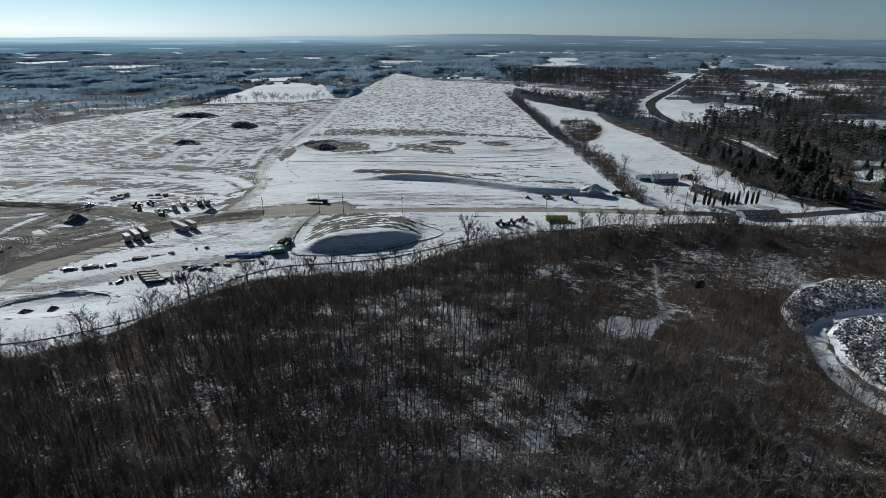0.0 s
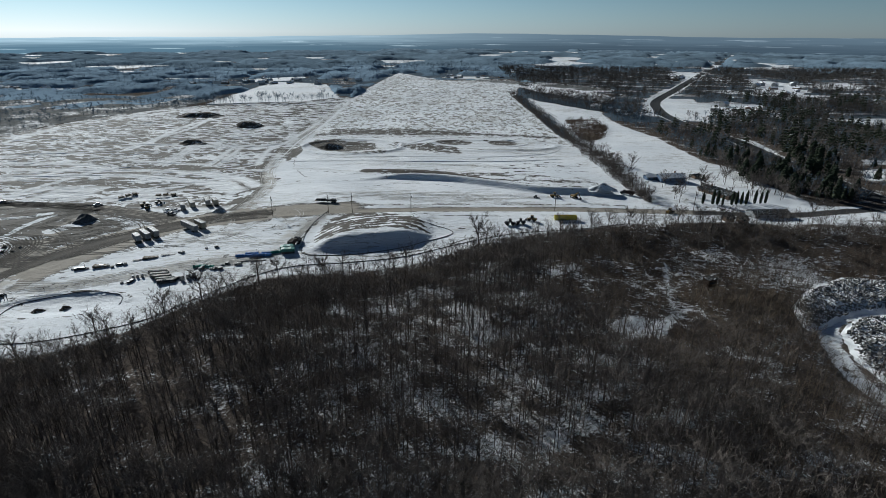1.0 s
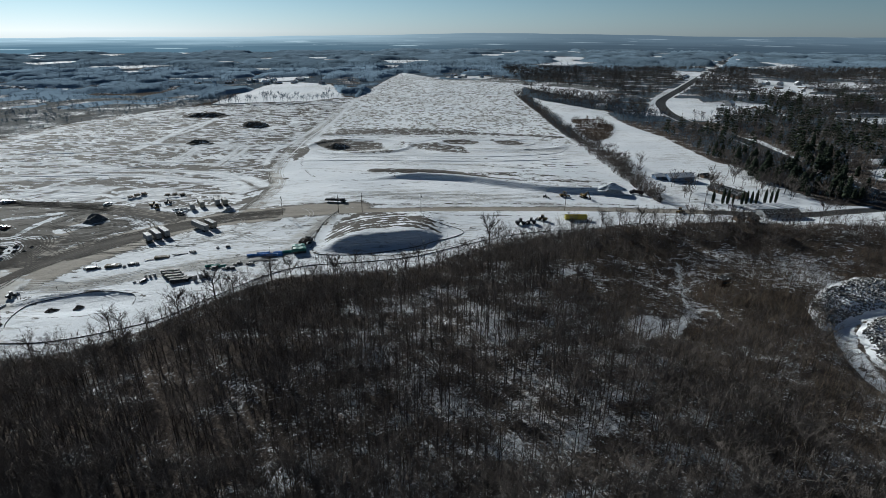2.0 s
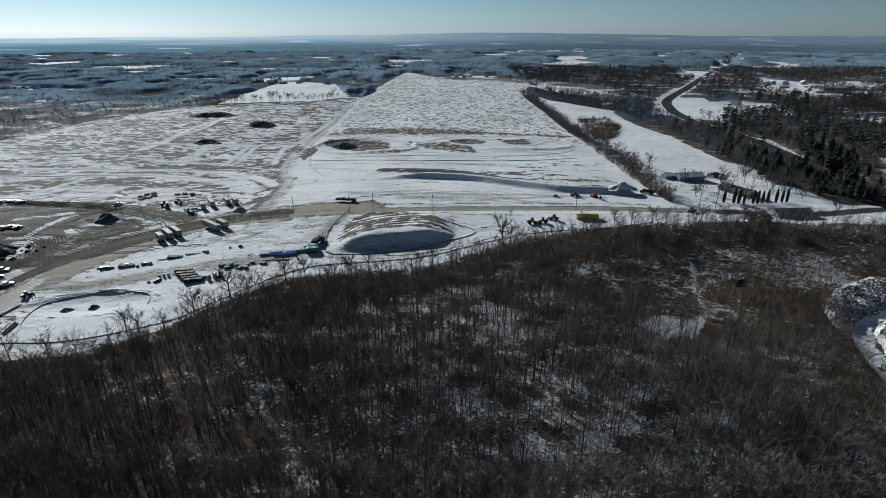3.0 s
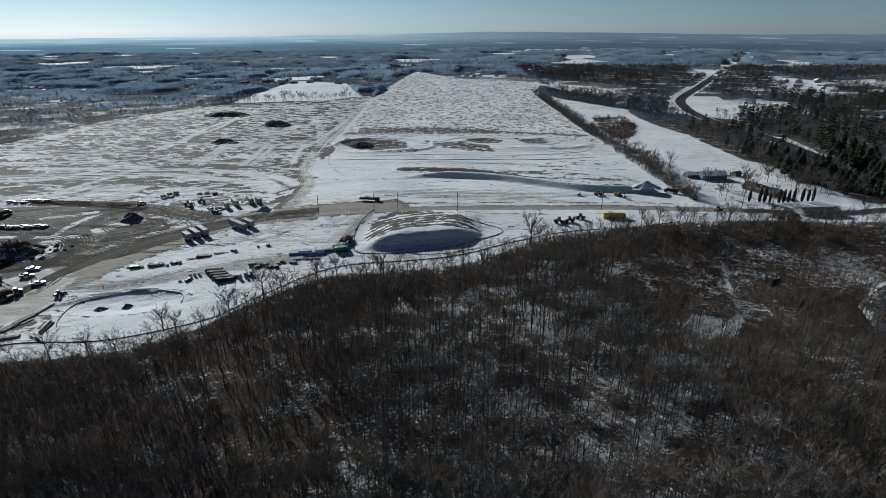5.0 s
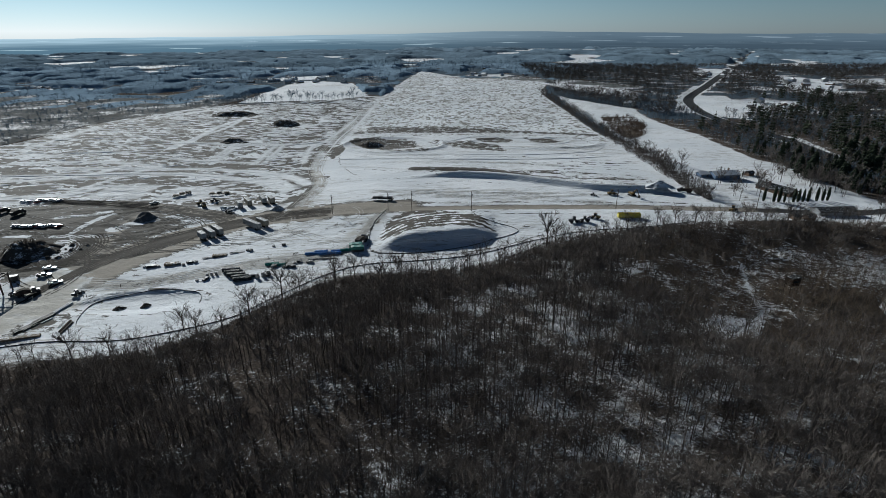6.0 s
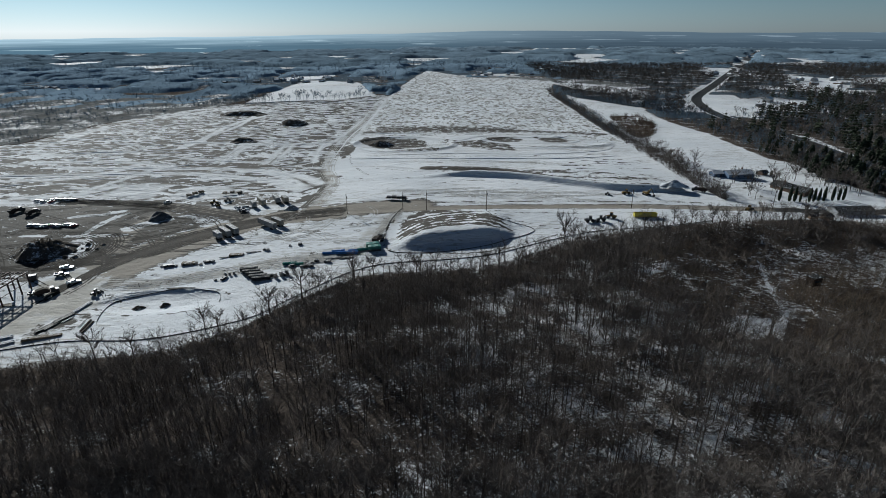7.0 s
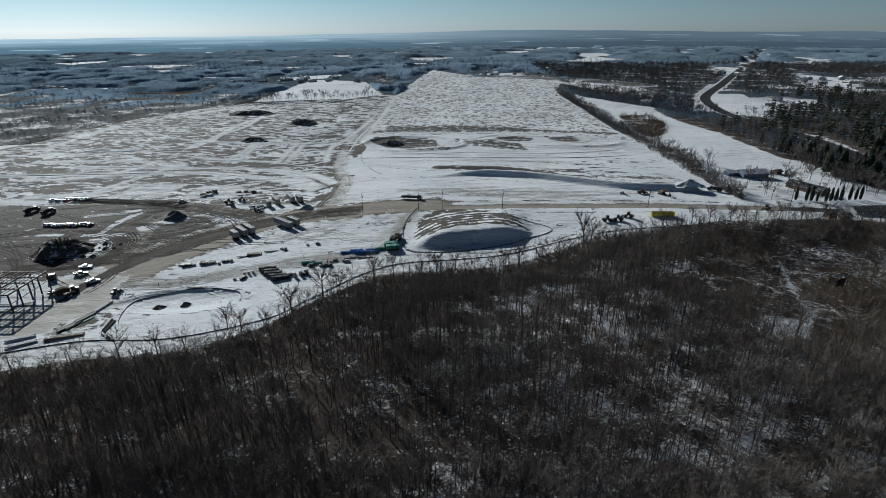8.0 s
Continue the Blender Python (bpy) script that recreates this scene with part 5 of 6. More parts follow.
blue_wall = plain("blue_grey_siding", (0.12, 0.17, 0.25), 0.7)
pale_wall = plain("pale_siding", (0.50, 0.48, 0.44), 0.7)
brown_wall = plain("brown_siding", (0.17, 0.12, 0.09), 0.75)
shingle = plain("dark_shingles", (0.045, 0.047, 0.048), 0.9, snow=0.22)
snow_roof = plain("snowy_roof", (0.35, 0.35, 0.36), 0.9, snow=1.0)
silt_cloth = plain("black_silt_cloth", (0.06, 0.06, 0.058), 0.8)
dirt = plain("dark_heaped_soil", (0.085, 0.072, 0.06), 0.95, vary=0.4, scale=0.3, grain=1.5, snow=0.22)
snowy_dirt = plain("snow_covered_soil", (0.11, 0.1, 0.09), 0.95, vary=0.3, scale=0.3, grain=1.5, snow=0.85)
gravel = plain("grey_gravel", (0.10, 0.10, 0.105), 0.95, vary=0.3, scale=0.5, grain=5, snow=0.15)
rock = plain("broken_limestone", (0.13, 0.127, 0.122), 0.9, vary=0.4, scale=0.6, grain=3, snow=0.3)
dark_wood = plain("dark_stained_boards", (0.05, 0.035, 0.026), 0.85)
body_colours = [plain(n, c, 0.35, vary=0.06, snow=0.42) for n, c in (("white_car_paint", (0.75, 0.75, 0.75)), ("silver_car_paint", (0.36, 0.37, 0.39)), ("black_car_paint", (0.02, 0.02, 0.024)), ("red_car_paint", (0.28, 0.03, 0.025)), ("navy_car_paint", (0.03, 0.05, 0.12)))]


def wheel(parent, x, y, r, w):
    tyre = part("wheel", rod((x, y - w / 2, r), (x, y + w / 2, r), r, 14), rubber, parent)
    part("rim", rod((0, -w / 2 - 0.015, 0), (0, w / 2 + 0.015, 0), r * 0.55, 10), dark_metal, tyre).location = (x, y, r)


def box_trailer(length, wall_mat, label):
    t = thing("semi_trailer", label, "trailer", "semi-trailers on the site")
    body = part("body", box(0, 0, 1.15, length, 2.6, 2.85, 0.06), wall_mat, t)
    part("roof_rail", box(0, 0, 4.0, length - 0.1, 2.5, 0.06), white_paint, body)
    for s in (-1, 1):
        part("rear_door", box(length / 2 + 0.03, s * 0.64, 1.25, 0.05, 1.22, 2.6, 0.01), wall_mat, body)
    part("underframe", box(0, 0, 0.85, length - 0.6, 1.1, 0.3), dark_metal, t)
    for x in (length / 2 - 1.6, length / 2 - 2.9):
        for y in (-1.0, 1.0):
            wheel(t, x, y, 0.5, 0.5)
    for y in (-0.85, 0.85):
        part("landing_leg", rod((-length / 2 + 2.8, y, 0), (-length / 2 + 2.8, y, 1.0), 0.09), dark_metal, t)
    for k in range(int(length / 1.6)):
        for s in (-1, 1):
            part("side_post", box(-length / 2 + 0.8 + 1.6 * k, s * 1.31, 1.25, 0.06, 0.03, 2.6), wall_mat, body)
    return t


place(box_trailer(10.5, white_paint, "white box semi-trailer with snow on its roof"), -167.5, 258.0, -44)
place(box_trailer(10.5, white_paint, "white box semi-trailer parked beside another"), -164.6, 261.0, -44)
place(box_trailer(6.5, grey_paint, "short grey box trailer parked on snow"), -169.8, 254.2, -44)
place(box_trailer(14.6, white_paint, "long white box semi-trailer on packed snow"), -147.8, 267.3, -38)
place(box_trailer(9.0, tan_paint, "tan storage trailer behind a white trailer"), -142.8, 269.4, -40)
place(box_trailer(6.5, white_paint, "small white office trailer by the road"), -169.5, 304.0, -58)
place(box_trailer(10.5, tan_paint, "long tan storage trailer by the road"), -166.5, 309.5, -55)
place(box_trailer(10.0, white_paint, "white job trailer beside parked pickups"), -158.0, 312.5, -58)
place(box_trailer(7.0, tan_paint, "tan storage trailer beside a snowy heap"), -152.0, 310.5, -55)


def pickup(colour, label):
    t = thing("pickup_truck", label, "truck", "parked pickups")
    body = part("body", prism([(-2.8, 0.55), (2.75, 0.55), (2.8, 0.95), (1.35, 1.12), (-2.8, 1.1)], 1.95), colour, t)
    part("cab", prism([(1.2, 1.1), (0.55, 1.82), (-0.75, 1.85), (-0.95, 1.1)], 1.72), colour, body)
    part("windscreen", prism([(1.21, 1.14), (0.62, 1.76), (0.58, 1.76), (1.15, 1.14)], 1.5), glass_dark, body)
    for s in (-1, 1):
        b = prism([(0.95, 1.16), (0.5, 1.7), (-0.65, 1.72), (-0.8, 1.16)], 0.02)
        bmesh.ops.translate(b, vec=(0, s * 0.875, 0), verts=b.verts)
        part("side_window", b, glass_dark, body)
        part("bed_side", box(-1.9, s * 0.9, 1.1, 1.8, 0.09, 0.32), colour, body)
    part("tailgate", box(-2.78, 0, 1.1, 0.08, 1.8, 0.3), colour, body)
    part("bumper", box(2.82, 0, 0.5, 0.14, 1.8, 0.22), dark_metal, body)
    for x in (-1.75, 1.8):
        for y in (-0.85, 0.85):
            wheel(t, x, y, 0.4, 0.28)
    return t


def car(colour, label):
    t = thing("parked_car", label, "car", "parked cars")
    body = part("body", prism([(-2.25, 0.4), (2.25, 0.4), (2.3, 0.75), (1.1, 0.95), (-2.1, 1.0), (-2.3, 0.8)], 1.8), colour, t)
    part("cabin", prism([(1.05, 0.93), (0.35, 1.45), (-1.2, 1.5), (-2.0, 0.98)], 1.55), glass_dark, body)
    part("roof", prism([(0.32, 1.44), (0.3, 1.5), (-1.2, 1.56), (-1.25, 1.48)], 1.5), colour, body)
    for x in (-1.35, 1.4):
        for y in (-0.8, 0.8):
            wheel(t, x, y, 0.33, 0.22)
    return t


pick_white = pickup(body_colours[0], "white pickup truck parked on packed snow")
pick_black = pickup(body_colours[2], "black pickup truck with snow on its top")
pick_silver = pickup(body_colours[1], "silver pickup truck with snow on its top")
put(pick_white, [(-178.0, 301.5, -25), (-228.0, 220.5, 15), (-215.0, 206.5, 35)])
put(pick_black, [(-171.8, 294.5, -10), (-225.5, 213.5, 25), (-224.0, 195.5, 20)])
put(pick_silver, [(-173.0, 302.0, 15), (-262.0, 206.0, 20), (-230, 316, 60)])
cars = [car(c, f"{n} car with snow on its roof in a row") for c, n in zip(body_colours, ("white", "silver", "black", "red", "dark blue"))]
rows = [[] for _ in cars]
spot = random.Random(5)
for k in range(11):
    rows[spot.randrange(5)].append((-286.0 + 2.45 * k + spot.uniform(-0.4, 0.4), 272.5 + 0.1 * k + spot.uniform(-1.1, 1.1), 84 + spot.uniform(-9, 9)))
for k in range(9):
    rows[spot.randrange(5)].append(((-308 + 2.7 * k if k < 6 else -346 + 5.0 * k) + spot.uniform(-0.5, 0.5), 319.5 + spot.uniform(-1.2, 1.2) - 4 * (k > 5), 80 + spot.uniform(-14, 14)))
for c, r in zip(cars, rows):
    put(c, r or [(-296, 300, 80)])


def dump_truck(label):
    t = thing("dump_truck", label, "truck")
    part("chassis", box(0, 0, 0.7, 8.2, 1.0, 0.35), dark_metal, t)
    cab = part("cab", prism([(4.2, 0.7), (4.3, 1.7), (2.9, 1.95), (2.55, 2.9), (1.2, 2.95), (1.2, 0.7)], 2.3), dark_metal, t)
    part("windscreen", prism([(2.95, 1.98), (2.62, 2.8), (2.58, 2.8), (2.9, 1.98)], 2.0), glass_dark, cab)
    part("bed", prism([(0.9, 1.1), (1.1, 2.5), (-4.4, 2.6), (-4.7, 1.5), (-4.2, 1.1)], 2.45), rust_steel, t)
    part("load", prism([(0.8, 2.5), (-1.0, 3.1), (-2.9, 3.0), (-4.3, 2.5)], 2.2), dirt, t)
    for x in (3.2, -2.2, -3.5):
        for y in (-1.0, 1.0):
            wheel(t, x, y, 0.52, 0.45)
    return t


place(dump_truck("dark dump truck loaded with soil in the yard"), -219.5, 196.5, 42)
put(dump_truck("dark dump truck parked on the muddy lot"), [(-312, 294.5, 70), (-300, 292, 80)])
place(dump_truck("dark dump truck by the farm fence"), 108.5, 334, 150)


def loader(paint, label, name="wheel_loader"):
    t = thing(name, label, "loader", "machines on the site")
    part("rear_body", box(-1.7, 0, 0.9, 2.6, 1.9, 1.1, 0.15, 0.9), paint, t)
    part("front_frame", box(1.0, 0, 0.8, 1.7, 1.2, 0.8, 0.1), paint, t)
    cab = part("cab", box(-0.2, 0, 1.6, 1.5, 1.5, 1.6, 0.1, 0.88), glass_dark, t)
    part("cab_roof", box(-0.2, 0, 3.2, 1.5, 1.5, 0.12), paint, cab)
    for s in (-1, 1):
        part("lift_arm", rod((0.7, s * 0.5, 1.7), (3.2, s * 0.5, 0.6), 0.14), paint, t)
    part("bucket", prism([(3.0, 0.15), (4.0, 0.1), (3.9, 0.2), (3.25, 0.35), (3.2, 1.0), (3.0, 1.1)], 2.5), dark_metal, t)
    for x in (-1.7, 1.1):
        for y in (-0.95, 0.95):
            wheel(t, x, y, 0.72, 0.55)
    part("exhaust", rod((-1.4, 0.4, 1.9), (-1.4, 0.4, 2.8), 0.07), dark_metal, t)
    return t


put(loader(orange_paint, "dull yellow wheel loader parked in snow"), [(-198.5, 314, 30), (-194.5, 309, 120), (59.5, 322.5, 15), (38.9, 277.5, 150), (123, 298.5, 40)])
put(loader(dark_metal, "dark skid loader beside steel beams", "skid_loader"), [(-197.5, 196, 70, 0.8), (-192, 319, 20, 0.9), (26.5, 271, 5, 1.05), (32, 272.5, 175, 1.0), (47.5, 320, -30, 0.6)])


def excavator(label):
    t = thing("excavator", label, "excavator", "machines on the site")
    for s in (-1, 1):
        part("track", prism([(-2.0, 0.0), (2.0, 0.0), (2.35, 0.4), (2.0, 0.85), (-2.0, 0.85), (-2.35, 0.4)], 0.6), rubber, t).location = (0, s * 1.25, 0)
    house_part = part("upper_body", box(-0.5, 0, 1.05, 3.8, 2.7, 1.1, 0.15, 0.94), orange_paint, t)
    cab = part("cab", box(0.9, 0.75, 1.5, 1.5, 1.0, 1.6, 0.1, 0.85), glass_dark, t)
    part("cab_roof", box(0.9, 0.75, 3.1, 1.3, 0.9, 0.1), orange_paint, cab)
    part("counterweight", box(-2.3, 0, 1.1, 0.6, 2.5, 1.0, 0.2), dark_metal, house_part)
    part("boom", rod((1.2, -0.3, 1.8), (3.9, -0.3, 5.0), 0.28, 6), orange_paint, t)
    part("stick", rod((3.9, -0.3, 5.0), (6.4, -0.3, 2.0), 0.2, 6), orange_paint, t)
    part("bucket", prism([(6.0, 0.6), (6.9, 0.5), (7.0, 1.6), (6.4, 2.1), (6.1, 1.5)], 1.2), dark_metal, t).location = (0, -0.3, 0)
    part("boom_cylinder", rod((1.6, -0.3, 1.5), (2.7, -0.3, 3.4), 0.09), dark_metal, t)
    return t


place(excavator("dull yellow excavator with its boom raised"), 71.5, 321.5, -65)


def flatbed(load_mat, label, n):
    t = thing("flatbed_trailer", label, "trailer", "flatbeds on the site")
    part("deck", box(0, 0, 1.0, 13.5, 2.5, 0.22), timber, t)
    part("frame", box(0, 0, 0.75, 12.8, 1.0, 0.25), dark_metal, t)
    for x in (5.4, 4.1):
        for y in (-1.0, 1.0):
            wheel(t, x, y, 0.45, 0.45)
    for y in (-0.8, 0.8):
        part("landing_leg", rod((-4.2, y, 0), (-4.2, y, 0.9), 0.09), dark_metal, t)
    for k in range(n):
        part("load", box(-4.6 + 9.2 * k / max(1, n - 1), 0, 1.22, 2.6, 2.2, 0.9 + 0.3 * (k % 2), 0.05), load_mat, t)
    return t


place(flatbed(dark_metal, "flatbed trailer with dark load by the road", 4), -82, 306.5, -6)
put(flatbed(timber, "flatbed trailer with timber load on the snow", 3), [(-196, 335, 12), (-221, 334, 62)])


def bundle(mat, label, name, radius, length, across, layers, group):
    """Pipes laid side by side on timbers, in layers."""
    t = thing(name, label, "pipes", group)
    for x in (-length * 0.3, length * 0.3):
        part("bearer", box(x, 0, 0, 0.15, across * radius * 2.05, 0.12), timber, t)
    shared = None
    for j in range(layers):
        for i in range(across - j):
            y = (i - (across - j - 1) / 2) * radius * 2.04
            z = 0.12 + radius + j * radius * 1.75
            if shared is None:
                ob = part("pipe", tube_mesh(radius, length), mat, t)
                shared = ob.data
            else:
                ob = new("pipe", shared)
                ob.parent = t
            ob.location = (random.uniform(-0.15, 0.15), y, z)
    return t


def tube_mesh(radius, length):
    """A hollow pipe along x."""
    bm = bmesh.new()
    n = 10
    rings = []
    for x, r in ((-length / 2, radius), (length / 2, radius), (length / 2, radius * 0.86), (-length / 2, radius * 0.86)):
        rings.append([bm.verts.new((x, r * math.cos(6.2832 * k / n), r * math.sin(6.2832 * k / n))) for k in range(n)])
    for a, b in zip(rings, rings[1:] + rings[:1]):
        for k in range(n):
            bm.faces.new((a[k], b[k], b[(k + 1) % n], a[(k + 1) % n]))
    bmesh.ops.recalc_face_normals(bm, faces=bm.faces)
    return bm


put(bundle(black_pipe, "stack of black drainage pipes on the snow", "pipe_stack", 0.42, 7.5, 3, 2, "black pipe stacks"),
    [(-137.5, 213.6, 14), (-135.3, 211.0, 14), (-133.0, 208.4, 14), (-130.3, 205.9, 14), (-128.3, 203.6, 14), (-125.0, 206.5, 20, 0.7)])
put(bundle(blue_pipe, "bundle of blue water pipes on the snow", "pipe_bundle", 0.16, 6.1, 5, 3, "blue and teal pipe bundles"),
    [(-104.5, 228.3, 10), (-100.5, 230.3, 12), (-97.5, 228.0, 8, 1.2), (-94.3, 228.0, 8, 1.25), (-92.6, 230.6, 12)])
put(bundle(teal_pipe, "bundle of teal sewer pipes on the snow", "pipe_bundle", 0.18, 6.1, 5, 3, "blue and teal pipe bundles"), [(-120.3, 218.3, 14), (-116.8, 217.3, 10), (-88.6, 231.5, 18)])
put(bundle(dark_metal, "stack of dark steel bars lying on the snow", "bar_stack", 0.1, 7.0, 6, 1, "dark bar stacks"), [(-154.5, 229.3, 12), (-143, 234, 12), (-186.8, 171.2, 100, 0.7), (-101, 222.5, 14), (-95, 222.6, 10)])


def crate(label, w, d, h, mat, name="pallet_stack"):
    t = thing(name, label, "pallet", "pallets and goods")
    for k in range(3):
        part("runner", box(-w / 2 + 0.1 + (w - 0.2) * k / 2, 0, 0, 0.1, d, 0.1), timber, t)
    part("deck", box(0, 0, 0.1, w, d, 0.04), timber, t)
    part("cargo_block", box(0, 0, 0.14, w * 0.94, d * 0.92, h, 0.04), mat, t)
    return t


goods = random.Random(9)
spots = []
for x0, y0, n, w in ((-178, 222, 5, 5.0), (-168, 223.3, 6, 5.0), (-160, 225.5, 4, 3.0), (-137, 236, 2, 1.6), (-126.3, 238.8, 1, 1), (-122.3, 239.6, 1, 1), (-113, 215.6, 7, 6.5), (-105.5, 219.5, 6, 4.5), (-119.5, 208, 4, 3.0), (-147, 206, 3, 3.0)):
    for k in range(n):
        spots.append((x0 + goods.uniform(-w, w), y0 + goods.uniform(-0.9, 0.9), goods.uniform(0, 90), goods.uniform(0.7, 1.15)))
put(crate("wooden pallet stacked with dark goods on snow", 2.0, 1.5, 0.9, dark_metal), spots[::2])
put(crate("wooden pallet stacked with grey blocks on snow", 1.6, 1.3, 0.8, concrete), spots[1::2])
place(crate("large dark lumber stack on the snow", 6.5, 3.0, 0.9, timber, "lumber_stack"), -170.5, 223.6, 8)
place(crate("long timber stack laid on the snow", 7.0, 2.4, 0.7, timber, "lumber_stack"), -150.5, 231.2, 10)


def ring_stack(label):
    t = thing("manhole_rings", label, "concrete rings", "manhole rings")
    for k in range(3):
        part("ring", rod((0, 0, 0.75 * k), (0, 0, 0.75 * k + 0.7), 0.75, 14), concrete, t)
    return t


put(ring_stack("stack of grey concrete manhole rings on snow"), [(-122.5, 205.2, 0), (-120.3, 206.6, 10), (-118.2, 208.0, 20), (-121.0, 208.6, 0, 0.8), (-146.5, 209.3, 0, 0.7), (-144.8, 209.8, 0, 0.7), (-143.0, 210.4, 0, 0.7)])

# green covered container with its load beside it
t = thing("covered_container", "container under a dark green tarpaulin", "container")
part("body", box(0, 0, 0.15, 6.0, 2.5, 2.3, 0.06), dark_metal, t)
part("tarpaulin", prism([(-3.1, 1.2), (-3.05, 2.5), (-1.5, 2.75), (0, 2.62), (1.6, 2.8), (3.05, 2.5), (3.1, 1.2), (2.95, 2.42), (-2.95, 2.42)][:7], 2.75), green_tarp, t)
for x in (-2.6, 2.6):
    part("skid", box(x, 0, 0, 0.3, 2.3, 0.15), dark_metal, t)
place(t, -83.2, 231.0, 12)
place(copy_thing(t, Matrix()), -84.6, 234.2, 14)
place(dump_truck("dark truck standing at the site's entrance"), -83.0, 242.5, 70)

# the yellow container by the road
t = thing("roll_off_container", "long yellow open roll-off container by the road", "container")
for s in (-1, 1):
    w = part("side_wall", box(0, s * 1.22, 0.25, 12.2, 0.08, 2.3), yellow_paint, t)
    for k in range(9):
        part("rib", box(-5.6 + 1.4 * k, s * 1.3, 0.3, 0.1, 0.1, 2.2), yellow_paint, w)
    part("skid", box(0, s * 0.6, 0, 11.8, 0.15, 0.25), dark_metal, t)
for s in (-1, 1):
    part("end_wall", box(s * 6.06, 0, 0.25, 0.08, 2.4, 2.3), yellow_paint, t)
part("floor_plate", box(0, 0, 0.2, 12.1, 2.4, 0.08), dark_metal, t)
part("contents", box(0, 0, 0.3, 11.8, 2.25, 1.6, 0.2, 0.95), timber, t)
place(t, 58.0, 280.0, 2)


# ---- wheel tracks pressed into snow and mud ----
def tracks(name, label, runs, mat, wide, seed):
    """Pairs of shallow ruts along smooth lines."""
    r = random.Random(seed)
    vs, fs = [], []
    for pts in runs:
        line = np.array(smooth_line(pts, 8))
        d = np.gradient(line, axis=0)
        side = np.stack([-d[:, 1], d[:, 0]], 1) / np.maximum(np.hypot(d[:, 0], d[:, 1]), 1e-6)[:, None]
        for off in (-0.95, 0.95):
            a, b = line + side * (off - wide / 2), line + side * (off + wide / 2)
            za, zb = ground_z(a[:, 0], a[:, 1]) + 0.09, ground_z(b[:, 0], b[:, 1]) + 0.09
            n = len(vs)
            for k in range(len(line)):
                vs += [(a[k, 0], a[k, 1], za[k]), (b[k, 0], b[k, 1], zb[k])]
            for k in range(len(line) - 1):
                if r.random() < 0.86:
                    fs.append((n + 2 * k, n + 2 * k + 1, n + 2 * k + 3, n + 2 * k + 2))
    return tagged(new(name, mesh_from(name, vs, fs, [mat])), label, "tracks", kind="stuff")


ruts = random.Random(41)
snowy, muddy = [], []


def wander(x, y, heading, turn, steps, stride):
    pts = []
    for _ in range(steps):
        pts.append((x, y))
        heading += turn + ruts.uniform(-0.08, 0.08)
        x, y = x + stride * math.cos(heading), y + stride * math.sin(heading)
    return pts


for _ in range(46):      # turning circles and lanes in the muddy yard
    muddy.append(wander(ruts.uniform(-330, -195), ruts.uniform(225, 310), ruts.uniform(-0.5, 0.3), ruts.uniform(-0.16, 0.16), 9, 7))
for k in range(16):      # along the haul road
    muddy.append([(px + ruts.uniform(-1.5, 1.5), py + (k - 8) * 0.9 + ruts.uniform(-1, 1)) for px, py in ((-110, 289), (-140, 283), (-166, 273), (-188, 258), (-203, 240), (-214, 215), (-218, 195))])
for k in range(10):      # arcs round the large heap
    muddy.append([(-252 + (20 + 1.5 * k) * math.cos(a), 240 + (16 + 1.7 * k) * math.sin(a)) for a in np.linspace(-1.2 + 0.05 * k, 0.9, 9)])
for k in range(9):
    muddy.append([(px + ruts.uniform(-1, 1), py + (k - 4) * 1.3) for px, py in ((-150, 279), (-175, 262), (-192, 243), (-205, 236), (-232, 226), (-262, 214))])
for k in range(12):
    muddy.append([(px + ruts.uniform(-1.5, 1.5) + (k - 6) * 0.5, py + (k - 6) * 0.9) for px, py in ((-300, 318), (-255, 315), (-222, 308), (-195, 297), (-166, 284))])
for _ in range(15):      # loops on the snowy lot
    snowy.append(wander(ruts.uniform(-165, -95), ruts.uniform(238, 276), ruts.uniform(-0.4, 0.6), ruts.uniform(-0.25, 0.25), 8, 5))
for k in range(9):
    snowy.append([(px + ruts.uniform(-1, 1), py + (k - 4) * 1.1 + ruts.uniform(-0.6, 0.6)) for px, py in ((-201, 206), (-174, 205), (-152, 212), (-130, 219), (-105, 224), (-89, 233), (-85, 252), (-82, 272), (-77, 284))])
for k in range(7):
    snowy.append([(px + (k - 3) * 1.6 + ruts.uniform(-0.5, 0.5), py) for px, py in ((-131, 300), (-131, 322), (-134, 357), (-146, 391), (-152.5, 429), (-155.5, 478), (-156, 537), (-160, 625), (-162, 732))])
for _ in range(22):
    snowy.append(wander(ruts.uniform(-110, 90), ruts.uniform(300, 330), ruts.uniform(-0.15, 0.25), ruts.uniform(-0.05, 0.05), 8, 9))
for _ in range(40):
    snowy.append(wander(ruts.uniform(-420, -170), ruts.uniform(345, 700), ruts.choice((0.0, 0.1, 1.7, 1.8, 3.1)), ruts.uniform(-0.05, 0.05), 8, 11))
for _ in range(30):
    snowy.append(wander(ruts.uniform(-130, 60), ruts.uniform(395, 530), ruts.uniform(-0.12, 0.12), ruts.uniform(-0.03, 0.03), 8, 10))
tracks("snow_tracks", "grey wheel tracks pressed into the snow", snowy, plain("packed_grey_snow", (0.44, 0.425, 0.40), 0.9, vary=0.45, scale=0.12, grain=1.2), 0.38, 1)
tracks("mud_tracks", "dark wheel ruts across the muddy yard", muddy, plain("wet_rutted_mud", (0.05, 0.042, 0.034), 0.9, vary=0.5, scale=0.12, grain=1.2), 0.55, 2)


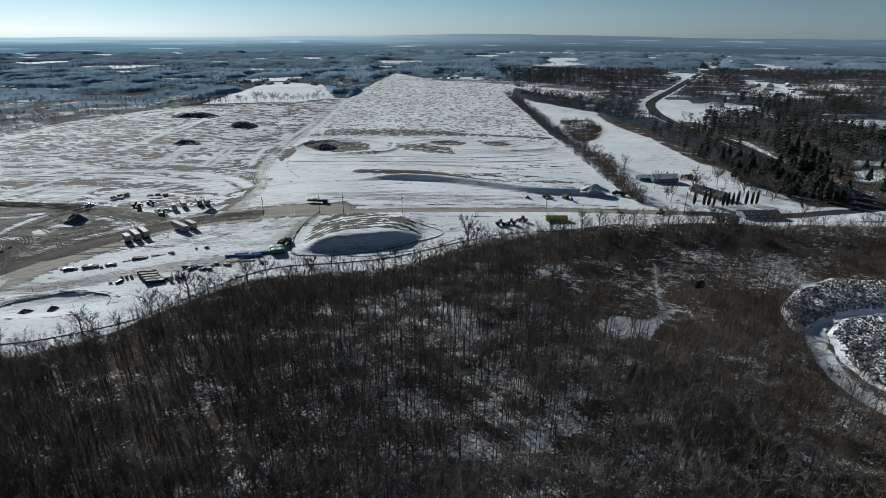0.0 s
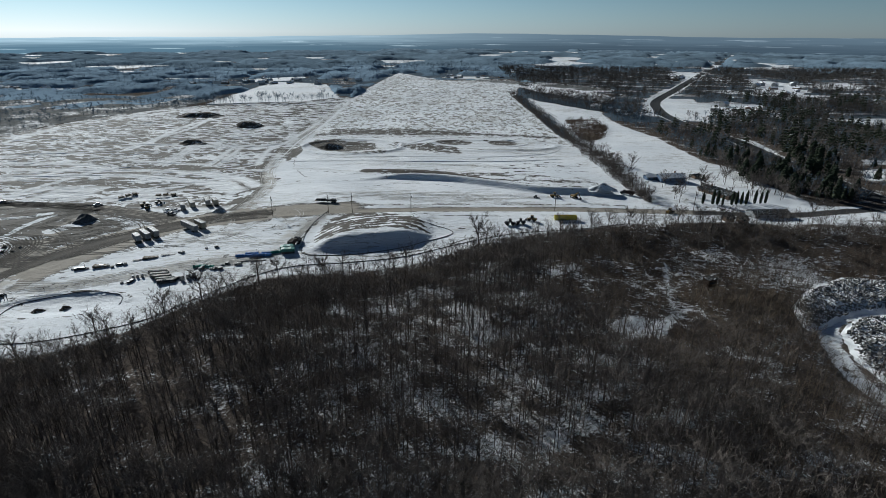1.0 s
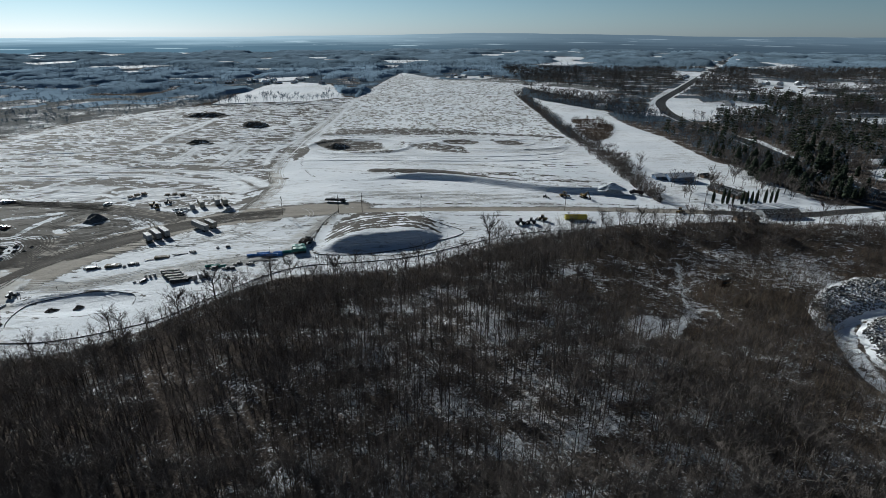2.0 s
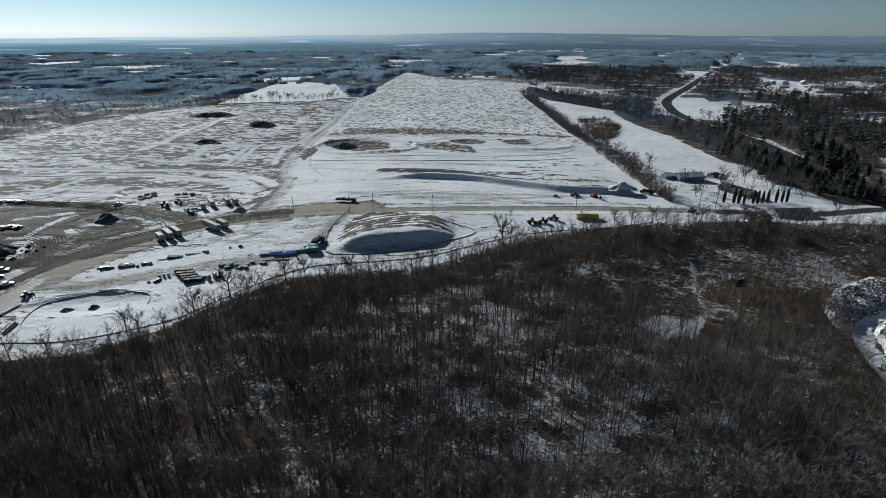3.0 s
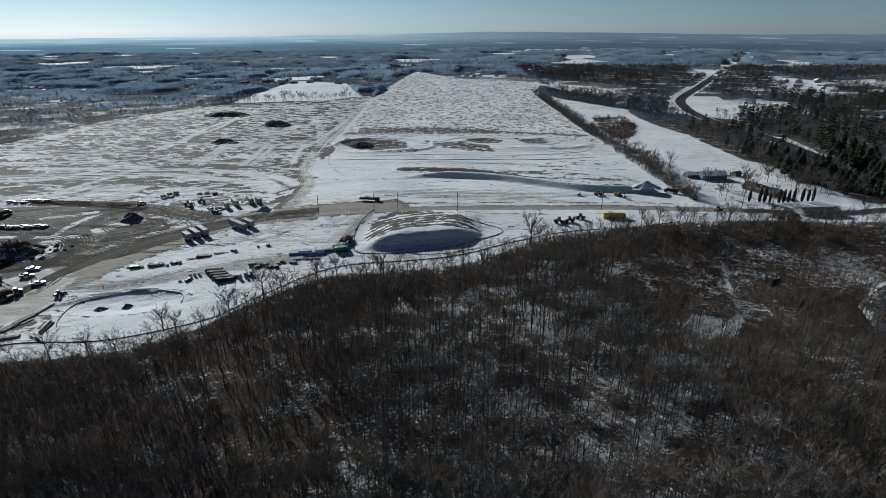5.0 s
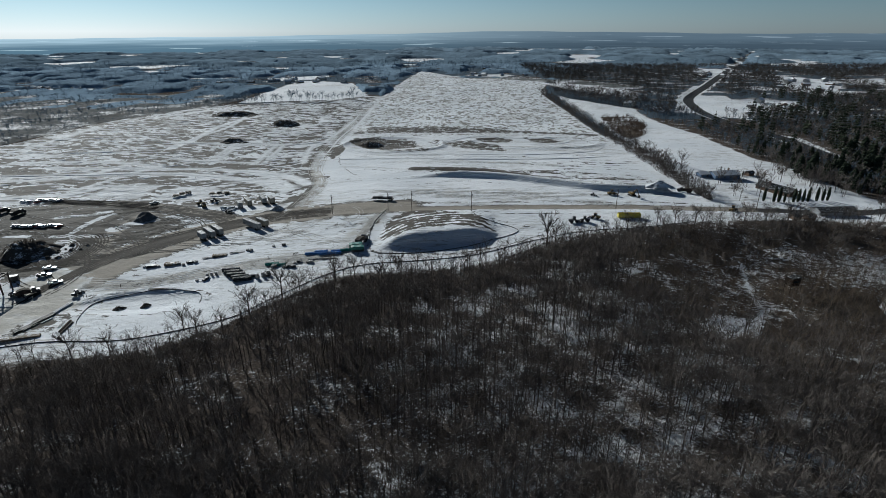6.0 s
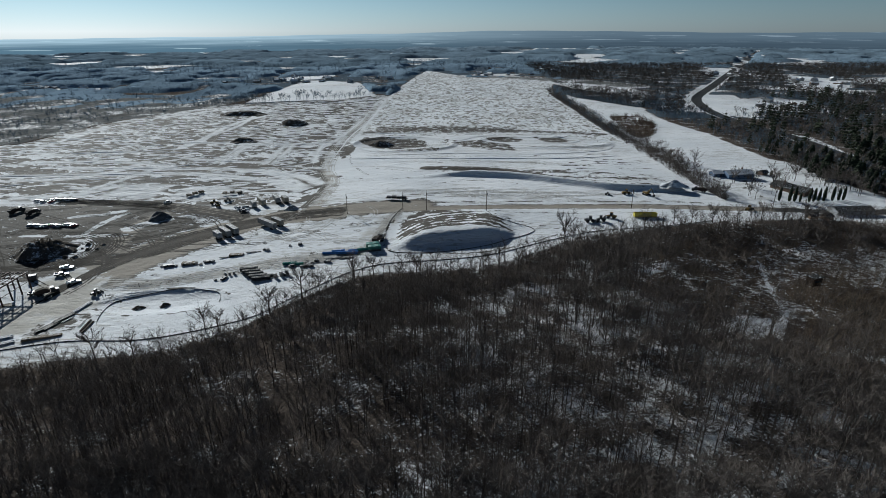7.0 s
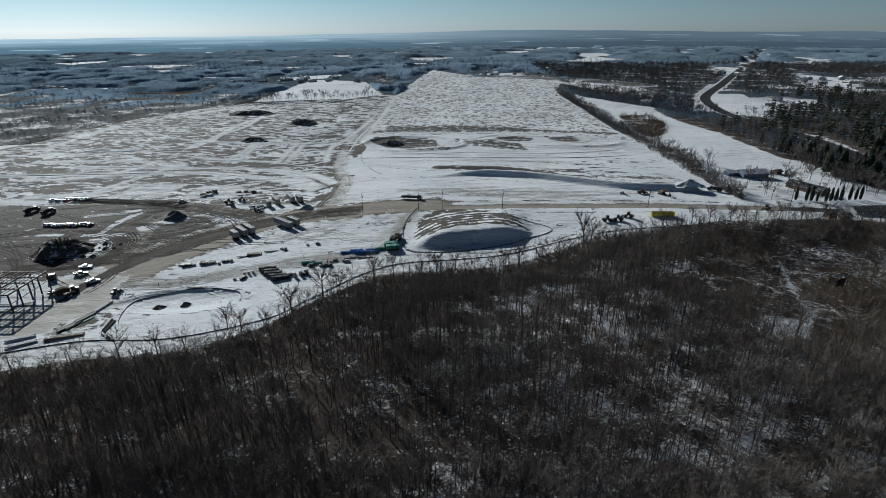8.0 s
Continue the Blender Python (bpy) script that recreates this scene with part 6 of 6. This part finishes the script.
# ---- drifts and windrows of snow on the graded ground ----
def ridge_strip(line, half, high, vs, fs):
    """A low ridge of snow along a line, tapering to both ends."""
    line = np.array(line)
    d = np.gradient(line, axis=0)
    side = np.stack([-d[:, 1], d[:, 0]], 1) / np.maximum(np.hypot(d[:, 0], d[:, 1]), 1e-6)[:, None]
    m, n = len(line), len(vs)
    taper = np.minimum(1.0, 0.15 + 2.2 * np.minimum(np.arange(m), m - 1 - np.arange(m)) / max(1, m - 1))[:, None]
    a, b = line - side * half * taper, line + side * half * taper
    za, zm, zb = np.split(ground_z(*np.concatenate([a, line, b]).T), 3)
    for k in range(m):
        vs += [(a[k, 0], a[k, 1], za[k] - 0.25), (line[k, 0], line[k, 1], zm[k] + 0.12 + high * drift.uniform(0.7, 1.2) * taper[k, 0]), (b[k, 0], b[k, 1], zb[k] - 0.25)]
    for k in range(m - 1):
        i = n + 3 * k
        fs += [(i, i + 1, i + 4, i + 3), (i + 1, i + 2, i + 5, i + 4)]


drift = random.Random(77)
drift_snow = plain("drifted_snow", (0.74, 0.75, 0.77), 0.85, vary=0.1, scale=0.2, grain=2.0)
dx_, dy_ = scatter(np.random.default_rng(78), -500, -150, 325, 800, 8.6)
held = (inside(dx_, dy_, GRADED, 2) > 0.6) & (clumps(dx_, dy_, 75, 79) > 0.24)
vs, fs = [], []
for cx, cy in zip(dx_[held], dy_[held]):
    if drift.random() < 0.06:
        continue
    h, bend, step = drift.gauss(0.08, 0.22), drift.uniform(-0.12, 0.12), drift.uniform(1.8, 4.2)
    x, y, pts = cx, cy, []
    for _ in range(5):
        pts.append((x, y))
        x, y, h = x + step * math.cos(h), y + step * math.sin(h), h + bend + drift.uniform(-0.25, 0.25)
    ridge_strip(pts, drift.uniform(1.4, 3.0), drift.uniform(0.25, 0.6), vs, fs)
tagged(new("snow_drifts", mesh_from("snow_drifts", vs, fs, [drift_snow], True)), "short wind-packed drifts of snow on graded soil", "snow", kind="stuff")
vs, fs = [], []
for pts, half in (([(-244, 413), (-247, 486)], 1.3), ([(-238, 413), (-242, 487)], 1.3), ([(-203, 417), (-208, 488)], 1.3), ([(-196, 417), (-200, 488)], 1.3), ([(-304, 420), (-297, 503), (-289, 569), (-299, 658)], 1.6),
                  ([(-420, 372), (-299, 385), (-267, 388), (-235, 385), (-175, 365), (-152, 344)], 1.5), ([(-360, 400), (-273, 402), (-241, 404), (-190, 392), (-159, 373), (-141, 352)], 1.5),
                  ([(-160, 400), (-171, 470), (-163, 514), (-161, 620), (-165, 720)], 1.5), ([(-149, 400), (-152, 470), (-154, 520), (-152, 640), (-156, 760)], 1.4), ([(-432, 525), (-426, 567), (-404, 632), (-364, 688), (-329, 707)], 2.0),
                  ([(-300, 490), (-200, 485), (-165, 495)], 1.5), ([(-385, 446), (-336, 452), (-264, 430), (-205, 421)], 1.4), ([(-140, 534), (-60, 538), (60, 534), (100, 519)], 1.6), ([(-140, 424), (-60, 420), (40, 424), (86, 436)], 1.0),
                  ([(-66, 475), (-45, 500), (-20, 524), (30, 522), (64, 506), (50, 488), (0, 488), (-25, 500)], 1.3), ([(-141, 475), (-125, 445), (-90, 436), (-50, 440), (20, 440), (75, 455), (92, 480)], 1.3)):
    ridge_strip(smooth_line(pts, 9) if len(pts) > 2 else [(pts[0][0] + (pts[1][0] - pts[0][0]) * k / 12, pts[0][1] + (pts[1][1] - pts[0][1]) * k / 12) for k in range(13)], half, 0.5, vs, fs)
tagged(new("snow_windrows", mesh_from("snow_windrows", vs, fs, [drift_snow], True)), "long low windrows of ploughed snow beside tracks", "snow", kind="stuff")


# ---- heaps ----
def heap(name, label, w, d, h, mat, seed, lumps=0.25, n=34):
    """A rough heap of loose stuff."""
    r = np.random.default_rng(seed)
    u, v = np.meshgrid(np.linspace(-1, 1, n), np.linspace(-1, 1, n))
    wob = 0.12 * np.sin(3 * np.arctan2(v, u) + seed) + 0.07 * np.sin(7 * np.arctan2(v, u) + 2 * seed)
    k = np.hypot(u, v) * (1 + wob)
    slow = sum(np.sin(u * a + v * b + c) for a, b, c in r.uniform(-7, 7, (6, 3))) / 6
    z = h * ease(1.06 - k) ** 0.8 * (0.9 + 0.5 * slow) * (1 + 0.4 * lumps * r.normal(0, 0.5, u.shape)) - 0.5 * (k > 1.0)
    i = (np.arange(n - 1)[:, None] * n + np.arange(n - 1)[None]).ravel()
    me = mesh_from(name, np.stack([u.ravel() * w / 2, v.ravel() * d / 2, z.ravel()], 1), np.stack([i, i + 1, i + n + 1, i + n], 1), [mat])
    return tagged(new(name, me), label, "heap", "heaps on the site")


place(heap("soil_mound", "large dark grey soil heap with little snow", 30, 22, 7.0, dirt, 3, 0.6), -253, 238, 10)
lump_spots = random.Random(12)
put(heap("soil_clod", "small snowy clod of dug soil", 2.6, 2.0, 0.9, dirt, 15, 0.5, 9), [(-236 + lump_spots.uniform(-8, 8), 240 + lump_spots.uniform(-8, 9), lump_spots.uniform(0, 180), lump_spots.uniform(0.6, 1.5)) for _ in range(22)], group="clods by the large heap")
place(heap("gravel_cone", "cone of dark grey gravel in the mud", 12, 11, 4.2, gravel, 4, 0.1), -219.5, 287, 0)
place(heap("soil_mound", "dark soil heap beside an excavated basin", 24, 17, 4.5, dirt, 5), -120, 487, 0)
place(heap("soil_mound", "small dark soil heap on graded ground", 26, 18, 4.0, dirt, 6), -250, 495, 0)
place(heap("soil_mound", "dark soil heap on graded snowy ground", 34, 22, 6.5, dirt, 7), -230, 586, 0)
place(heap("soil_mound", "wide dark soil heap at the graded edge", 60, 24, 5.0, dirt, 8), -312, 652, 5)
place(heap("soil_mound", "soil heap at the end of a long berm", 19, 9, 3.4, snowy_dirt, 9), 92, 333.5, 0)
place(heap("brush_mound", "small heap of dark brush in a basin", 5.5, 3.4, 1.4, dirt, 10, 0.6), -172.5, 184.5, 20)
place(heap("brush_mound", "small heap of brush and timber in snow", 4.5, 3.0, 1.3, dirt, 11, 0.6), -162.4, 186.5, 30)
place(heap("covered_mound", "pale heap under plastic beside trailers", 9, 6, 2.4, concrete, 12), -143, 296, 0)


# ---- the steel frame going up, and its beams ----
def steel_frame():
    t = thing("steel_frame", "bare steel frame of an unfinished building", "building frame")
    w, d, h = 44.0, 22.0, 7.6
    xs = [-w + w * k / 6 for k in range(7)]
    ys = [-d + d * k / 4 for k in range(5)]
    for x in xs:
        for y in ys:
            if x in (xs[0], xs[-1]) or y in (ys[0], ys[-1]) or (xs.index(x) % 2 == 0 and ys.index(y) == 2):
                part("column", box(x, y, 0, 0.45, 0.45, h), rust_steel, t)
    for y in ys:
        part("beam", box(-w / 2, y, h, w, 0.36, 0.6), rust_steel, t)
    for x in xs:
        part("beam", box(x, -d / 2, h + 0.02, 0.36, d, 0.56), rust_steel, t)
    for k in range(24):
        part("joist", box(-w + 1.0 + 1.8 * k, -d / 2, h + 0.6, 0.16, d, 0.24), rust_steel, t)
    for y in (ys[0], ys[-1]):
        part("girt", box(-w / 2, y, h * 0.5, w, 0.16, 0.2), rust_steel, t)
    part("girt", box(0, -d / 2, h * 0.5, 0.16, d, 0.2), rust_steel, t)
    return t


place(steel_frame(), -230.0, 200.5, 3)


def beams(mat, label, n, length):
    t = thing("beam_stack", label, "beams", "steel beams by the wood")
    for x in (-length * 0.3, length * 0.3):
        part("bearer", box(x, 0, 0, 0.2, n * 0.62, 0.2), timber, t)
    for k in range(n):
        y = (k - (n - 1) / 2) * 0.6
        b = box(0, y, 0.2, length, 0.34, 0.05)
        box(0, y, 0.25, length, 0.05, 0.42, bm=b)
        box(0, y, 0.67, length, 0.34, 0.05, bm=b)
        ob = part("beam", b, mat, t)
        ob.location.x = random.uniform(-0.6, 0.6)
    return t


put(beams(plain("black_steel", (0.03, 0.03, 0.033), 0.6, 0.2), "stack of dark steel beams on packed snow", 4, 8.5), [(-197.2, 175.8, 72), (-199.6, 168.2, 70, 0.8), (-197.9, 169.9, 74, 0.7)])
put(beams(plain("snow_covered_steel", (0.45, 0.45, 0.46), 0.8, snow=1.1), "snow-covered steel beams lying on the ground", 3, 9.0), [(-195.8, 184.7, 83, 0.95), (-194.9, 174.5, 72, 0.5), (-211.2, 160.5, 29), (-207.6, 156.6, 33)])
place(crate("long stack of dark planks by the wood's edge", 13.5, 1.8, 0.7, timber, "plank_stack"), -195.1, 161.4, 19)
put(crate("narrow stack of dark timber on the snow", 9.0, 0.7, 0.4, dark_wood, "timber_stack"), [(-184.2, 169.8, 101), (-182.6, 168.6, 99)])
for px, py in ((-192.9, 193.2), (-191.4, 193.0), (-182.0, 201.8), (-178.1, 223.6)):
    t = thing("survey_stake", "thin timber stake set in the snow", "stake", "stakes on the site")
    part("stake", box(0, 0, -0.1, 0.2, 0.12, 1.9, 0.0, 0.8), dark_wood, t)
    place(t, px, py, 10)
t = thing("waste_container", "tall dark waste container by the steel frame", "container")
part("body", box(0, 0, 0.1, 3.2, 2.2, 2.4, 0.05, 1.06), dark_metal, t)
part("lid", box(0, 0, 2.5, 3.3, 2.3, 0.12), dark_metal, t)
for x in (-1.2, 1.2):
    part("skid", box(x, 0, 0, 0.2, 2.0, 0.1), dark_metal, t)
place(t, -235.5, 208.5, 30)


# ---- poles ----
def utility_pole(h):
    t = thing("utility_pole", "tall brown timber utility pole with a crossarm", "utility pole", "poles along the road")
    part("pole", rod((0, 0, -0.4), (0, 0, h), 0.17, 8, 0.11), pole_wood, t)
    arm = part("crossarm", box(0, 0, h - 0.9, 0.12, 2.4, 0.14), pole_wood, t)
    for y in (-1.1, -0.4, 0.4, 1.1):
        part("insulator", rod((0, y, h - 0.76), (0, y, h - 0.52), 0.07, 6), grey_paint, arm)
    part("transformer", rod((0.35, 0, h - 2.6), (0.35, 0, h - 1.6), 0.24, 10), grey_paint, t)
    return t


put(utility_pole(11.6), [(-107.3, 283.2, 4), (-75.9, 286, 4, 0.95), (-62.5, 287.3, 4), (-28.6, 286, 4), (54.5, 294, 2), (138.7, 303.2, 0, 1.15)])

# ---- silt fence along the wood ----
def silt_fence(label, pts_line, tall):
    """Cloth runs between stakes along a line."""
    f = thing("silt_fence", label, "fence", "silt fences")
    line = np.array(pts_line)
    for run in range(0, len(line) - 1, 6):
        pts = line[run:run + 7]
        if len(pts) < 2:
            continue
        vs, fs = [], []
        for px, py in pts:
            z = float(ground_z(px, py))
            vs += [(px, py, z - 0.1), (px, py, z + tall), (px + 0.03, py + 0.06, z + tall), (px + 0.03, py + 0.06, z - 0.1)]
        for k in range(len(pts) - 1):
            for c in range(4):
                fs.append((4 * k + c, 4 * k + (c + 1) % 4, 4 * k + 4 + (c + 1) % 4, 4 * k + 4 + c))
        new("cloth", mesh_from("cloth", vs, fs, [silt_cloth])).parent = f
        for px, py in pts[:-1:2]:
            z = float(ground_z(px, py))
            part("stake", box(px, py + 0.1, z - 0.2, 0.06, 0.06, tall + 0.3), timber, f)


silt_fence("low black silt fence along the wood's edge", SILT_LINE, 0.35)
silt_fence("black silt fence bent round a shallow snowy basin", smooth_line([(-179.7, 169.5), (-182.9, 175.2), (-186.1, 188.0), (-180.0, 193.4), (-166.7, 197.6), (-156.1, 197.4), (-149.3, 195.9), (-143.5, 193.8), (-140.5, 190.4), (-139.3, 185.8)]), 0.32)
silt_fence("black silt fence round a snowy earth mound", smooth_line([(-77.1, 289.3), (-80.8, 269.8), (-80.8, 251.6), (-78.6, 237.4), (-75.9, 230.1), (-68.3, 228.4), (-53.2, 229.6), (-35.6, 235.4), (-21.5, 243.7), (-4.7, 257.8), (-14.2, 268.4), (-24.0, 271.5), (-27.5, 282.6)]), 0.32)


# ---- houses ----
def house(name, label, w, d, h, rise, wall_mat, roof_mat, windows=3, chimney=True, group="houses"):
    """A gabled house, its ridge along x."""
    t = thing(name, label, "house", group)
    b = bmesh.new()
    pts = [(-d / 2, 0), (d / 2, 0), (d / 2, h), (0, h + rise), (-d / 2, h)]
    prism(pts, w, bm=b)
    bmesh.ops.rotate(b, verts=b.verts, cent=(0, 0, 0), matrix=Matrix.Rotation(math.pi / 2, 3, "Z"))
    bmesh.ops.translate(b, vec=(0, 0, -0.3), verts=b.verts)
    part("wall", b, wall_mat, t)
    over = 0.5
    slope = rise / (d / 2)
    for s in (-1, 1):
        b = bmesh.new()
        prism([(0, h + rise - 0.25), (s * (d / 2 + over), h - over * slope - 0.25), (s * (d / 2 + over), h - over * slope), (0, h + rise + 0.02)], w + 0.9, bm=b)
        bmesh.ops.rotate(b, verts=b.verts, cent=(0, 0, 0), matrix=Matrix.Rotation(math.pi / 2, 3, "Z"))
        roof = part("roof", b, roof_mat, t)
    if chimney:
        part("chimney", box(w * 0.2, d * 0.1, h + rise * 0.6, 0.8, 0.8, rise * 0.7 + 0.6), brown_wall, roof)
    for k in range(windows):
        x = -w / 2 + w * (k + 0.5) / windows
        for s in (-1, 1):
            win = part("window", box(x, s * (d / 2 + 0.03), h * 0.35, 1.3, 0.08, 1.2), white_paint, t)
            part("pane", box(x, s * (d / 2 + 0.07), h * 0.35 + 0.1, 1.1, 0.05, 1.0), glass_dark, win)
    part("door", box(w * 0.28, -d / 2 - 0.04, 0, 1.0, 0.08, 2.05), brown_wall, t)
    return t


place(house("farmhouse", "blue-grey house with a snow-covered roof", 19, 10, 3.6, 2.0, blue_wall, snow_roof, 4), 152.5, 377.5, 10)
place(house("garage", "low blue-grey annex beside a snowy house", 7, 6, 2.6, 1.2, blue_wall, snow_roof, 2, False), 138.5, 379, 10)
place(house("ranch_house", "long low house with a dark shingled roof", 23, 9, 2.8, 2.4, brown_wall, shingle, 4), 172.5, 345, 118)
place(house("long_shed", "long grey shed beside the road and trees", 22, 9, 3.0, 1.6, grey_paint, shingle, 4, False), 182, 301.5, 6)
put(house("small_shed", "small dark shed half hidden by trees", 5, 4, 2.4, 1.1, brown_wall, shingle, 1, False), [(152.8, 289, 10), (160.4, 288.5, 15), (176, 388, 20)])

village = random.Random(17)
kinds = [house("village_house", "pale village house under a snowy roof", 13, 9, 4.5, 2.6, pale_wall, snow_roof, 3, True, "village houses"),
         house("village_house", "brown village house under a snowy roof", 15, 10, 3.2, 2.4, brown_wall, snow_roof, 3, True, "village houses"),
         house("village_house", "grey village house among leafless trees", 12, 9, 5.0, 2.6, grey_paint, snow_roof, 3, True, "village houses")]
spots = [[], [], []]
for cx, cy, n, sx, sy in ((580, 960, 13, 55, 75), (640, 800, 8, 60, 40), (370, 740, 4, 40, 30), (-300, 1040, 14, 120, 50), (-430, 1120, 10, 110, 60), (20, 1170, 6, 90, 40), (190, 700, 4, 20, 40), (480, 1160, 8, 60, 50), (-720, 950, 8, 90, 22), (100, 1300, 6, 90, 60), (215, 690, 3, 12, 20), (900, 1900, 6, 90, 60)):
    for _ in range(n):
        spots[village.randrange(3)].append((cx + village.uniform(-sx, sx), cy + village.uniform(-sy, sy), village.uniform(0, 180), village.uniform(0.6, 1.0)))
for k, s in zip(kinds, spots):
    put(k, s)

# the raised hide on the slope
t = thing("hunting_blind", "dark wooden hunting blind raised on legs", "hut")
part("cabin", box(0, 0, 2.2, 2.6, 2.4, 2.3, 0.03), dark_wood, t)
part("roof", prism([(-1.6, 4.45), (1.6, 4.7), (1.6, 4.8), (-1.6, 4.55)], 2.8), shingle, t)
for x in (-1.1, 1.1):
    for y in (-1.0, 1.0):
        part("leg", rod((x, y, -0.2), (x, y, 2.25), 0.09), dark_wood, t)
part("opening", box(0, -1.21, 3.3, 1.8, 0.06, 0.5), glass_dark, t)
for k in range(7):
    part("ladder_rung", rod((-0.25, 1.4, 0.2 + 0.3 * k), (0.25, 1.4, 0.2 + 0.3 * k), 0.03, 6), dark_wood, t)
place(t, 106.7, 208.2, 15, 1.6)


# ---- broken stone beside the quarry track ----
def rocks(seed, n):
    """Angular blocks, each with its own edges."""
    r = random.Random(seed)
    out = []
    for _ in range(n):
        b = bmesh.new()
        for _ in range(9):
            b.verts.new((r.uniform(-0.6, 0.6), r.uniform(-0.5, 0.5), r.uniform(-0.35, 0.4)))
        bmesh.ops.convex_hull(b, input=b.verts)
        loose = [v for v in b.verts if not v.link_faces]
        bmesh.ops.delete(b, geom=loose, context="VERTS")
        bmesh.ops.triangulate(b, faces=b.faces)
        me = bpy.data.meshes.new("rock")
        b.to_mesh(me)
        b.free()
        me.materials.append(rock)
        out.append(me)
    return out


ROCKS = rocks(33, 8)


def stone_heap(outline, label, high, seed, singles):
    r = np.random.default_rng(seed)
    xs, ys = [p[0] for p in outline], [p[1] for p in outline]
    step = 1.5
    gx, gy = np.arange(min(xs) - 3, max(xs) + 3, step), np.arange(min(ys) - 3, max(ys) + 3, step)

    def top(x, y):
        k = inside(x, y, outline, 3)
        return ground_z(x, y) + high * k * (0.55 + 0.7 * clumps(x, y, 16, seed)) - 0.5 * (k < 0.02)

    x, y = np.meshgrid(gx, gy)
    n, m = len(gx), len(gy)
    i = (np.arange(m - 1)[:, None] * n + np.arange(n - 1)[None]).ravel()
    h = tagged(new("stone_heap"), label, "stone heap", "stone heaps by the quarry track")
    base = new("base", mesh_from("base", np.stack([x.ravel(), y.ravel(), top(x.ravel(), y.ravel())], 1), np.stack([i, i + 1, i + n + 1, i + n], 1), [snowy_dirt]))
    base.parent = h
    x, y = scatter(r, min(xs), max(xs), min(ys), max(ys), 0.92)
    keep = (inside(x, y, outline, 1.5) > 0.4) & (x < 215)
    x, y = x[keep], y[keep]
    z = top(x, y) + r.uniform(-0.1, 0.35, x.shape)
    close = np.argsort(np.hypot(x - 140, y - 165))
    for k in close[:singles]:
        ob = new("rock", ROCKS[int(r.integers(0, 8))])
        ob.parent = h
        s = float(r.uniform(0.8, 1.9)) if r.random() > 0.08 else float(r.uniform(1.7, 2.6))
        ob.matrix_basis = Matrix.LocRotScale((x[k], y[k], z[k]), Euler(r.uniform(0, 6.28, 3)), Vector((s, s, s * 0.8)))
    templates = []
    for me in ROCKS:
        v = np.array([tuple(q.co) for q in me.vertices], np.float32)
        f = np.array([tuple(q.vertices) for q in me.polygons], np.int32)
        turn = np.array(Euler(r.uniform(0, 6.28, 3)).to_matrix())
        templates.append((v @ turn.T, f))
    far = close[singles:]
    rest = sown("loose_stone", templates, np.stack([x[far], y[far], z[far]], 1), r, rock, 0.55, 1.7, 0.3)
    rest.parent = h
    rest["kind"] = "stuff"


stone_heap(RUBBLE_NORTH, "heap of broken grey stone dusted with snow", 1.6, 61, 150)
stone_heap(RUBBLE_SOUTH, "heap of broken pale stone beside a snowy track", 1.8, 62, 150)
